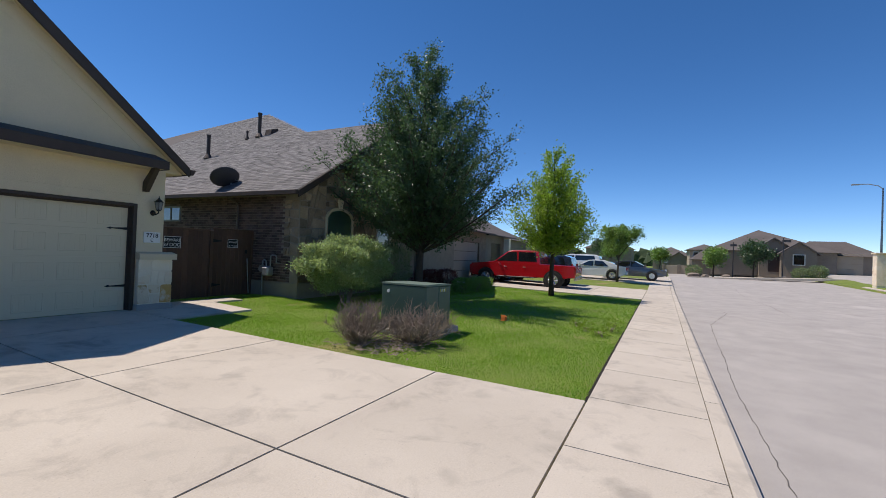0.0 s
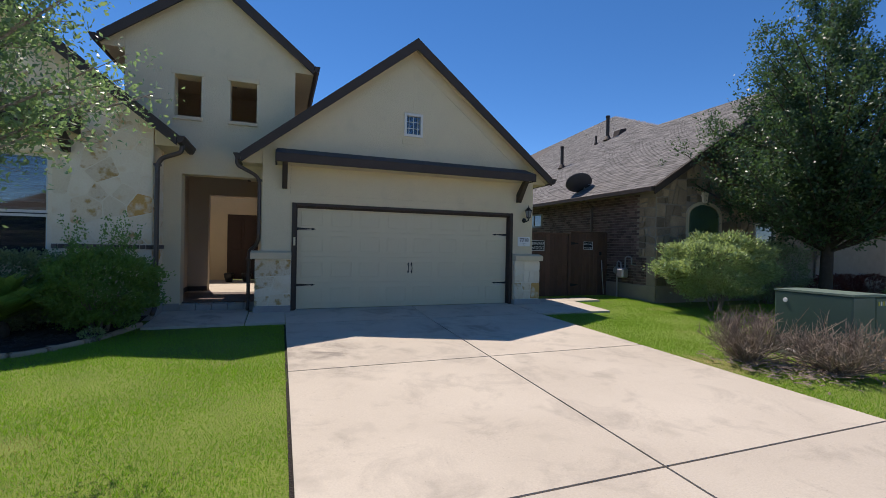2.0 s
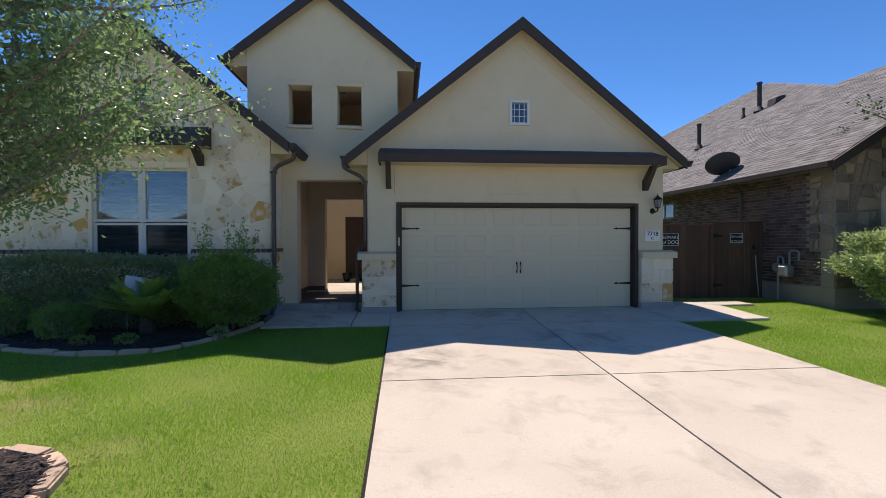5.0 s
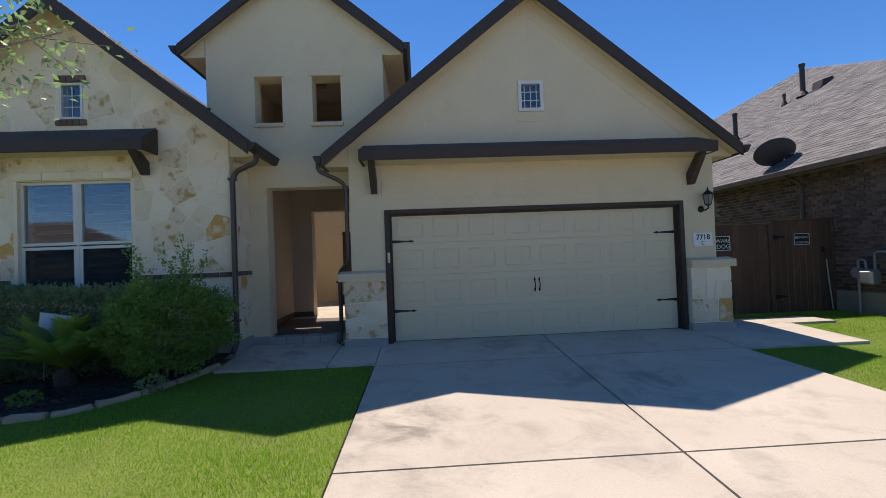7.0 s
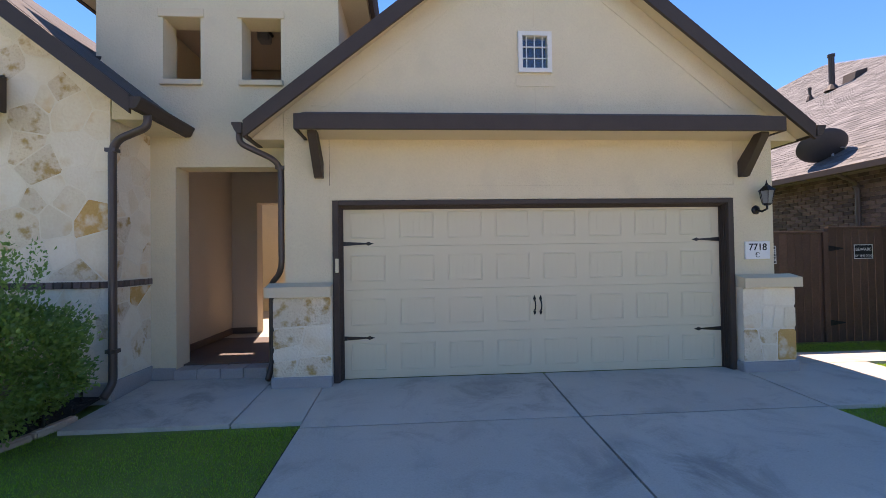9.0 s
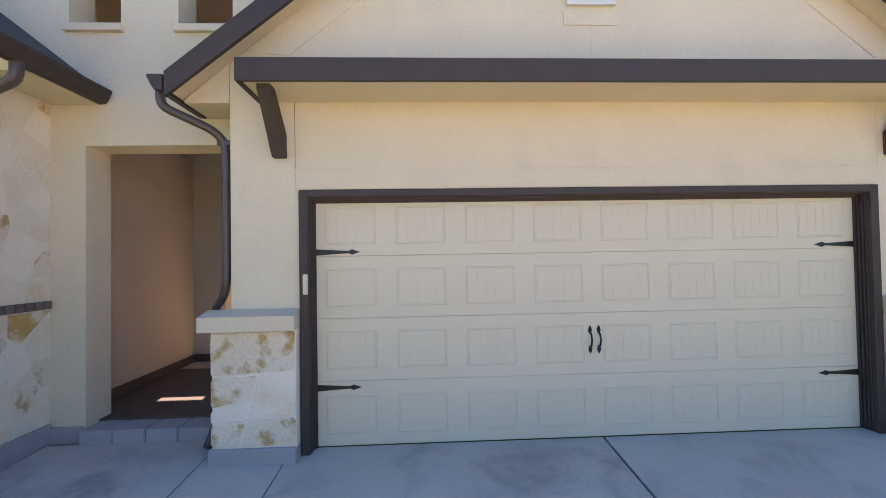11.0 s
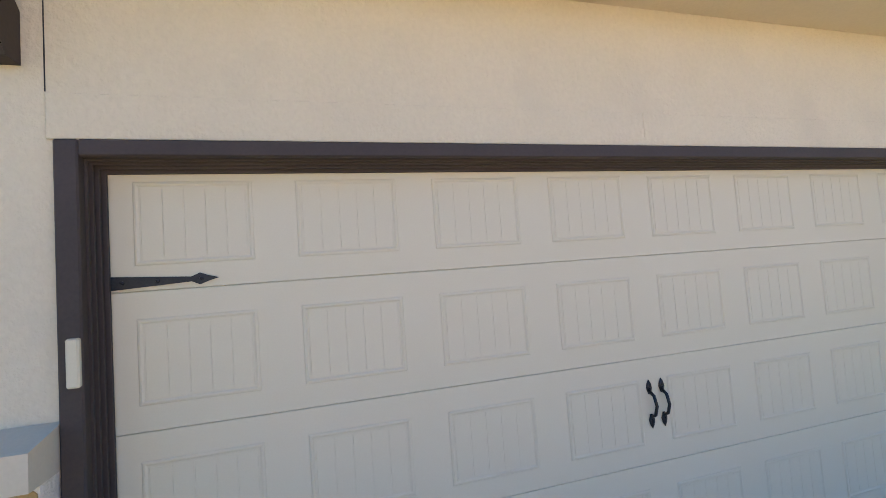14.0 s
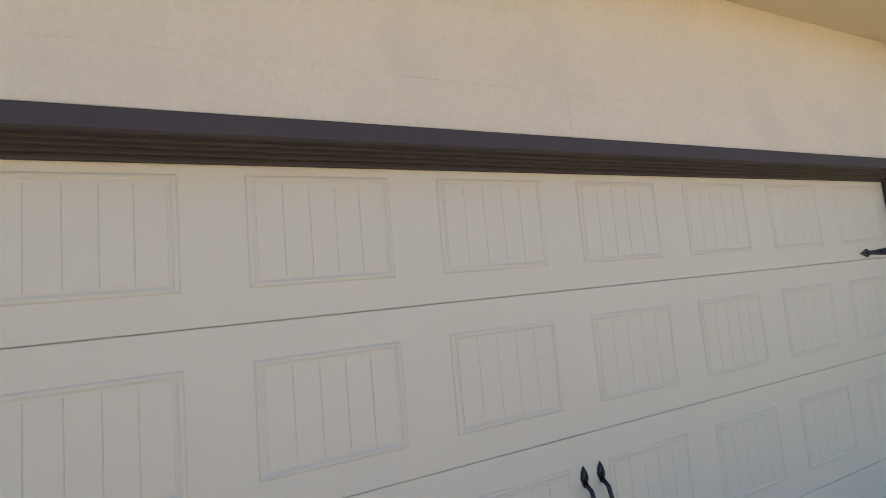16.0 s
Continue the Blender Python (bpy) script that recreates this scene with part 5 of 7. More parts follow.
part("roof_vent", bm, BROWN, neighbour)
# bricks: the stretch by the driveway as single bricks, the rest joined
brick_mesh = {}
V, F = [], []
rb = random.Random(9)
for row in range(33):
    z0 = 0.46 + 0.0775 * row
    y = -0.35 - 0.1 * (row % 2)
    while y < 13.0:
        L = 0.20
        ya, yb = max(y, -0.34), y + L - 0.011
        hit_stone = z0 > 1.2 and ya < 0.24
        hit_win = 5.2 < yb and ya < 6.3 and 2.25 < z0 < 2.75
        if yb - ya > 0.05 and not hit_stone and not hit_win:
            if 0.2 < y < 2.3 and 0.9 < z0 < 2.75 and abs(yb - ya - 0.189) < 1e-6:
                if "b" not in brick_mesh:
                    bb = bmesh.new()
                    box(bb, -0.014, 0.0, 0.0, 0.189, 0.0, 0.067, 0.004)
                    brick_mesh["b"] = finish("brick", bb, BRICK)
                b = part("brick", None, None, wall_side, mesh=brick_mesh["b"])
                b.location = (9.33 - rb.uniform(0, 0.004), ya, z0)
            else:
                d = 9.316 - rb.uniform(0, 0.005)
                n = len(V)
                V.extend([(9.331, ya, z0), (9.331, yb, z0), (9.331, yb, z0 + 0.067), (9.331, ya, z0 + 0.067), (d, ya + 0.002, z0 + 0.002), (d, yb - 0.002, z0 + 0.002), (d, yb - 0.002, z0 + 0.065), (d, ya + 0.002, z0 + 0.065)])
                F.extend([(n + 4, n + 7, n + 6, n + 5)] + [(n + k, n + 4 + k, n + 4 + (k + 1) % 4, n + (k + 1) % 4) for k in range(4)])
        y += L
me = bpy.data.meshes.new("brick_coursework")
me.from_pydata(V, [], F)
me.materials.append(BRICK_BITS)
tagged(part("brick_coursework", None, None, wall_side, mesh=me), kind="stuff")
n_win3 = thing("window_6", (9.32, 5.75, 2.3), "small high window in the brick side wall", "window", kind="structure")
bm = bmesh.new()
pierced(bm, [(5.2, 2.25), (6.3, 2.25), (6.3, 2.78), (5.2, 2.78)], [(5.26, 5.72, 2.31, 2.72), (5.78, 6.24, 2.31, 2.72)], "x", 9.30, 9.34)
part("window_frame", bm, BLIND, n_win3)
bm = bmesh.new()
box(bm, 9.318, 9.328, 5.24, 6.26, 2.29, 2.74)
part("pane", bm, CAR_GLASS, n_win3)
downpipe("downpipe", [(8.84, 2.2, 3.0), (8.9, 2.2, 2.95), (9.18, 2.2, 2.85), (9.25, 2.2, 2.75), (9.25, 2.2, 1.5), (9.25, 2.2, 0.6), (9.25, 2.2, 0.3), (9.18, 2.2, 0.1)], "dark downpipe on the brick side wall")

# satellite dish on the roof edge
dish = thing("satellite_dish", (9.45, 2.85, nz(9.45)), "dark grey oval satellite dish on the shingle roof", "satellite dish")
bm = bmesh.new()
tube(bm, [(9.45, 2.85, nz(9.45)), (9.42, 2.85, 3.68), (9.22, 2.80, 3.66)], 0.026, 8)
part("mast", bm, GALV, dish)
bm = bmesh.new()
for k in range(2):
    tube(bm, [(9.43, 2.85, 3.64), (9.65, 2.85 + 0.25 * (2 * k - 1), nz(9.65))], 0.012, 6)
part("strut", bm, GALV, dish)
bm = bmesh.new()
lathe(bm, [(0.02, 0.0), (0.22, 0.02), (0.38, 0.06), (0.44, 0.09), (0.445, 0.10), (0.37, 0.075), (0.2, 0.035), (0.01, 0.015)], (0, 0, 0), 28)
face = look((9.19, 2.76, 3.61), (9.19 - 0.15, 2.76 - 0.75, 3.61 - 0.62))
bmesh.ops.scale(bm, vec=(1.04, 0.85, 1.04), verts=bm.verts)
bmesh.ops.transform(bm, matrix=face, verts=bm.verts)
part("reflector", bm, DISH_GREY, dish, smooth=True)
bm = bmesh.new()
tip = face @ Vector((0, 0.1, 0.42))
tube(bm, [face @ Vector((0, -0.34, 0.05)), tip], 0.014, 6)
box(bm, tip.x - 0.05, tip.x + 0.05, tip.y - 0.04, tip.y + 0.04, tip.z - 0.05, tip.z + 0.06, 0.01)
part("feed_arm", bm, DISH_GREY, dish)

# fence and gate between the houses
def letters(text, x, y, z, size, mat, parent, bold=0.0, rot=(90, 0, 0), name="lettering", align="CENTER"):
    cu = bpy.data.curves.new(name, "FONT")
    cu.body, cu.size, cu.align_x, cu.extrude = text, size, align, 0.0012
    cu.offset = bold
    cu.materials.append(mat)
    ob = new(name, cu)
    ob.rotation_euler = [radians(a) for a in rot]
    ob.location = (x, y, z)
    ob.parent = parent
    if parent.type == "EMPTY":
        ob.matrix_parent_inverse = Matrix.Translation(-parent.location)
    return ob


fence = thing("fence", (7.0, 1.6, 0.03), "dark brown stained cedar privacy fence", "fence")
rng = random.Random(4)
x = 5.72
while x < 7.9:
    bm = bmesh.new()
    box(bm, x, x + 0.136, 1.58, 1.60, 0.02, 1.86 + rng.uniform(-0.004, 0.004), 0.003)
    part("board", bm, FENCE, fence)
    x += 0.141
for xp in (7.93,):
    bm = bmesh.new()
    box(bm, xp - 0.045, xp + 0.045, 1.54, 1.63, 0.0, 1.88, 0.005)
    part("post", bm, FENCE, fence)
bm = bmesh.new()
box(bm, 5.72, 7.9, 1.56, 1.60, 1.86, 1.90, 0.004)
part("cap_rail", bm, FENCE, fence)
gate = thing("fence_gate", (8.6, 1.6, 0.05), "dark brown wooden side gate, closed, hung between the houses", "gate")
for k in range(9):
    bm = bmesh.new()
    x = 7.99 + 0.139 * k
    box(bm, x, x + 0.134, 1.55, 1.57, 0.025, 1.93 + rng.uniform(-0.004, 0.004), 0.003)
    part("board", bm, FENCE, gate)
bm = bmesh.new()
box(bm, 7.97, 9.26, 1.53, 1.60, 1.93, 1.965, 0.004)
part("top_rail", bm, FENCE, gate)
bm = bmesh.new()
box(bm, 9.24, 9.31, 1.52, 1.63, 0.0, 1.95, 0.005)
part("post", bm, FENCE, gate)
for z in (1.60, 0.35):
    bm = bmesh.new()
    prism(bm, [(7.97, z - 0.05), (8.24, z - 0.008), (8.24, z + 0.008), (7.97, z + 0.05)], "y", 1.540, 1.549)
    part("hinge", bm, IRON, gate)
bm = bmesh.new()
box(bm, 9.02, 9.10, 1.525, 1.549, 1.25, 1.36, 0.006)
part("latch", bm, IRON, gate)
bm = bmesh.new()
tube(bm, [(9.10, 1.52, 1.10), (9.12, 1.50, 0.62), (9.15, 1.47, 0.06)], 0.014, 6)
part("drop_rod", bm, GALV, gate, "pale galvanised drop rod")
for x0, x1, y, z0, z1, lines, words in ((6.62, 7.06, 1.574, 1.36, 1.66, ("BEWARE", "of DOG"), "black sign with white warning words on the fence"), (8.43, 8.77, 1.544, 1.42, 1.66, ("BEWARE", "OF THE DOG"), "small black sign with white warning words on the gate")):
    sign = thing("warning_sign", ((x0 + x1) / 2, y, z0), words, "sign", "dog signs")
    bm = bmesh.new()
    box(bm, x0, x1, y - 0.004, y, z0, z1)
    part("plate", bm, BLACK, sign)
    bm = bmesh.new()
    pierced(bm, [(x0, z0), (x1, z0), (x1, z1), (x0, z1)], [(x0 + 0.012, x1 - 0.012, z0 + 0.012, z1 - 0.012)], "y", y - 0.006, y - 0.004)
    part("border", bm, SIGN_WHITE, sign)
    h = (z1 - z0)
    letters(lines[0], (x0 + x1) / 2, y - 0.006, z0 + h * 0.56, h * (0.31 if x0 > 8 else 0.38), SIGN_WHITE, sign)
    letters(lines[1], (x0 + x1) / 2, y - 0.006, z0 + h * 0.14, h * (0.22 if x0 > 8 else 0.42), SIGN_WHITE, sign)

# gas meter on the brick wall
meter = thing("gas_meter", (9.15, 1.15, 0.05), "grey gas meter with bent pipes on the brick wall", "gas meter")
bm = bmesh.new()
tube(bm, [(9.17, 1.42, 0.05), (9.17, 1.42, 1.02)], 0.022, 8)
part("riser", bm, GALV, meter)
bm = bmesh.new()
lathe(bm, [(0.10, -0.05), (0.11, 0.0), (0.10, 0.05)], (9.15, 1.42, 0.93), 14, "x")
part("regulator", bm, GALV, meter)
bm = bmesh.new()
box(bm, 9.02, 9.26, 1.04, 1.30, 0.72, 1.0, 0.04)
part("body", bm, GALV, meter)
bm = bmesh.new()
tube(bm, [(9.17, 1.42, 1.0), (9.17, 1.42, 1.16), (9.17, 1.36, 1.2), (9.17, 1.28, 1.16), (9.17, 1.26, 0.98)], 0.022, 8)
tube(bm, [(9.17, 1.10, 0.98), (9.17, 1.10, 1.30), (9.17, 1.05, 1.34), (9.17, 0.90, 1.34), (9.17, 0.86, 1.30), (9.17, 0.86, 1.12), (9.34, 0.86, 1.10)], 0.022, 8)
part("pipe", bm, GALV, meter)
meter.location += Vector((0.0, -0.50, -0.10))

# house number and wall lantern by the garage
plaque = thing("house_number", (5.44, 0.02, 1.47), "white plaque with the black house number", "house number")
bm = bmesh.new()
box(bm, 5.27, 5.61, 0.004, 0.028, 1.47, 1.70, 0.005)
part("plate", bm, SIGN_WHITE, plaque)
letters("7718", 5.44, 0.0025, 1.585, 0.125, BLACK, plaque, bold=0.0018, name="number")
bm = bmesh.new()
tube(bm, [(5.44 + 0.03 * math.cos(a), 0.003, 1.525 + 0.03 * math.sin(a)) for a in np.linspace(0.6, 5.4, 12)], 0.004, 5)
tube(bm, [(5.425 + 0.012 * math.cos(a), 0.003, 1.54 + 0.018 * math.sin(a)) for a in np.linspace(2.0, 5.4, 7)], 0.004, 5)
part("emblem", bm, BLACK, plaque)
lan = thing("wall_lantern", (5.47, 0.0, 2.05), "black wall lantern with pale glass panes", "wall lamp")
bm = bmesh.new()
lathe(bm, [(0.055, 0.0), (0.06, -0.012), (0.03, -0.03)], (5.44, 0.03, 2.11), 14, "y")
tube(bm, [(5.44, 0.0, 2.11), (5.45, -0.07, 2.08), (5.47, -0.13, 2.11), (5.47, -0.13, 2.16)], 0.014, 8)
part("bracket", bm, IRON, lan, smooth=True)
bm = bmesh.new()
lathe(bm, [(0.03, 0.0), (0.055, 0.02), (0.05, 0.03)], (5.47, -0.13, 2.15), 6)
for k in range(6):
    a = 2 * math.pi * k / 6
    c, s = math.cos(a), math.sin(a)
    tube(bm, [(5.47 + 0.052 * c, -0.13 + 0.052 * s, 2.17), (5.47 + 0.085 * c, -0.13 + 0.085 * s, 2.34)], 0.006, 4)
lathe(bm, [(0.10, 0.0), (0.095, 0.012), (0.05, 0.055), (0.025, 0.075), (0.012, 0.10), (0.004, 0.14)], (5.47, -0.13, 2.335), 6)
part("cage", bm, IRON, lan)
bm = bmesh.new()
lathe(bm, [(0.046, 0.0), (0.079, 0.16)], (5.47, -0.13, 2.175), 6)
part("glass", bm, BLIND, lan)


# ---- front garden ----
def edging(name, path, label, parent_at, width=0.14, n_len=0.36, seed=1, closed=False):
    ob = thing(name, parent_at, label, "edging", kind="")
    r = random.Random(seed)
    pts = [Vector((x, y, gz(x, y))) for x, y in path]
    dense = []
    for k in range(len(pts) - 1):
        p0, p1, p2, p3 = pts[max(k - 1, 0)], pts[k], pts[k + 1], pts[min(k + 2, len(pts) - 1)]
        for s in np.linspace(0, 1, 12, endpoint=False):
            dense.append(0.5 * ((2 * p1) + (-p0 + p2) * s + (2 * p0 - 5 * p1 + 4 * p2 - p3) * s * s + (-p0 + 3 * p1 - 3 * p2 + p3) * s ** 3))
    dense.append(pts[-1])
    run, start = 0.0, dense[0]
    for a, b in zip(dense, dense[1:]):
        run += (b - a).length
        if run > n_len * r.uniform(0.85, 1.2):
            d = (b - start).normalized()
            u = Vector((-d.y, d.x, 0))
            bm = bmesh.new()
            q0, q1 = start + d * 0.008, b - d * 0.008
            h = 0.028 + r.uniform(-0.008, 0.01)
            w0, w1 = width * r.uniform(0.85, 1.1) / 2, width * r.uniform(0.85, 1.1) / 2
            vs = [bm.verts.new(p) for p in (q0 - u * w0, q1 - u * w1, q1 + u * w1, q0 + u * w0)]
            for v in vs:
                v.co.z -= 0.05
            up = [bm.verts.new(v.co + Vector((0, 0, h + 0.05 + r.uniform(-0.008, 0.008)))) for v in vs]
            bm.faces.new(vs[::-1])
            bm.faces.new(up)
            for k in range(4):
                bm.faces.new((vs[k], vs[(k + 1) % 4], up[(k + 1) % 4], up[k]))
            bmesh.ops.bevel(bm, geom=[e for e in bm.edges], offset=0.016, segments=2, affect="EDGES")
            part("edging_stone", bm, EDGE_STONE, ob)
            run, start = 0.0, b
    return dense


bed = edging("bed_edging", [(-2.42, -0.75), (-2.58, -1.3), (-2.93, -2.05), (-3.5, -2.52), (-4.7, -2.45), (-6.4, -1.85), (-8.6, -1.5)], "row of tan edging stones round the planting bed", (-3.5, -2.5, -0.05), seed=2)
bm = bmesh.new()
outer_pts = [(p.x, p.y) for p in bed[::4]]
lo = [bm.verts.new((x, y, gz(x, y) + 0.03)) for x, y in outer_pts]
hi = [bm.verts.new((min(x - 0.1, -2.4) if i else -2.4, -0.30, gz(0, -0.3) + 0.07)) for i, (x, y) in enumerate(outer_pts)]
for k in range(len(lo) - 1):
    bm.faces.new((lo[k], lo[k + 1], hi[k + 1], hi[k]))
solo("mulch_bed", bm, MULCH, "dark mulch in the planting bed", "mulch", "structure")
TC = (-2.86, -6.0)
edging("tree_ring", [(TC[0] + 0.74 * math.cos(a), TC[1] + 0.62 * math.sin(a)) for a in np.linspace(0, 2 * math.pi, 15)], "ring of tan edging stones round the young oak", (TC[0], TC[1], gz(*TC)), 0.13, 0.30, 3)
bm = bmesh.new()
ring = [bm.verts.new((TC[0] + 0.70 * math.cos(a), TC[1] + 0.62 * math.sin(a), gz(*TC) + 0.02)) for a in np.linspace(0, 2 * math.pi, 24, endpoint=False)]
mid = bm.verts.new((TC[0], TC[1], gz(*TC) + 0.07))
for k in range(24):
    bm.faces.new((ring[k], ring[(k + 1) % 24], mid))
solo("mulch_ring", bm, MULCH, "dark shredded mulch inside the stone ring", "mulch", "structure")


def chips(name, n, spot, label, seed, mat=CHIP):
    r = np.random.default_rng(seed)
    V, F = [], []
    for k in range(n):
        x, y, z = spot(r)
        a, L, w = r.uniform(0, 6.28), r.uniform(0.02, 0.07), r.uniform(0.005, 0.014)
        d = np.array((math.cos(a), math.sin(a), r.uniform(-0.3, 0.3))) * L
        u = np.array((-math.sin(a), math.cos(a), 0)) * w
        c = np.array((x, y, z + 0.012))
        b = len(V)
        V.extend([tuple(c - d - u), tuple(c + d - u), tuple(c + d + u), tuple(c - d + u), tuple(c + (0, 0, 0.012))])
        F.extend([(b, b + 1, b + 4), (b + 1, b + 2, b + 4), (b + 2, b + 3, b + 4), (b + 3, b, b + 4)])
    me = bpy.data.meshes.new(name)
    me.from_pydata(V, [], F)
    me.materials.append(mat)
    tagged(new(name, me), label, "mulch", kind="stuff")


def ring_spot(r):
    a, q = r.uniform(0, 6.28), math.sqrt(r.uniform(0, 1))
    return TC[0] + 0.68 * q * math.cos(a), TC[1] + 0.60 * q * math.sin(a), gz(*TC) + 0.07 - 0.05 * q


def bed_spot(r):
    while True:
        x, y = r.uniform(-8, -2.45), r.uniform(-2.5, -0.4)
        lim = float(np.interp(x, [-8.6, -6.4, -4.7, -3.5, -2.93, -2.58, -2.42], [-1.5, -1.85, -2.45, -2.52, -2.05, -1.3, -0.75]))
        if y > lim + 0.1:
            return x, y, gz(x, y) + 0.045


chips("mulch_chips", 2600, ring_spot, "loose dark shredded bark chips", 5)
chips("mulch_chips", 3000, bed_spot, "loose dark shredded bark chips", 6)

shade_tree("oak_tree", (-2.75, -5.92, gz(-2.8, -5.92)), 0.062, 1.75, ((1.95, 0.5), (2.3, 1.1), (2.8, 1.4), (3.4, 1.55), (4.3, 1.4), (5.4, 0.85), (6.3, 0.1)), 150, 13, 34, (0.046, 0.021), (BARK, LEAF_OAK), 4, "young live oak with grey bark and small dark leaves", steep=0.3, bare=0.2, loose=1.6, lean=(0.07, 0.0), reach=((0.62, 2.85, 1.8), (0.8, 3.0, 1.7), (0.45, 2.65, 1.4)))
hedge = shrub("hedge", (-5.4, -0.95, 0.0), (1.95, 0.42, 0.60), (0.05, 0.03), 42000, LEAF_HEDGE, 31, "clipped grey-green hedge along the stone wall", 6.0, 0.02, "hedge")
shrub("garden_bush", (-2.80, -1.35, 0.0), (0.74, 0.60, 0.55), (0.046, 0.026), 23000, LEAF_BUSH, 32, "loose bright green bush with long upright shoots", 2.1, 0.13, spikes=18, ragged=1.5)
shrub("ball_shrub", (-5.05, -1.75, -0.02), (0.34, 0.34, 0.27), (0.03, 0.018), 5000, LEAF_BUSH, 33, "small clipped round green shrub in the bed", 2.2, 0.02, group="clipped balls in the bed")
shrub("ball_shrub", (-6.05, -1.45, -0.02), (0.38, 0.36, 0.30), (0.03, 0.018), 5000, LEAF_BUSH, 34, "small clipped round green shrub in the bed", 2.2, 0.02, group="clipped balls in the bed")
for k, (x, y) in enumerate(((-3.85, -2.2), (-4.45, -2.2), (-2.75, -1.75))):
    shrub("low_plant", (x, y, -0.02), (0.14, 0.13, 0.07), (0.045, 0.02), 350, LEAF_BUSH if k < 2 else LEAF_PALE, 40 + k, "low leafy plant in the dark mulch", 2.0, 0.01, "plant", group="low plants in the bed")
# sago palm
sago = thing("sago_palm", (-3.88, -1.6, 0.0), "sago palm with stiff green fronds on a short trunk", "palm")
bm = bmesh.new()
lathe(bm, [(0.09, 0.0), (0.12, 0.06), (0.12, 0.16), (0.10, 0.22), (0.04, 0.26)], (-3.88, -1.6, 0.0), 12)
part("trunk", bm, BARK_DARK, sago)
rng = random.Random(8)
for k in range(44):
    az, el = k * 2.399, rng.uniform(0.5, 1.4)
    L = rng.uniform(0.62, 0.82)
    bm = bmesh.new()
    spine = []
    for s in np.linspace(0, 1, 10):
        out = L * s * math.cos(el) * (1 + 0.25 * s)
        spine.append(Vector((-3.88 + out * math.cos(az), -1.6 + out * math.sin(az), 0.26 + L * s * math.sin(el) - 0.09 * s * s)))
    tube(bm, spine, [0.008 * (1 - 0.8 * s) + 0.001 for s in np.linspace(0, 1, 10)], 4, cap=False)
    for a, b in zip(spine[1:], spine[2:]):
        d = (b - a).normalized()
        u = d.cross(Vector((0, 0, 1))).normalized()
        for f in (0.0, 0.2, 0.4, 0.6, 0.8):
            p = a.lerp(b, f)
            for sgn in (-1, 1):
                e = p + u * sgn * 0.14 + d * 0.08 + Vector((0, 0, 0.03))
                bm.faces.new([bm.verts.new(q) for q in (p - d * 0.014, e, p + d * 0.014)])
    part("frond", bm, LEAF_SAGO, sago)
# folded yard sign behind the palm
ysign = thing("yard_sign", (-4.22, -1.36, 0.02), "small pale blue and white yard sign, tilted", "sign")
bm = bmesh.new()
box(bm, -0.19, 0.19, -0.006, 0.006, 0.0, 0.42)
bmesh.ops.transform(bm, matrix=pose(-4.22, -1.35, 0.50, 8, 12, 10), verts=bm.verts)
part("panel", bm, material("pale_blue_plastic", (0.42, 0.55, 0.72), (0.6, 0.68, 0.76), scale=6, fine=20, rough=0.5, bump=0), ysign)
bm = bmesh.new()
for x in (-4.34, -4.12):
    tube(bm, [(x, -1.36, 0.0), (x + 0.02, -1.36, 0.6)], 0.006, 5)
part("stake", bm, GALV, ysign)
for x, y in ((-2.55, -0.47), (-2.49, -1.03)):
    pl_ = thing("path_light", (x, y, 0.0), "small black tiered garden path light", "path light", "path lights")
    bm = bmesh.new()
    tube(bm, [(x, y, 0.0), (x, y, 0.26)], 0.012, 8)
    part("stake", bm, IRON, pl_)
    for k in range(3):
        bm = bmesh.new()
        lathe(bm, [(0.02, 0.03), (0.065, 0.005), (0.065, 0.0), (0.02, 0.002)], (x, y, 0.25 + 0.038 * k), 14)
        part("tier", bm, IRON, pl_)

# ---- the lawn next door: transformer box, dead shrubs, trees ----
BXZ = gz(7.6, -5.3)
tbox = thing("transformer_box", (7.63, -5.33, BXZ), "green steel pad-mounted transformer box on a concrete pad", "utility box")
bm = bmesh.new()
box(bm, 6.98, 8.3, -5.98, -4.7, BXZ - 0.06, BXZ + 0.07, 0.015)
part("pad", bm, CONCRETE_GREY, tbox)
bm = bmesh.new()
box(bm, 7.1, 7.62, -5.83, -4.82, BXZ + 0.07, BXZ + 0.932, 0.018)
part("tank", bm, GREEN_BOX, tbox)
bm = bmesh.new()
box(bm, 7.625, 8.16, -5.83, -4.82, BXZ + 0.07, BXZ + 0.912, 0.018)
part("cabinet", bm, GREEN_BOX, tbox)
bm = bmesh.new()
prism(bm, [(7.095, BXZ + 0.935), (8.165, BXZ + 0.915), (8.165, BXZ + 0.94), (7.63, BXZ + 0.965), (7.095, BXZ + 0.965)], "y", -5.835, -4.815)
part("lid", bm, PALE_GREEN, tbox)
bm = bmesh.new()
lathe(bm, [(0.035, 0.0), (0.03, -0.012)], (7.098, -4.98, BXZ + 0.80), 12, "x")
part("lock_plate", bm, SIGN_WHITE, tbox)
for k in range(5):
    bm = bmesh.new()
    box(bm, 7.68 + 0.055 * k, 7.71 + 0.055 * k, -5.834, -5.829, BXZ + 0.80, BXZ + 0.86)
    part("stencil_mark", bm, SIGN_WHITE if k % 2 else material("yellow_decal", (0.6, 0.5, 0.08), bump=0), tbox)


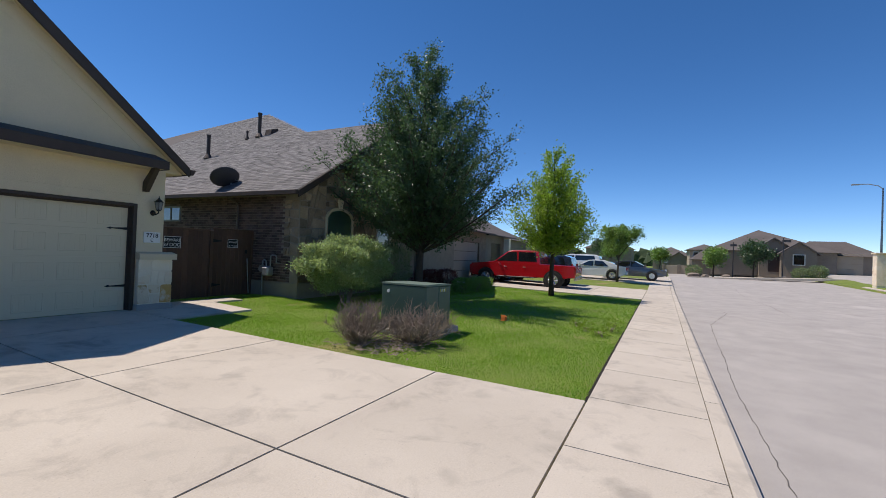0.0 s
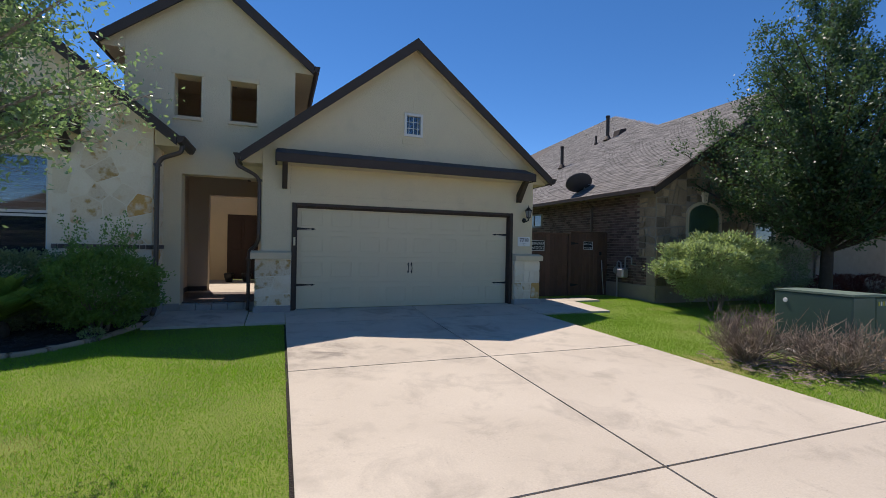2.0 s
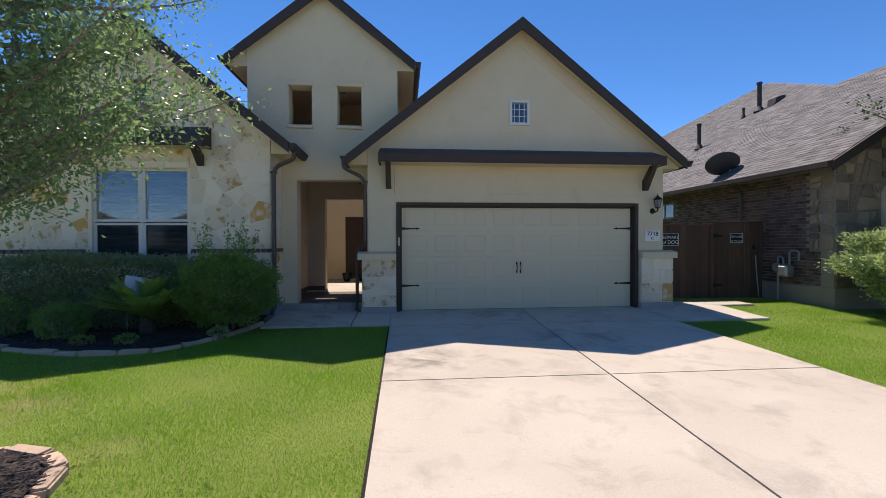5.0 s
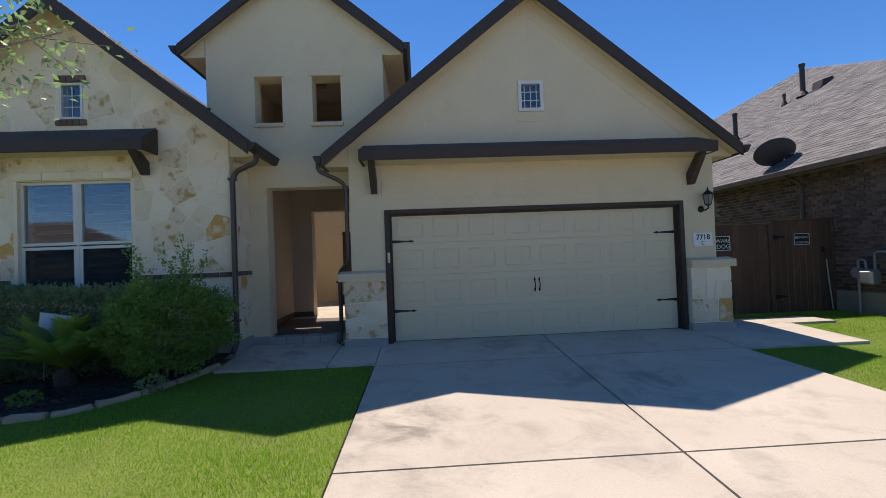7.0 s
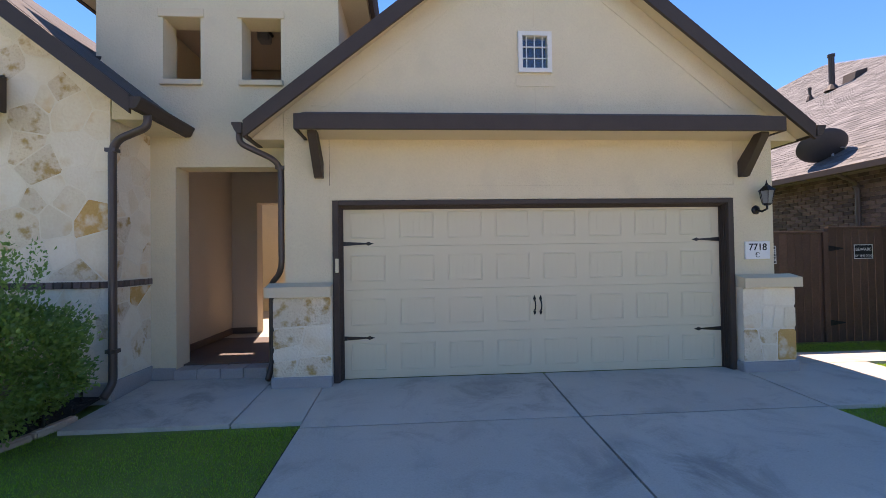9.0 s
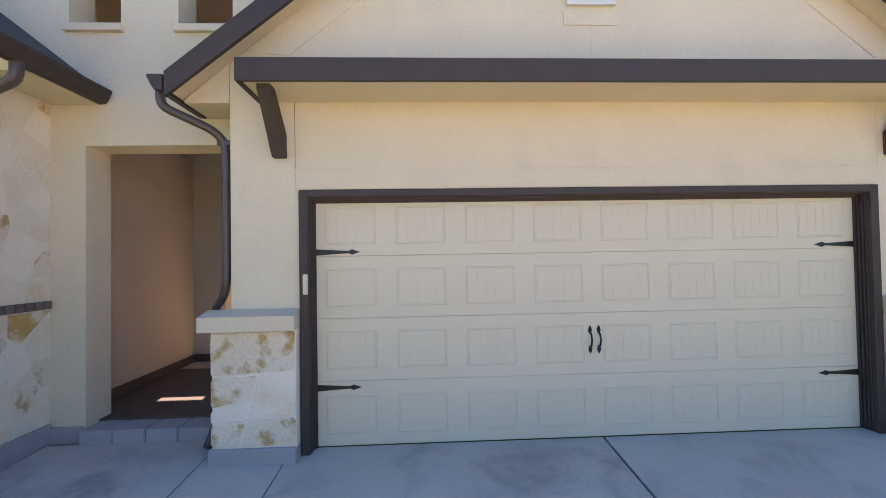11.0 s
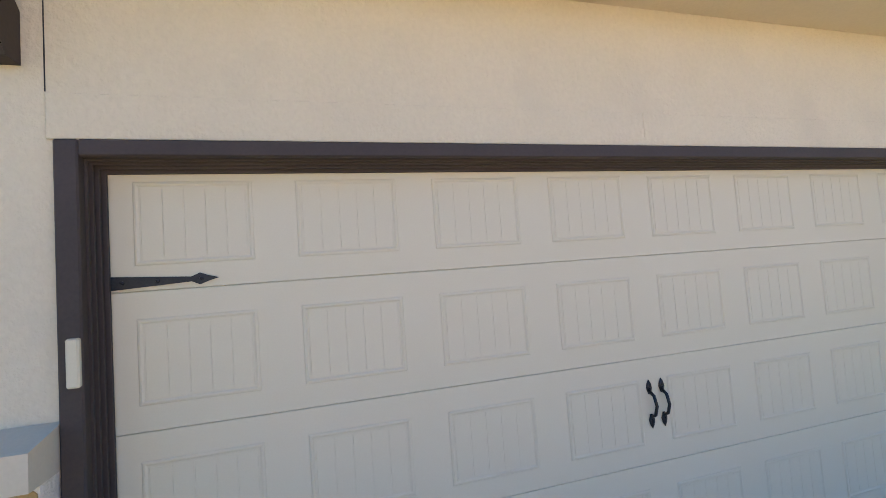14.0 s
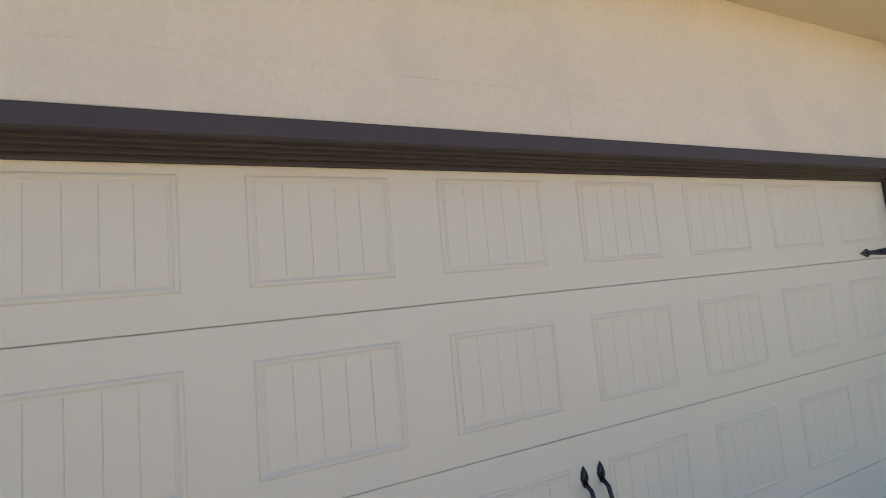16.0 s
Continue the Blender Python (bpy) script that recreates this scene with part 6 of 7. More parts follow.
def dead_shrub(at, r, h, seed, label):
    rr = np.random.default_rng(seed)
    ob = thing("dead_shrub", at, label, "shrub", "dead shrubs by the utility box")
    bm = bmesh.new()
    for k in range(95):
        az, lean_ = rr.uniform(0, 6.28), math.sqrt(rr.uniform(0.02, 1.0))
        p = Vector(at) + Vector((rr.uniform(-0.12, 0.12), rr.uniform(-0.12, 0.12), -0.02))
        e = p + Vector((math.cos(az) * r * lean_, math.sin(az) * r * lean_, h * rr.uniform(0.7, 1.0) * math.sqrt(1.12 - 0.9 * lean_ * lean_)))
        m = p.lerp(e, 0.5) + Vector((math.cos(az), math.sin(az), 0.2)) * 0.07 + Vector(rr.normal(size=3)) * 0.05
        tube(bm, [p, m, e], [0.009, 0.007, 0.003], 4, cap=False)
        for j in range(10):
            s = rr.uniform(0.25, 0.98)
            q = p.lerp(e, s) + Vector((0, 0, 0.06 * (1 - abs(2 * s - 1))))
            w = Vector(rr.normal(size=3)) * 0.095 + Vector((0, 0, 0.06)) + (e - p) * 0.08
            tube(bm, [q, q + w], [0.0045, 0.002], 3, cap=False)
            tube(bm, [q + w * 0.5, q + w * 0.5 + Vector(rr.normal(size=3)) * 0.05 + Vector((0, 0, 0.04))], [0.003, 0.0015], 3, cap=False)
    part("twig_mass", bm, TWIG, ob)


dead_shrub((5.95, -5.15, gz(6, -5.15)), 0.62, 0.66, 51, "bare grey-brown dead shrub beside the utility box")
dead_shrub((6.55, -5.95, gz(6.5, -5.95)), 0.70, 0.62, 52, "bare spreading grey-brown dead shrub before the utility box")


def litter_spot(r):
    x, y = max(5.35 + 0.2 * r.uniform(), 6.3 + r.normal() * 0.5), -5.65 + r.normal() * 0.35
    return x, y, gz(x, y) + 0.012


chips("leaf_litter", 500, litter_spot, "dry brown twigs and dead leaves on the lawn", 9, TWIG)
flag = bmesh.new()
prism(flag, [(10.3, gz(10, -6.2) - 0.02), (10.5, gz(10, -6.2) - 0.02), (10.48, gz(10, -6.2) + 0.08), (10.41, gz(10, -6.2) + 0.05), (10.35, gz(10, -6.2) + 0.12)], "y", -6.32, -6.22)
solo("orange_toy", flag, ORANGE, "small orange plastic piece lying on the lawn", "toy")
shrub("variegated_shrub", (9.8, -1.75, 0.0), (1.28, 0.85, 0.66), (0.085, 0.034), 28000, LEAF_PALE, 61, "large rounded pale green shrub before the stone gable", 2.9, 0.42, ragged=1.5)
shrub("hedge", (12.9, -0.95, 0.0), (1.2, 0.6, 0.80), (0.05, 0.026), 15000, LEAF_HEDGE, 62, "dark green hedge beside the stone gable", 3.0, 0.1, "hedge")
for k, (x, y) in enumerate(((16.2, -2.6), (17.3, -2.7), (18.2, -2.6))):
    shrub("low_hedge", (x, y, gz(x, y)), (0.6, 0.42, 0.26), (0.05, 0.03), 4000, LEAF_BUSH, 63 + k, "low clipped green hedge along the bed", 3.0, 0.02, "hedge", group="low hedge next door")
for k, (x, y) in enumerate(((14.8, -1.4), (16.5, -0.9), (18.2, -0.8))):
    shrub("red_shrub", (x, y, 0.0), (0.55, 0.45, 0.36), (0.05, 0.028), 3000, LEAF_RED, 67 + k, "dark red-leaved shrub by the house", 2.2, 0.05, group="red shrubs next door")
shade_tree("elm_tree", (12.1, -2.8, gz(12.1, -2.8)), 0.14, 1.5, ((2.25, 0.9), (2.9, 2.3), (3.8, 3.1), (5.0, 2.75), (6.4, 1.85), (7.4, 1.05), (8.3, 0.25)), 215, 15, 30, (0.085, 0.042), (BARK_DARK, LEAF_ELM), 7, "broad dark green shade tree with open branches", steep=0.6, bare=0.2, loose=1.0)
tree("crape_myrtle", (16.0, -0.4, 0.02), 2.9, 0.06, 1.2, (2.2, 0.75, 0.7), (0.08, 0.04), (BARK, LEAF_BUSH), 8, limbs=7, twigs=5, per=14, label="small slender ornamental tree by the house")
shade_tree("young_tree", (18.6, -5.6, gz(18.6, -5.6)), 0.10, 1.75, ((2.0, 0.8), (2.6, 1.6), (3.4, 1.85), (4.5, 1.45), (5.6, 0.75), (6.4, 0.15)), 110, 12, 22, (0.11, 0.06), (BARK_DARK, LEAF_LIME), 9, "young tree with bright yellow-green leaves", bare=0.2)
tree("street_tree", (33.2, -7.0, gz(33.2, -7.0)), 4.0, 0.09, 1.5, (2.6, 1.6, 1.2), (0.11, 0.055), (BARK_DARK, LEAF_BUSH), 10, limbs=16, twigs=9, per=24, plume=0.6, hug=0.9, label="small green tree in a raised planter")


for k, (x, y) in enumerate(((9.9, -8.6), (10.4, -8.3), (11.0, -8.0), (11.6, -8.7), (10.7, -8.75))):
    shrub("weed", (x, y, gz(x, y) - 0.02), (0.22, 0.2, 0.08), (0.07, 0.02), 260, LEAF_LIME, 170 + k, "loose tuft of pale weeds in the lawn", 2.0, 0.0, "weed", group="weeds by the sidewalk")


# ---- vehicles ----
def wheel(parent, x, y, z, r, w, rim=CHROME):
    """Axle along x."""
    bm = bmesh.new()
    lathe(bm, [(r * 0.62, -w / 2), (r * 0.93, -w / 2), (r, -w / 2 + 0.03), (r, w / 2 - 0.03), (r * 0.93, w / 2), (r * 0.62, w / 2)], (x, y, z), 24, "x")
    ty = part("wheel", bm, TYRE, parent)
    bm = bmesh.new()
    lathe(bm, [(0.03, -w / 2 - 0.012), (r * 0.14, -w / 2 - 0.012), (r * 0.16, -w / 2 + 0.02), (0.03, -w / 2 + 0.02)], (x, y, z), 12, "x")
    lathe(bm, [(r * 0.55, -w / 2 - 0.004), (r * 0.64, -w / 2 - 0.006), (r * 0.64, w / 2 + 0.004), (r * 0.55, w / 2 + 0.004)], (x, y, z), 24, "x")
    for k in range(6):
        a = 2 * math.pi * k / 6
        c, s = math.cos(a), math.sin(a)
        tube(bm, [(x - w / 2 + 0.004, y + 0.08 * r * c, z + 0.08 * r * s), (x - w / 2 + 0.004, y + 0.58 * r * c, z + 0.58 * r * s)], 0.085 * r + 0.01, 4)
    part("rim", bm, rim, ty)


def vehicle(name, at, heading, paint, side, glass_side, width, length, wheels, r, label, tail, extra=(), size=1.0):
    """A car with its nose along +y before it is turned: a body lofted from its side outline, windows, lights and wheels."""
    ob = thing(name, (0, 0, 0), label, "car" if "truck" not in name else "pickup truck")
    bm = bmesh.new()
    rows = []
    W = width / 2
    for x, shrink in ((-W, 0.045), (-W + 0.06, 0.0), (W - 0.06, 0.0), (W, 0.045)):
        cy, cz_ = length / 2, 0.75
        rows.append([bm.verts.new((x * (1 - 0.12 * max(0, (z - 1.0)) / 0.7), y + (cy - y) * shrink * 0.4, z + (cz_ - z) * shrink)) for y, z in side])
    n = len(side)
    for a, b in zip(rows, rows[1:]):
        for k in range(n):
            bm.faces.new((a[k], a[(k + 1) % n], b[(k + 1) % n], b[k]))
    for row in (rows[0], rows[-1]):
        cheek = bm.faces.new(row)
        cheek.normal_update()
        bmesh.ops.triangulate(bm, faces=[cheek], ngon_method="EAR_CLIP")
    body = part("body", bm, paint, ob)
    for sgn in (-1, 1):
        for pts in glass_side:
            bm = bmesh.new()
            quad = [(sgn * (W * (1 - 0.12 * max(0, z - 1.0) / 0.7) + 0.006 - 0.0), y, z) for y, z in pts]
            outer_ = [bm.verts.new(q) for q in quad]
            inner_ = [bm.verts.new((q[0] - sgn * 0.03, q[1], q[2])) for q in quad]
            bm.faces.new(outer_)
            for k in range(len(quad)):
                bm.faces.new((outer_[k], inner_[k], inner_[(k + 1) % len(quad)], outer_[(k + 1) % len(quad)]))
            part("side_window", bm, CAR_GLASS, ob)
        for y, z in ((length * 0.44, 0.98), (length * 0.62, 0.98)):
            bm = bmesh.new()
            box(bm, sgn * W - 0.012, sgn * W + 0.012, y, y + 0.16, z - 0.02, z + 0.02, 0.006)
            part("door_handle", bm, CHROME if "truck" in name else paint, ob)
        bm = bmesh.new()
        box(bm, min(sgn * (W - 0.02), sgn * (W + 0.17)), max(sgn * (W - 0.02), sgn * (W + 0.17)), length * 0.68, length * 0.68 + 0.09, 1.02, 1.19, 0.03)
        part("wing_mirror", bm, paint, ob)
        bm = bmesh.new()
        box(bm, sgn * W * 0.86 - 0.09, sgn * W * 0.86 + 0.09, -0.015, 0.05, tail[0], tail[1], 0.01)
        part("tail_light", bm, TAIL, ob)
        bm = bmesh.new()
        box(bm, sgn * W * 0.78 - 0.16, sgn * W * 0.78 + 0.16, length - 0.10, length + 0.005, 0.72, 0.86, 0.02)
        part("headlight", bm, CHROME, ob)
        for wy in wheels:
            bm = bmesh.new()
            lathe(bm, [(r * 1.22, -0.02), (r * 1.22, 0.03)], (sgn * (W - 0.02), wy, r), 24, "x")
            part("wheel_arch", bm, BLACK, ob)
            wheel(ob, sgn * (W - 0.08), wy, r, r, 0.24)
    for z0, z1, y, mat in ((0.42, 0.62, -0.06, CHROME if "truck" in name else paint), (0.35, 0.60, length - 0.06, CHROME if "truck" in name else paint)):
        bm = bmesh.new()
        box(bm, -W * 0.95, W * 0.95, y, y + 0.12, z0, z1, 0.03)
        part("bumper", bm, mat, ob)
    for fn in extra:
        fn(ob, W)
    ob.matrix_basis = pose(*at, 0, 0, heading) @ Matrix.Scale(size, 4)
    return ob


def truck_bed(ob, W):
    bm = bmesh.new()
    box(bm, -W + 0.12, W - 0.12, 0.08, 1.62, 1.02, 1.13)
    part("bed_liner", bm, BLACK, ob)
    bm = bmesh.new()
    box(bm, -W - 0.02, W + 0.02, 2.0, 4.0, 0.44, 0.50, 0.02)
    part("side_step", bm, BLACK, ob)
    bm = bmesh.new()
    box(bm, -W * 0.9, W * 0.9, -0.012, 0.02, 0.68, 1.02, 0.02)
    part("tailgate", bm, RED_PAINT, ob)


def screens(y0, z0, y1, z1, y2, z2, y3, z3):
    def fn(ob, W):
        for a, b, nm in (((y0, z0), (y1, z1), "rear_window"), ((y2, z2), (y3, z3), "windscreen")):
            s = 1 if nm == "windscreen" else -1
            bm = bmesh.new()
            off = Vector((0, 0, 0.008)) + Vector((0, 0.008 * s, 0))
            wa, wb = W * 0.86, W * 0.80
            q = [Vector((-wa, *a)) + off, Vector((wa, *a)) + off, Vector((wb, *b)) + off, Vector((-wb, *b)) + off]
            hi_ = [bm.verts.new(p) for p in q]
            lo_ = [bm.verts.new(p - Vector((0, 0, 0.02))) for p in q]
            bm.faces.new(hi_)
            bm.faces.new(lo_[::-1])
            for k in range(4):
                bm.faces.new((hi_[k], lo_[k], lo_[(k + 1) % 4], hi_[(k + 1) % 4]))
            part(nm, bm, CAR_GLASS, ob)
    return fn


truck_side = [(0.0, 0.55), (0.5, 0.5), (5.2, 0.45), (5.55, 0.55), (5.58, 0.95), (5.45, 1.10), (4.35, 1.20), (4.15, 1.25), (3.45, 1.78), (3.2, 1.84), (2.1, 1.84), (1.82, 1.78), (1.72, 1.16), (0.02, 1.14)]
truck_glass = [[(2.92, 1.27), (4.05, 1.27), (3.42, 1.72), (2.98, 1.74)], [(1.90, 1.27), (2.86, 1.27), (2.86, 1.74), (2.0, 1.74)]]
vehicle("pickup_truck", (24.0, -5.8, gz(24, -6)), 0, RED_PAINT, truck_side, truck_glass, 1.9, 5.58, (1.05, 4.6), 0.40, "bright red crew-cab pickup truck parked on the driveway", (0.75, 1.05), (truck_bed, screens(1.74, 1.22, 1.86, 1.72, 4.12, 1.28, 3.48, 1.76)), 1.06)
sedan_side = [(0.0, 0.45), (0.4, 0.28), (4.3, 0.26), (4.75, 0.38), (4.8, 0.62), (4.6, 0.80), (3.5, 0.95), (2.6, 1.40), (2.2, 1.45), (1.5, 1.42), (0.55, 1.05), (0.05, 0.98)]
sedan_glass = [[(2.30, 0.98), (3.25, 0.98), (2.62, 1.33), (2.30, 1.37)], [(1.25, 1.0), (2.22, 0.98), (2.22, 1.38), (1.65, 1.35)]]
vehicle("sedan", (37.7, -5.3, gz(37.7, -7)), 180, GREY_PAINT, sedan_side, sedan_glass, 1.82, 4.8, (0.95, 3.8), 0.33, "dark grey sedan parked nose to the street", (0.70, 0.90), (screens(0.62, 1.08, 1.48, 1.41, 3.42, 0.98, 2.64, 1.38),))
vehicle("sports_coupe", (34.9, -7.5, gz(34.9, -5)), 0, WHITE_PAINT, sedan_side, sedan_glass, 1.9, 4.8, (0.95, 3.8), 0.36, "white two-door coupe parked on a concrete driveway", (0.72, 0.92), (screens(0.62, 1.08, 1.48, 1.41, 3.42, 0.98, 2.64, 1.38),))
suv_side = [(0.0, 0.5), (0.4, 0.35), (4.3, 0.33), (4.75, 0.45), (4.8, 0.85), (4.6, 1.0), (3.7, 1.12), (3.0, 1.66), (2.6, 1.74), (0.5, 1.72), (0.12, 1.6), (0.0, 1.0)]
suv_glass = [[(2.3, 1.18), (3.55, 1.18), (2.95, 1.58), (2.3, 1.62)], [(0.4, 1.2), (2.2, 1.18), (2.2, 1.62), (0.55, 1.6)]]
vehicle("suv", (26.75, -5.15, gz(26.75, -3.5)), 0, BLUE_PAINT, suv_side, suv_glass, 1.9, 4.8, (0.95, 3.8), 0.37, "dark blue sport utility vehicle parked beside the truck", (0.95, 1.25), (screens(0.06, 1.2, 0.2, 1.6, 3.62, 1.16, 3.04, 1.62),))
vehicle("minivan", (42.0, -4.85, gz(42, -4)), 0, WHITE_PAINT, suv_side, suv_glass, 1.95, 4.8, (0.95, 3.8), 0.37, "white minivan parked further back", (0.95, 1.25), (screens(0.06, 1.2, 0.2, 1.6, 3.62, 1.16, 3.04, 1.62),))


# ---- far side of the street and distance ----
def far_house(at, w, d, h, roof_h, label, wings=(), wall=FAR_STONE, garage=None, windows=(), group="far houses", blocks=(), recess=None):
    """A hipped house seen from far off: walls, roof, gabled wings, windows and garage door on the side that faces -x."""
    x, y, z = at
    ob = thing("house", at, label, "house", group)
    bm = bmesh.new()
    box(bm, x, x + d, y, y + w, z - 0.6, z + h)
    part("wall", bm, wall, ob)
    bm = bmesh.new()
    e = 0.45
    a = [bm.verts.new(p) for p in ((x - e, y - e, z + h), (x + d + e, y - e, z + h), (x + d + e, y + w + e, z + h), (x - e, y + w + e, z + h))]
    k = min(w, d) / 2
    b = [bm.verts.new((x + d / 2, y + k, z + h + roof_h)), bm.verts.new((x + d / 2, y + w - k, z + h + roof_h))]
    for f in ((a[0], a[1], b[0]), (a[1], a[2], b[1], b[0]), (a[2], a[3], b[1]), (a[3], a[0], b[0], b[1]), (a[3], a[2], a[1], a[0])):
        bm.faces.new(f)
    part("roof", bm, FAR_ROOF, ob)
    for by, bw, bd, bh, br, back in blocks:
        bm = bmesh.new()
        box(bm, x + back, x + back + bd, by, by + bw, z - 0.8, z + bh)
        part("wall", bm, wall, ob)
        bm = bmesh.new()
        a = [bm.verts.new(p) for p in ((x + back - e, by - e, z + bh), (x + back + bd, by - e, z + bh), (x + back + bd, by + bw + e, z + bh), (x + back - e, by + bw + e, z + bh))]
        mid_x, run_ = x + back + min(bd, bw) * 0.5, bw * 0.3
        b = [bm.verts.new((mid_x, by + run_, z + bh + br)), bm.verts.new((mid_x, by + bw - run_ * 0.6, z + bh + br))]
        for f in ((a[0], a[1], b[0]), (a[1], a[2], b[1], b[0]), (a[2], a[3], b[1]), (a[3], a[0], b[0], b[1]), (a[3], a[2], a[1], a[0])):
            bm.faces.new(f)
        part("roof", bm, FAR_ROOF, ob)
    if recess:
        ry, rw_, rh, out = recess
        # thin dark sheet on the wall paints the shade of an entry recess
        bm = bmesh.new()
        box(bm, x - out - 0.03, x - out - 0.004, y + ry, y + ry + rw_, z, z + rh)
        part("entry_recess_shade", bm, DOOR_WOOD, ob)
    for wy, ww, wh, out in wings:
        bm = bmesh.new()
        prism(bm, [(y + wy, z - 0.6), (y + wy + ww, z - 0.6), (y + wy + ww, z + wh), (y + wy + ww / 2, z + wh + ww * 0.36), (y + wy, z + wh)], "x", x - out, x)
        part("wing", bm, wall, ob)
        bm = bmesh.new()
        for s in (-1, 1):
            c = y + wy + ww / 2
            prism(bm, [(c, z + wh + ww * 0.36 + 0.14), (c, z + wh + ww * 0.36), (c + s * (ww / 2 + 0.3), z + wh - 0.22), (c + s * (ww / 2 + 0.3), z + wh - 0.08)], "x", x - out - 0.3, x + d / 2)
        part("roof", bm, FAR_ROOF, ob)
    for wy, z0, ww, wh, out in windows:
        win_ = bmesh.new()
        pierced(win_, [(y + wy, z + z0), (y + wy + ww, z + z0), (y + wy + ww, z + z0 + wh), (y + wy, z + z0 + wh)], [(y + wy + 0.08, y + wy + ww - 0.08, z + z0 + 0.08, z + z0 + wh - 0.08)], "x", x - out - 0.08, x - out - 0.002)
        p = part("window", win_, WHITE_FRAME, ob)
        bm = bmesh.new()
        box(bm, x - out - 0.04, x - out - 0.02, y + wy + 0.08, y + wy + ww - 0.08, z + z0 + 0.08, z + z0 + wh - 0.08)
        part("pane", bm, CAR_GLASS, p)
    if garage:
        gy, gw, out = garage
        bm = bmesh.new()
        for k in range(4):
            box(bm, x - out - 0.06, x - out - 0.003, y + gy, y + gy + gw, z + 0.02 + 0.56 * k, z + 0.57 + 0.56 * k, 0.01)
        part("garage_door", bm, FAR_TAN, ob)
    return ob


ZF = gz(62, -30)
far_house((61, -26.6, ZF), 11.6, 16, 2.3, 2.95, "single-storey stone house with a brown hipped roof and gables", ((2.0, 3.1, 2.15, 1.2), (4.3, 2.7, 2.75, 0.5)), windows=((3.0, 0.8, 1.1, 1.2, 1.2),), blocks=((-30.2, 6.3, 10.0, 2.0, 1.7, 0.6), (-17.6, 4.2, 7.0, 1.1, 1.1, 0.5)), garage=(-2.3, 4.6, -0.6), recess=(5.15, 1.0, 2.3, 0.5))
far_house((75, -17.6, gz(75, -15) - 0.2), 4.2, 8, 3.6, 1.0, "two-storey tan house with dark windows far along the street", ((0.4, 2.2, 3.3, 0.6),), FAR_TAN, windows=((1.1, 2.2, 0.8, 1.2, 0.6), (3.0, 2.2, 0.8, 1.2, 0.0)))
far_house((78, -24.5, gz(78, -20) - 0.2), 8, 9, 3.0, 2.4, "brown house with a steep hipped roof behind its neighbour", (), FAR_STONE, windows=((5.5, 1.8, 1.0, 1.2, 0.0),))
far_house((90, -14.2, gz(90, -12) - 0.2), 6.0, 8, 2.9, 1.7, "brown house with a grey hipped roof far off", ((0.6, 2.4, 2.6, 0.6),), FAR_STONE, windows=((3.6, 1.6, 1.0, 1.2, 0.0),))
far_house((98, -4.0, gz(90, -4)), 9, 9, 3.8, 2.2, "dark-roofed house far off behind trees", (), FAR_STONE, windows=((2.0, 2.2, 1.0, 1.2, 0.0),))
far_house((40, 4.5, gz(40, 2)), 10, 10, 2.9, 2.6, "grey stone house with a shingle roof beyond the driveways", ((1.0, 4.0, 2.6, 1.2),), FAR_STONE, windows=((2.0, 0.9, 1.2, 1.4, 1.2),))
third = thing("house", (29, 1.0, 0.0), "pale stone house with a grey shingle roof and a recessed porch", "house", "far houses")
bm = bmesh.new()
pierced(bm, [(28.2, 0.0), (33.5, 0.0), (33.5, 3.0), (28.2, 3.0)], [(29.4, 31.4, -0.01, 2.4)], "y", 1.2, 1.5)
box(bm, 28.2, 28.5, 1.5, 9, 0, 3.0)
part("wall", bm, FAR_STONE, third)
# back wall coloured near black for the shade inside the porch
bm = bmesh.new()
box(bm, 28.5, 33.5, 3.2, 3.4, 0.0, 3.0)
part("porch_wall", bm, DEEP_SHADE, third)
bm = bmesh.new()
roof_face(bm, [(27.6, 0.7, 2.95), (34.2, 0.7, 2.95), (34.2, 6.0, 5.6), (27.6, 6.0, 5.6)])
roof_face(bm, [(27.6, 0.7, 2.95), (27.6, 6.0, 5.6), (27.6, 11.0, 2.95)])
part("roof", bm, FAR_ROOF, third)
bm = bmesh.new()
box(bm, 31.6, 32.0, 0.6, 1.0, 0.0, 2.8)
part("column", bm, LIME_WHITE, third)

# walls, pillar and lamp at the junction
back_fence = thing("boundary_wall", (66, -12.5, gz(66, -12)), "tan rendered boundary wall along the side street", "wall")
bm = bmesh.new()
box(bm, 66, 66.3, -15.2, -9.9, gz(66, -11) - 0.4, gz(66, -11) + 1.15, 0.02)
part("panel", bm, FAR_TAN, back_fence)
for k in range(4):
    bm = bmesh.new()
    box(bm, 65.85, 66.4, -15.4 + 1.75 * k, -15.05 + 1.75 * k, gz(66, -11) - 0.4, gz(66, -11) + 1.25, 0.03)
    part("post", bm, FAR_STONE, back_fence)
pil = thing("stone_pillar", (43.3, -23.9, gz(43.3, -23.9)), "square limestone pillar at the end of a timber fence", "pillar")
pz = gz(43.3, -24.0) + 0.1
bm = bmesh.new()
box(bm, 43.0, 43.7, -24.6, -23.9, pz - 0.5, pz + 2.35)
part("core", bm, MORTAR, pil)
rng = random.Random(14)
stones(pil, [(-24.6, pz), (-23.9, pz), (-23.9, pz + 2.34), (-24.6, pz + 2.34)], [], "x", 43.0, -1, 0.3, [(LIME_WHITE, 2), (LIME, 3)], rng)
stones(pil, [(43.0, pz), (43.7, pz), (43.7, pz + 2.34), (43.0, pz + 2.34)], [], "y", -23.9, 1, 0.3, [(LIME_WHITE, 2), (LIME, 3)], rng)
bm = bmesh.new()
box(bm, 42.9, 43.8, -24.7, -23.8, pz + 2.35, pz + 2.47, 0.02)
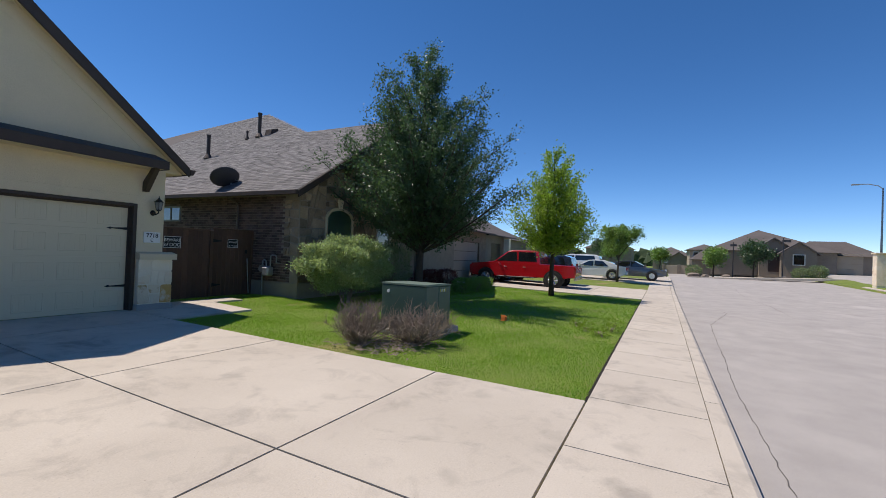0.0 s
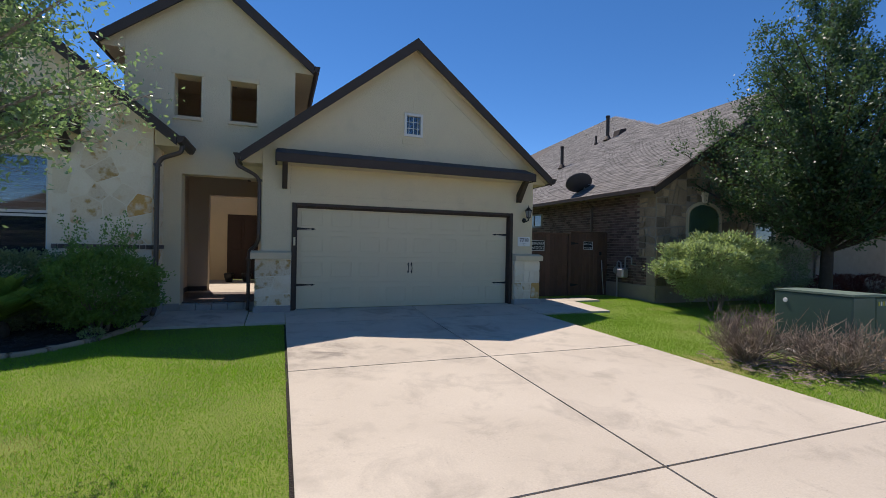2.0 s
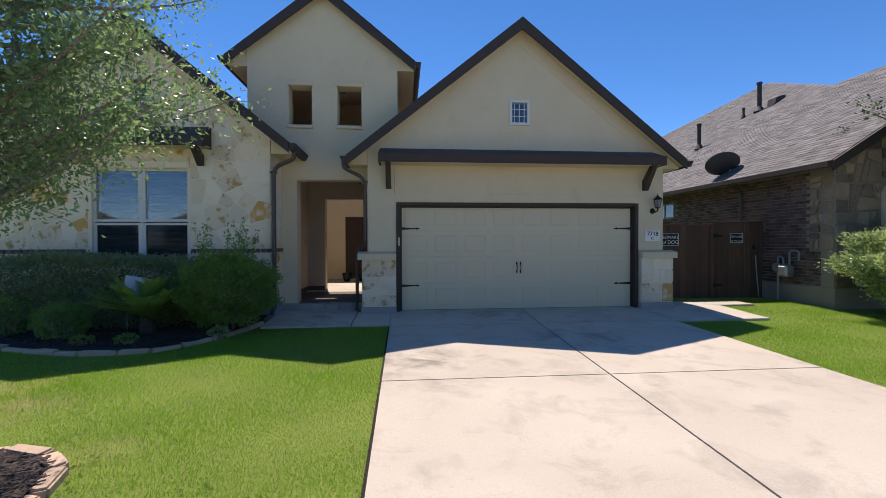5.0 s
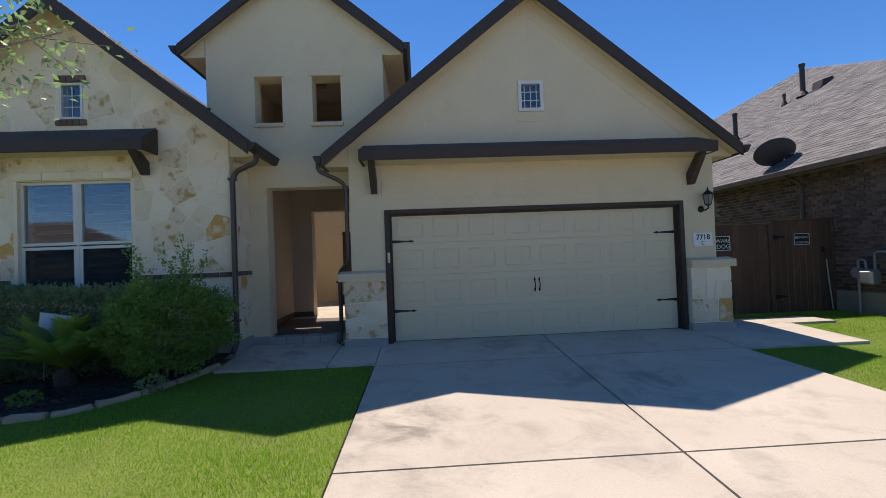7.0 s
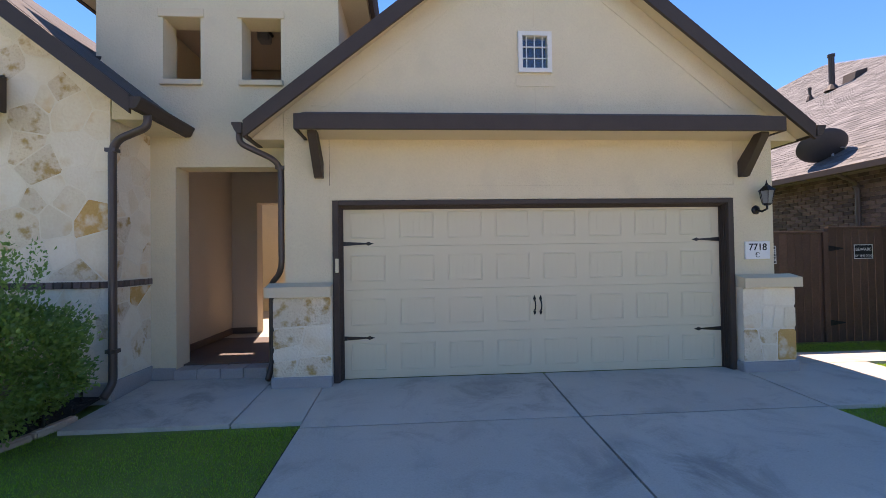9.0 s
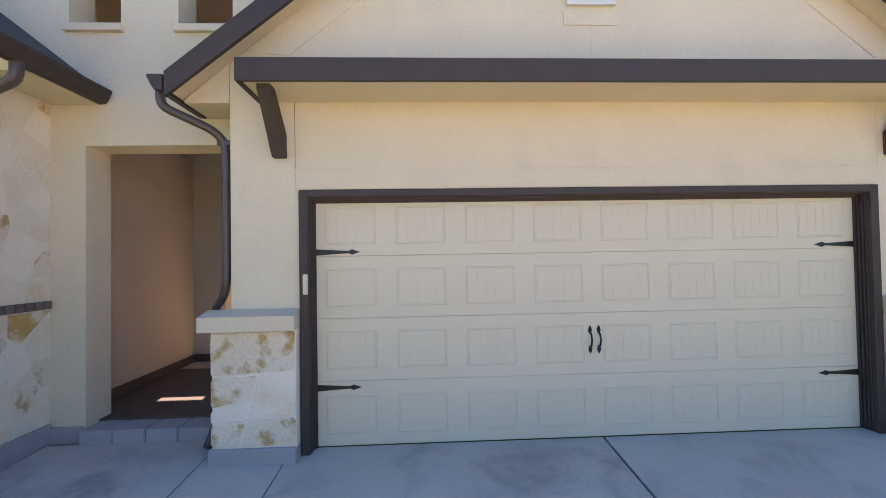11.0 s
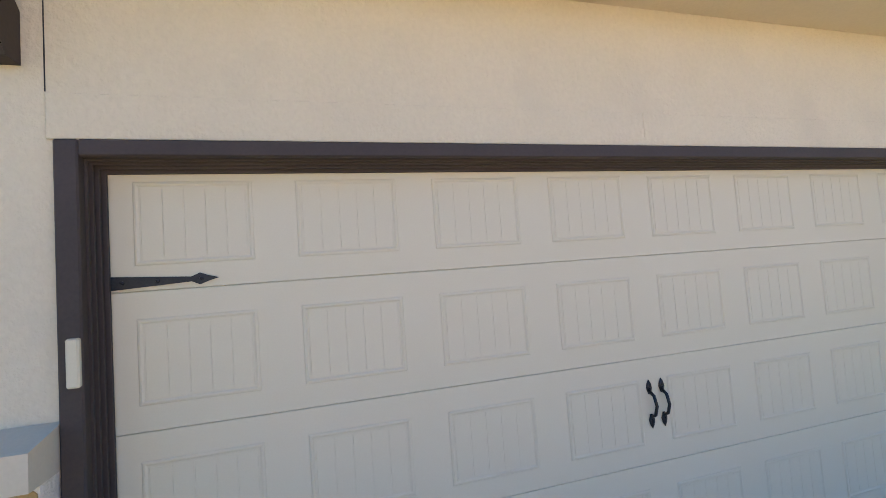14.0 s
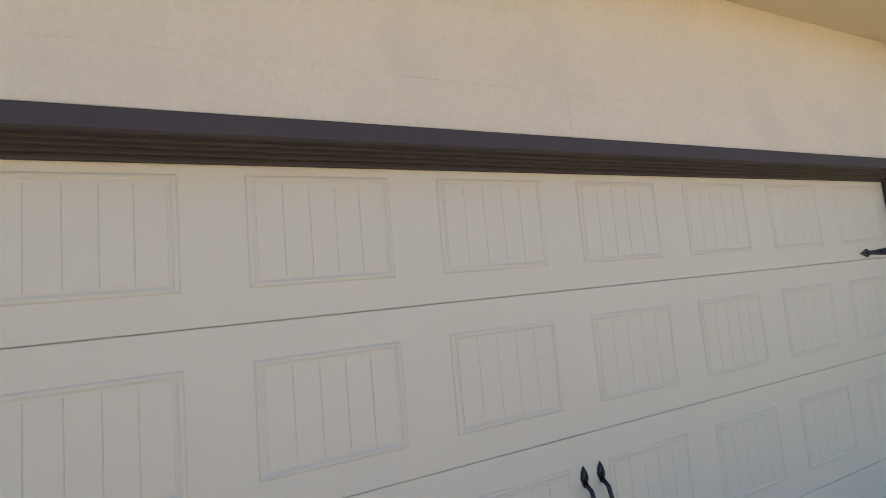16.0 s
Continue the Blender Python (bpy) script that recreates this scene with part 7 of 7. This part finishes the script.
part("cap", bm, STUCCO_TRIM, pil)
tf = thing("timber_fence", (43.3, -26.5, pz), "orange-brown horizontal board fence beside the pillar", "fence")
CEDAR = material("new_cedar", (0.36, 0.16, 0.07), (0.26, 0.11, 0.05), scale=3, fine=30, rough=0.8, vary=0.2)
for k in range(13):
    bm = bmesh.new()
    box(bm, 43.3, 43.35, -31.0, -24.62, pz + 0.12 + 0.165 * k, pz + 0.12 + 0.165 * k + 0.15, 0.004)
    part("board", bm, CEDAR, tf)
sl = thing("street_lamp", (62, -30.45, gz(62, -26)), "tall grey street lamp with a curved arm", "street lamp")
zl = gz(62, -26)
bm = bmesh.new()
tube(bm, [(62, -30.45, zl), (62, -30.45, zl + 9.4)], [0.12, 0.07], 10)
part("pole", bm, GREY_PAINT, sl)
bm = bmesh.new()
tube(bm, [(62, -30.45, zl + 9.3), (62, -30.05, zl + 9.65), (62, -29.25, zl + 9.85), (62, -28.45, zl + 9.85)], 0.045, 8)
part("arm", bm, GALV, sl)
bm = bmesh.new()
box(bm, 61.85, 62.15, -28.55, -27.85, zl + 9.76, zl + 9.90, 0.04)
part("head", bm, GALV, sl)
for k, (x, y, h, r) in enumerate(((57, -14.9, 3.0, 1.2), (57.0, -18.6, 3.9, 1.6), (70, -9.5, 3.2, 1.3), (52, 3, 4.2, 1.9), (74, -2.5, 4.2, 1.9), (88, 1, 5, 2.4))):
    tree("street_tree", (x, y, gz(x, y)), h, 0.1, 1.2, (h * 0.62, r, h * 0.36), (0.22, 0.12), (BARK_DARK, LEAF_ELM if k % 2 else LEAF_BUSH), 80 + k, limbs=9, twigs=7, per=12, label="small leafy tree in a far front garden", group="far garden trees")
for k, (x, y) in enumerate(((57, -22.7), (56.6, -23.9), (57.5, -13.0))):
    shrub("round_shrub", (x, y, gz(x, y)), (0.75, 0.75, 0.6), (0.16, 0.09), 1600, LEAF_HEDGE, 90 + k, "dark clipped shrub in a far front garden", 2.4, 0.02, group="far shrubs")
for x, y, h, arm in ((57, -16.7, 3.9, 0), (57, -21.1, 4.4, 1)):
    post = thing("sign_post", (x, y, gz(x, y)), "thin grey steel post beside the far street", "post", "posts at the junction")
    bm = bmesh.new()
    tube(bm, [(x, y, gz(x, y) - 0.1), (x, y, gz(x, y) + h)], 0.05, 8)
    part("pole", bm, DISH_GREY, post)
    bm = bmesh.new()
    box(bm, x - 0.02, x + 0.02, y - 0.35 * arm - 0.3, y + 0.3 - 0.2 * arm, gz(x, y) + h - 0.45, gz(x, y) + h - 0.2, 0.01)
    part("sign_plate", bm, DISH_GREY, post)
rock_rng = random.Random(77)
for x, y, q in ((56.5, -21.1, 0.5), (55.5, -12.9, 0.7), (55.4, -14.0, 0.4), (55.6, -16.0, 0.5), (55.8, -19.0, 0.35)):
    bm = bmesh.new()
    bmesh.ops.create_icosphere(bm, subdivisions=2, radius=1.0)
    for v in bm.verts:
        v.co *= rock_rng.uniform(0.82, 1.12)
    bmesh.ops.transform(bm, matrix=Matrix.Translation((x, y, gz(x, y) + 0.12)) @ Matrix.Diagonal((q * 0.8, q, q * 0.55, 1)), verts=bm.verts)
    solo("boulder", bm, FAR_STONE, "pale weathered boulder in the gravel bed", "boulder", group="boulders across the junction")
rocks = thing("gravel_bed", (56, -18, gz(56, -18)), "brown gravel bed with boulders before the far house", "gravel")
bm = bmesh.new()
sheet(bm, [54.5, 60.5], [-23, -12.5], 0.0)
part("gravel", bm, material("brown_gravel", (0.22, 0.16, 0.11), (0.12, 0.09, 0.065), scale=3, fine=20, rough=0.95), rocks)
far_walk = bmesh.new()
sheet(far_walk, [52.8, 54.3], [-60, -30, -12], 0.02, 0.2)
sheet(far_walk, [54.3, 61], [-29, -23.2], 0.012, 0.2)
solo("pavement_far", far_walk, CONCRETE, "pale concrete sidewalk and drive across the junction", "sidewalk", "structure")
woods = bmesh.new()
rw = np.random.default_rng(12)
for k in range(420):
    a = rw.uniform(-0.16, 1.3)
    dist = rw.uniform(150, 260)
    x, y = dist * math.cos(a), dist * math.sin(a)
    r = rw.uniform(2.0, 4.2)
    c = Vector((x, y, gz(x, min(y, 60)) + r * 0.55))
    m = Matrix.Translation(c) @ Matrix.Diagonal((r, r, r * rw.uniform(0.7, 1.0), 1))
    res = bmesh.ops.create_icosphere(woods, subdivisions=2, radius=1.0, matrix=m)
    for v in res["verts"]:
        v.co += Vector(rw.normal(size=3)) * r * 0.2
solo("far_woods", woods, FAR_WOODS, "low dark green woods on the horizon", "woods", "stuff")


# ---- grass blades ----
def blades(name, n, x0, x1, y0, y1, keep, h, w, label, seed, mat=GRASS):
    r = np.random.default_rng(seed)
    x, y = r.uniform(x0, x1, n), r.uniform(y0, y1, n)
    ok = keep(x, y)
    x, y = x[ok], y[ok]
    n = len(x)
    z = np.interp(y, PROFILE_Y, PROFILE_Z) - 0.032
    a = r.uniform(0, 2 * np.pi, n)
    patch = 0.75 + 0.35 * np.sin(x * 2.1 + np.sin(y * 1.7)) * np.sin(y * 2.3 + 1)
    hh, ww = h * r.uniform(0.5, 1.15, n) * patch, w * r.uniform(0.6, 1.2, n)
    tilt = r.normal(size=(n, 2)) * 0.45 * hh[:, None]
    p0 = np.stack([x - np.cos(a) * ww / 2, y - np.sin(a) * ww / 2, z], 1)
    p1 = np.stack([x + np.cos(a) * ww / 2, y + np.sin(a) * ww / 2, z], 1)
    p2 = np.stack([x + tilt[:, 0], y + tilt[:, 1], z + hh], 1)
    v = np.concatenate([p0, p1, p2], 1).reshape(-1, 3)
    me = bpy.data.meshes.new(name)
    me.vertices.add(3 * n)
    me.vertices.foreach_set("co", v.ravel())
    me.loops.add(3 * n)
    me.loops.foreach_set("vertex_index", np.arange(3 * n))
    me.polygons.add(n)
    me.polygons.foreach_set("loop_start", np.arange(0, 3 * n, 3))
    me.polygons.foreach_set("loop_total", np.full(n, 3))
    me.update()
    me.materials.append(mat)
    tagged(new(name, me), label, "grass", kind="stuff")


def front_lawn(x, y):
    lim = np.interp(x, [-8.6, -6.4, -4.7, -3.5, -2.93, -2.58, -2.42, -2.38, 0], [-1.5, -1.85, -2.45, -2.52, -2.05, -1.3, -0.75, -1.1, -1.1])
    return (y < lim - 0.04) & (((x - TC[0]) / 0.8) ** 2 + ((y - TC[1]) / 0.72) ** 2 > 1)


def side_lawn(x, y):
    on_walk = (x < 6.92) & (y > -1.24)
    on_walk |= (x < 7.92) & (y > 0.13) & (y < 0.77)
    return ~on_walk & ~((x > 6.95) & (x < 8.33) & (y > -6.0) & (y < -4.68)) & (y < 1.4)


WORN = ((-2.15, -5.35, 0.42), (-3.3, -4.3, 0.6), (-1.8, -6.3, 0.45), (-4.6, -4.0, 0.7), (-1.2, -7.4, 0.4), (6.3, -5.6, 0.8), (8.6, -1.2, 0.5), (-0.9, -3.4, 0.3))


def worn(x, y):
    """How bare and dry the lawn is, from 0 to 1."""
    w = np.zeros_like(x)
    for cx, cy, rad in WORN:
        w = np.maximum(w, np.exp(-(((x - cx) / rad) ** 2 + ((y - cy) / (0.6 * rad)) ** 2)))
    return np.clip(w + 0.22 * np.sin(3.1 * x + 2 * np.sin(1.3 * y)) * np.sin(2.7 * y + np.sin(2.1 * x)) - 0.05, 0, 1)


def lush(lawn):
    return lambda x, y: lawn(x, y) & ((x * 7919.13 + y * 104.729) % 1.0 > 0.85 * worn(x, y))


def straw(lawn):
    return lambda x, y: lawn(x, y) & ((x * 7919.13 + y * 104.729) % 1.0 < 0.04 + worn(x, y))


blades("grass_blades", 420000, -8.8, -0.12, -9.02, -0.7, lush(front_lawn), 0.036, 0.0065, "short bright green lawn grass", 71)
blades("grass_blades", 190000, 5.155, 9.25, -9.02, 1.4, lush(side_lawn), 0.038, 0.0065, "short bright green lawn grass by the driveway", 72)
blades("dry_grass", 110000, -8.8, -0.11, -9.03, -0.7, straw(front_lawn), 0.026, 0.006, "straw-coloured dry grass in worn patches of lawn", 75, DRY_GRASS)
blades("dry_grass", 50000, 5.145, 9.25, -9.03, 1.4, straw(side_lawn), 0.026, 0.006, "straw-coloured dry grass by the driveway", 76, DRY_GRASS)
blades("grass_blades", 90000, 9.25, 20.6, -9.05, -1.0, side_lawn, 0.045, 0.014, "short green lawn grass next door", 73)

# tar-filled cracks in the asphalt
cracks = thing("road_cracks", (12, -12, gz(12, -12)), "thin dark tar-filled cracks in the asphalt", "road cracks", kind="structure")
for path in (((4.0, -10.77), (5.28, -10.775), (6.17, -10.78), (7.45, -10.775), (9.82, -10.9), (12.31, -10.98), (15.1, -11.12), (19.1, -11.98), (20.0, -11.86)), ((19.1, -13.98), (24.0, -14.2), (31.0, -14.0), (40.0, -14.6))):
    bm = bmesh.new()
    r = random.Random(len(path))
    pts = []
    for (xa, ya), (xb, yb) in zip(path, path[1:]):
        for k in range(10):
            f = k / 10
            pts.append((xa + (xb - xa) * f, ya + (yb - ya) * f + r.uniform(-0.012, 0.012)))
    low = []
    for x, y in pts:
        w = r.uniform(0.002, 0.006)
        low.append((bm.verts.new((x, y - w, gz(x, y) + 0.004)), bm.verts.new((x, y + w, gz(x, y) + 0.004))))
    for a, b in zip(low, low[1:]):
        bm.faces.new((a[0], b[0], b[1], a[1]))
    part("crack", bm, SHINGLE_DARK, cracks)
# houses and trees across the street, behind the walk's start: unseen, added for window reflections
for k, x in enumerate((-64, -43, -22, -2, 18)):
    far_house_x = thing("house", (x, -36, 0.3), "unseen tan house with a brown hipped roof, added for window reflections", "house", "far houses")
    bm = bmesh.new()
    box(bm, x, x + 13, -44, -34, -0.2, 3.1)
    part("wall", bm, FAR_TAN if k % 2 else FAR_STONE, far_house_x)
    bm = bmesh.new()
    a = [bm.verts.new(p) for p in ((x - 0.5, -44.5, 3.1), (x + 13.5, -44.5, 3.1), (x + 13.5, -33.5, 3.1), (x - 0.5, -33.5, 3.1))]
    b = [bm.verts.new((x + 4.5, -39, 6.4)), bm.verts.new((x + 8.5, -39, 6.4))]
    for f in ((a[0], a[1], b[1], b[0]), (a[1], a[2], b[1]), (a[2], a[3], b[0], b[1]), (a[3], a[0], b[0]), (a[3], a[2], a[1], a[0])):
        bm.faces.new(f)
    part("roof", bm, FAR_ROOF, far_house_x)
    bm = bmesh.new()
    box(bm, x + 1.5, x + 6.4, -33.998, -33.94, 0.0, 2.2)
    part("garage_door", bm, FAR_TAN, far_house_x)
    tree("street_tree", (x + 9.5, -28.5, gz(0, -28.5)), 5.6, 0.12, 1.8, (3.7, 2.0, 1.9), (0.16, 0.09), (BARK_DARK, LEAF_ELM), 130 + k, limbs=12, twigs=8, per=16, label="leafy tree in a garden across the street", group="far garden trees")
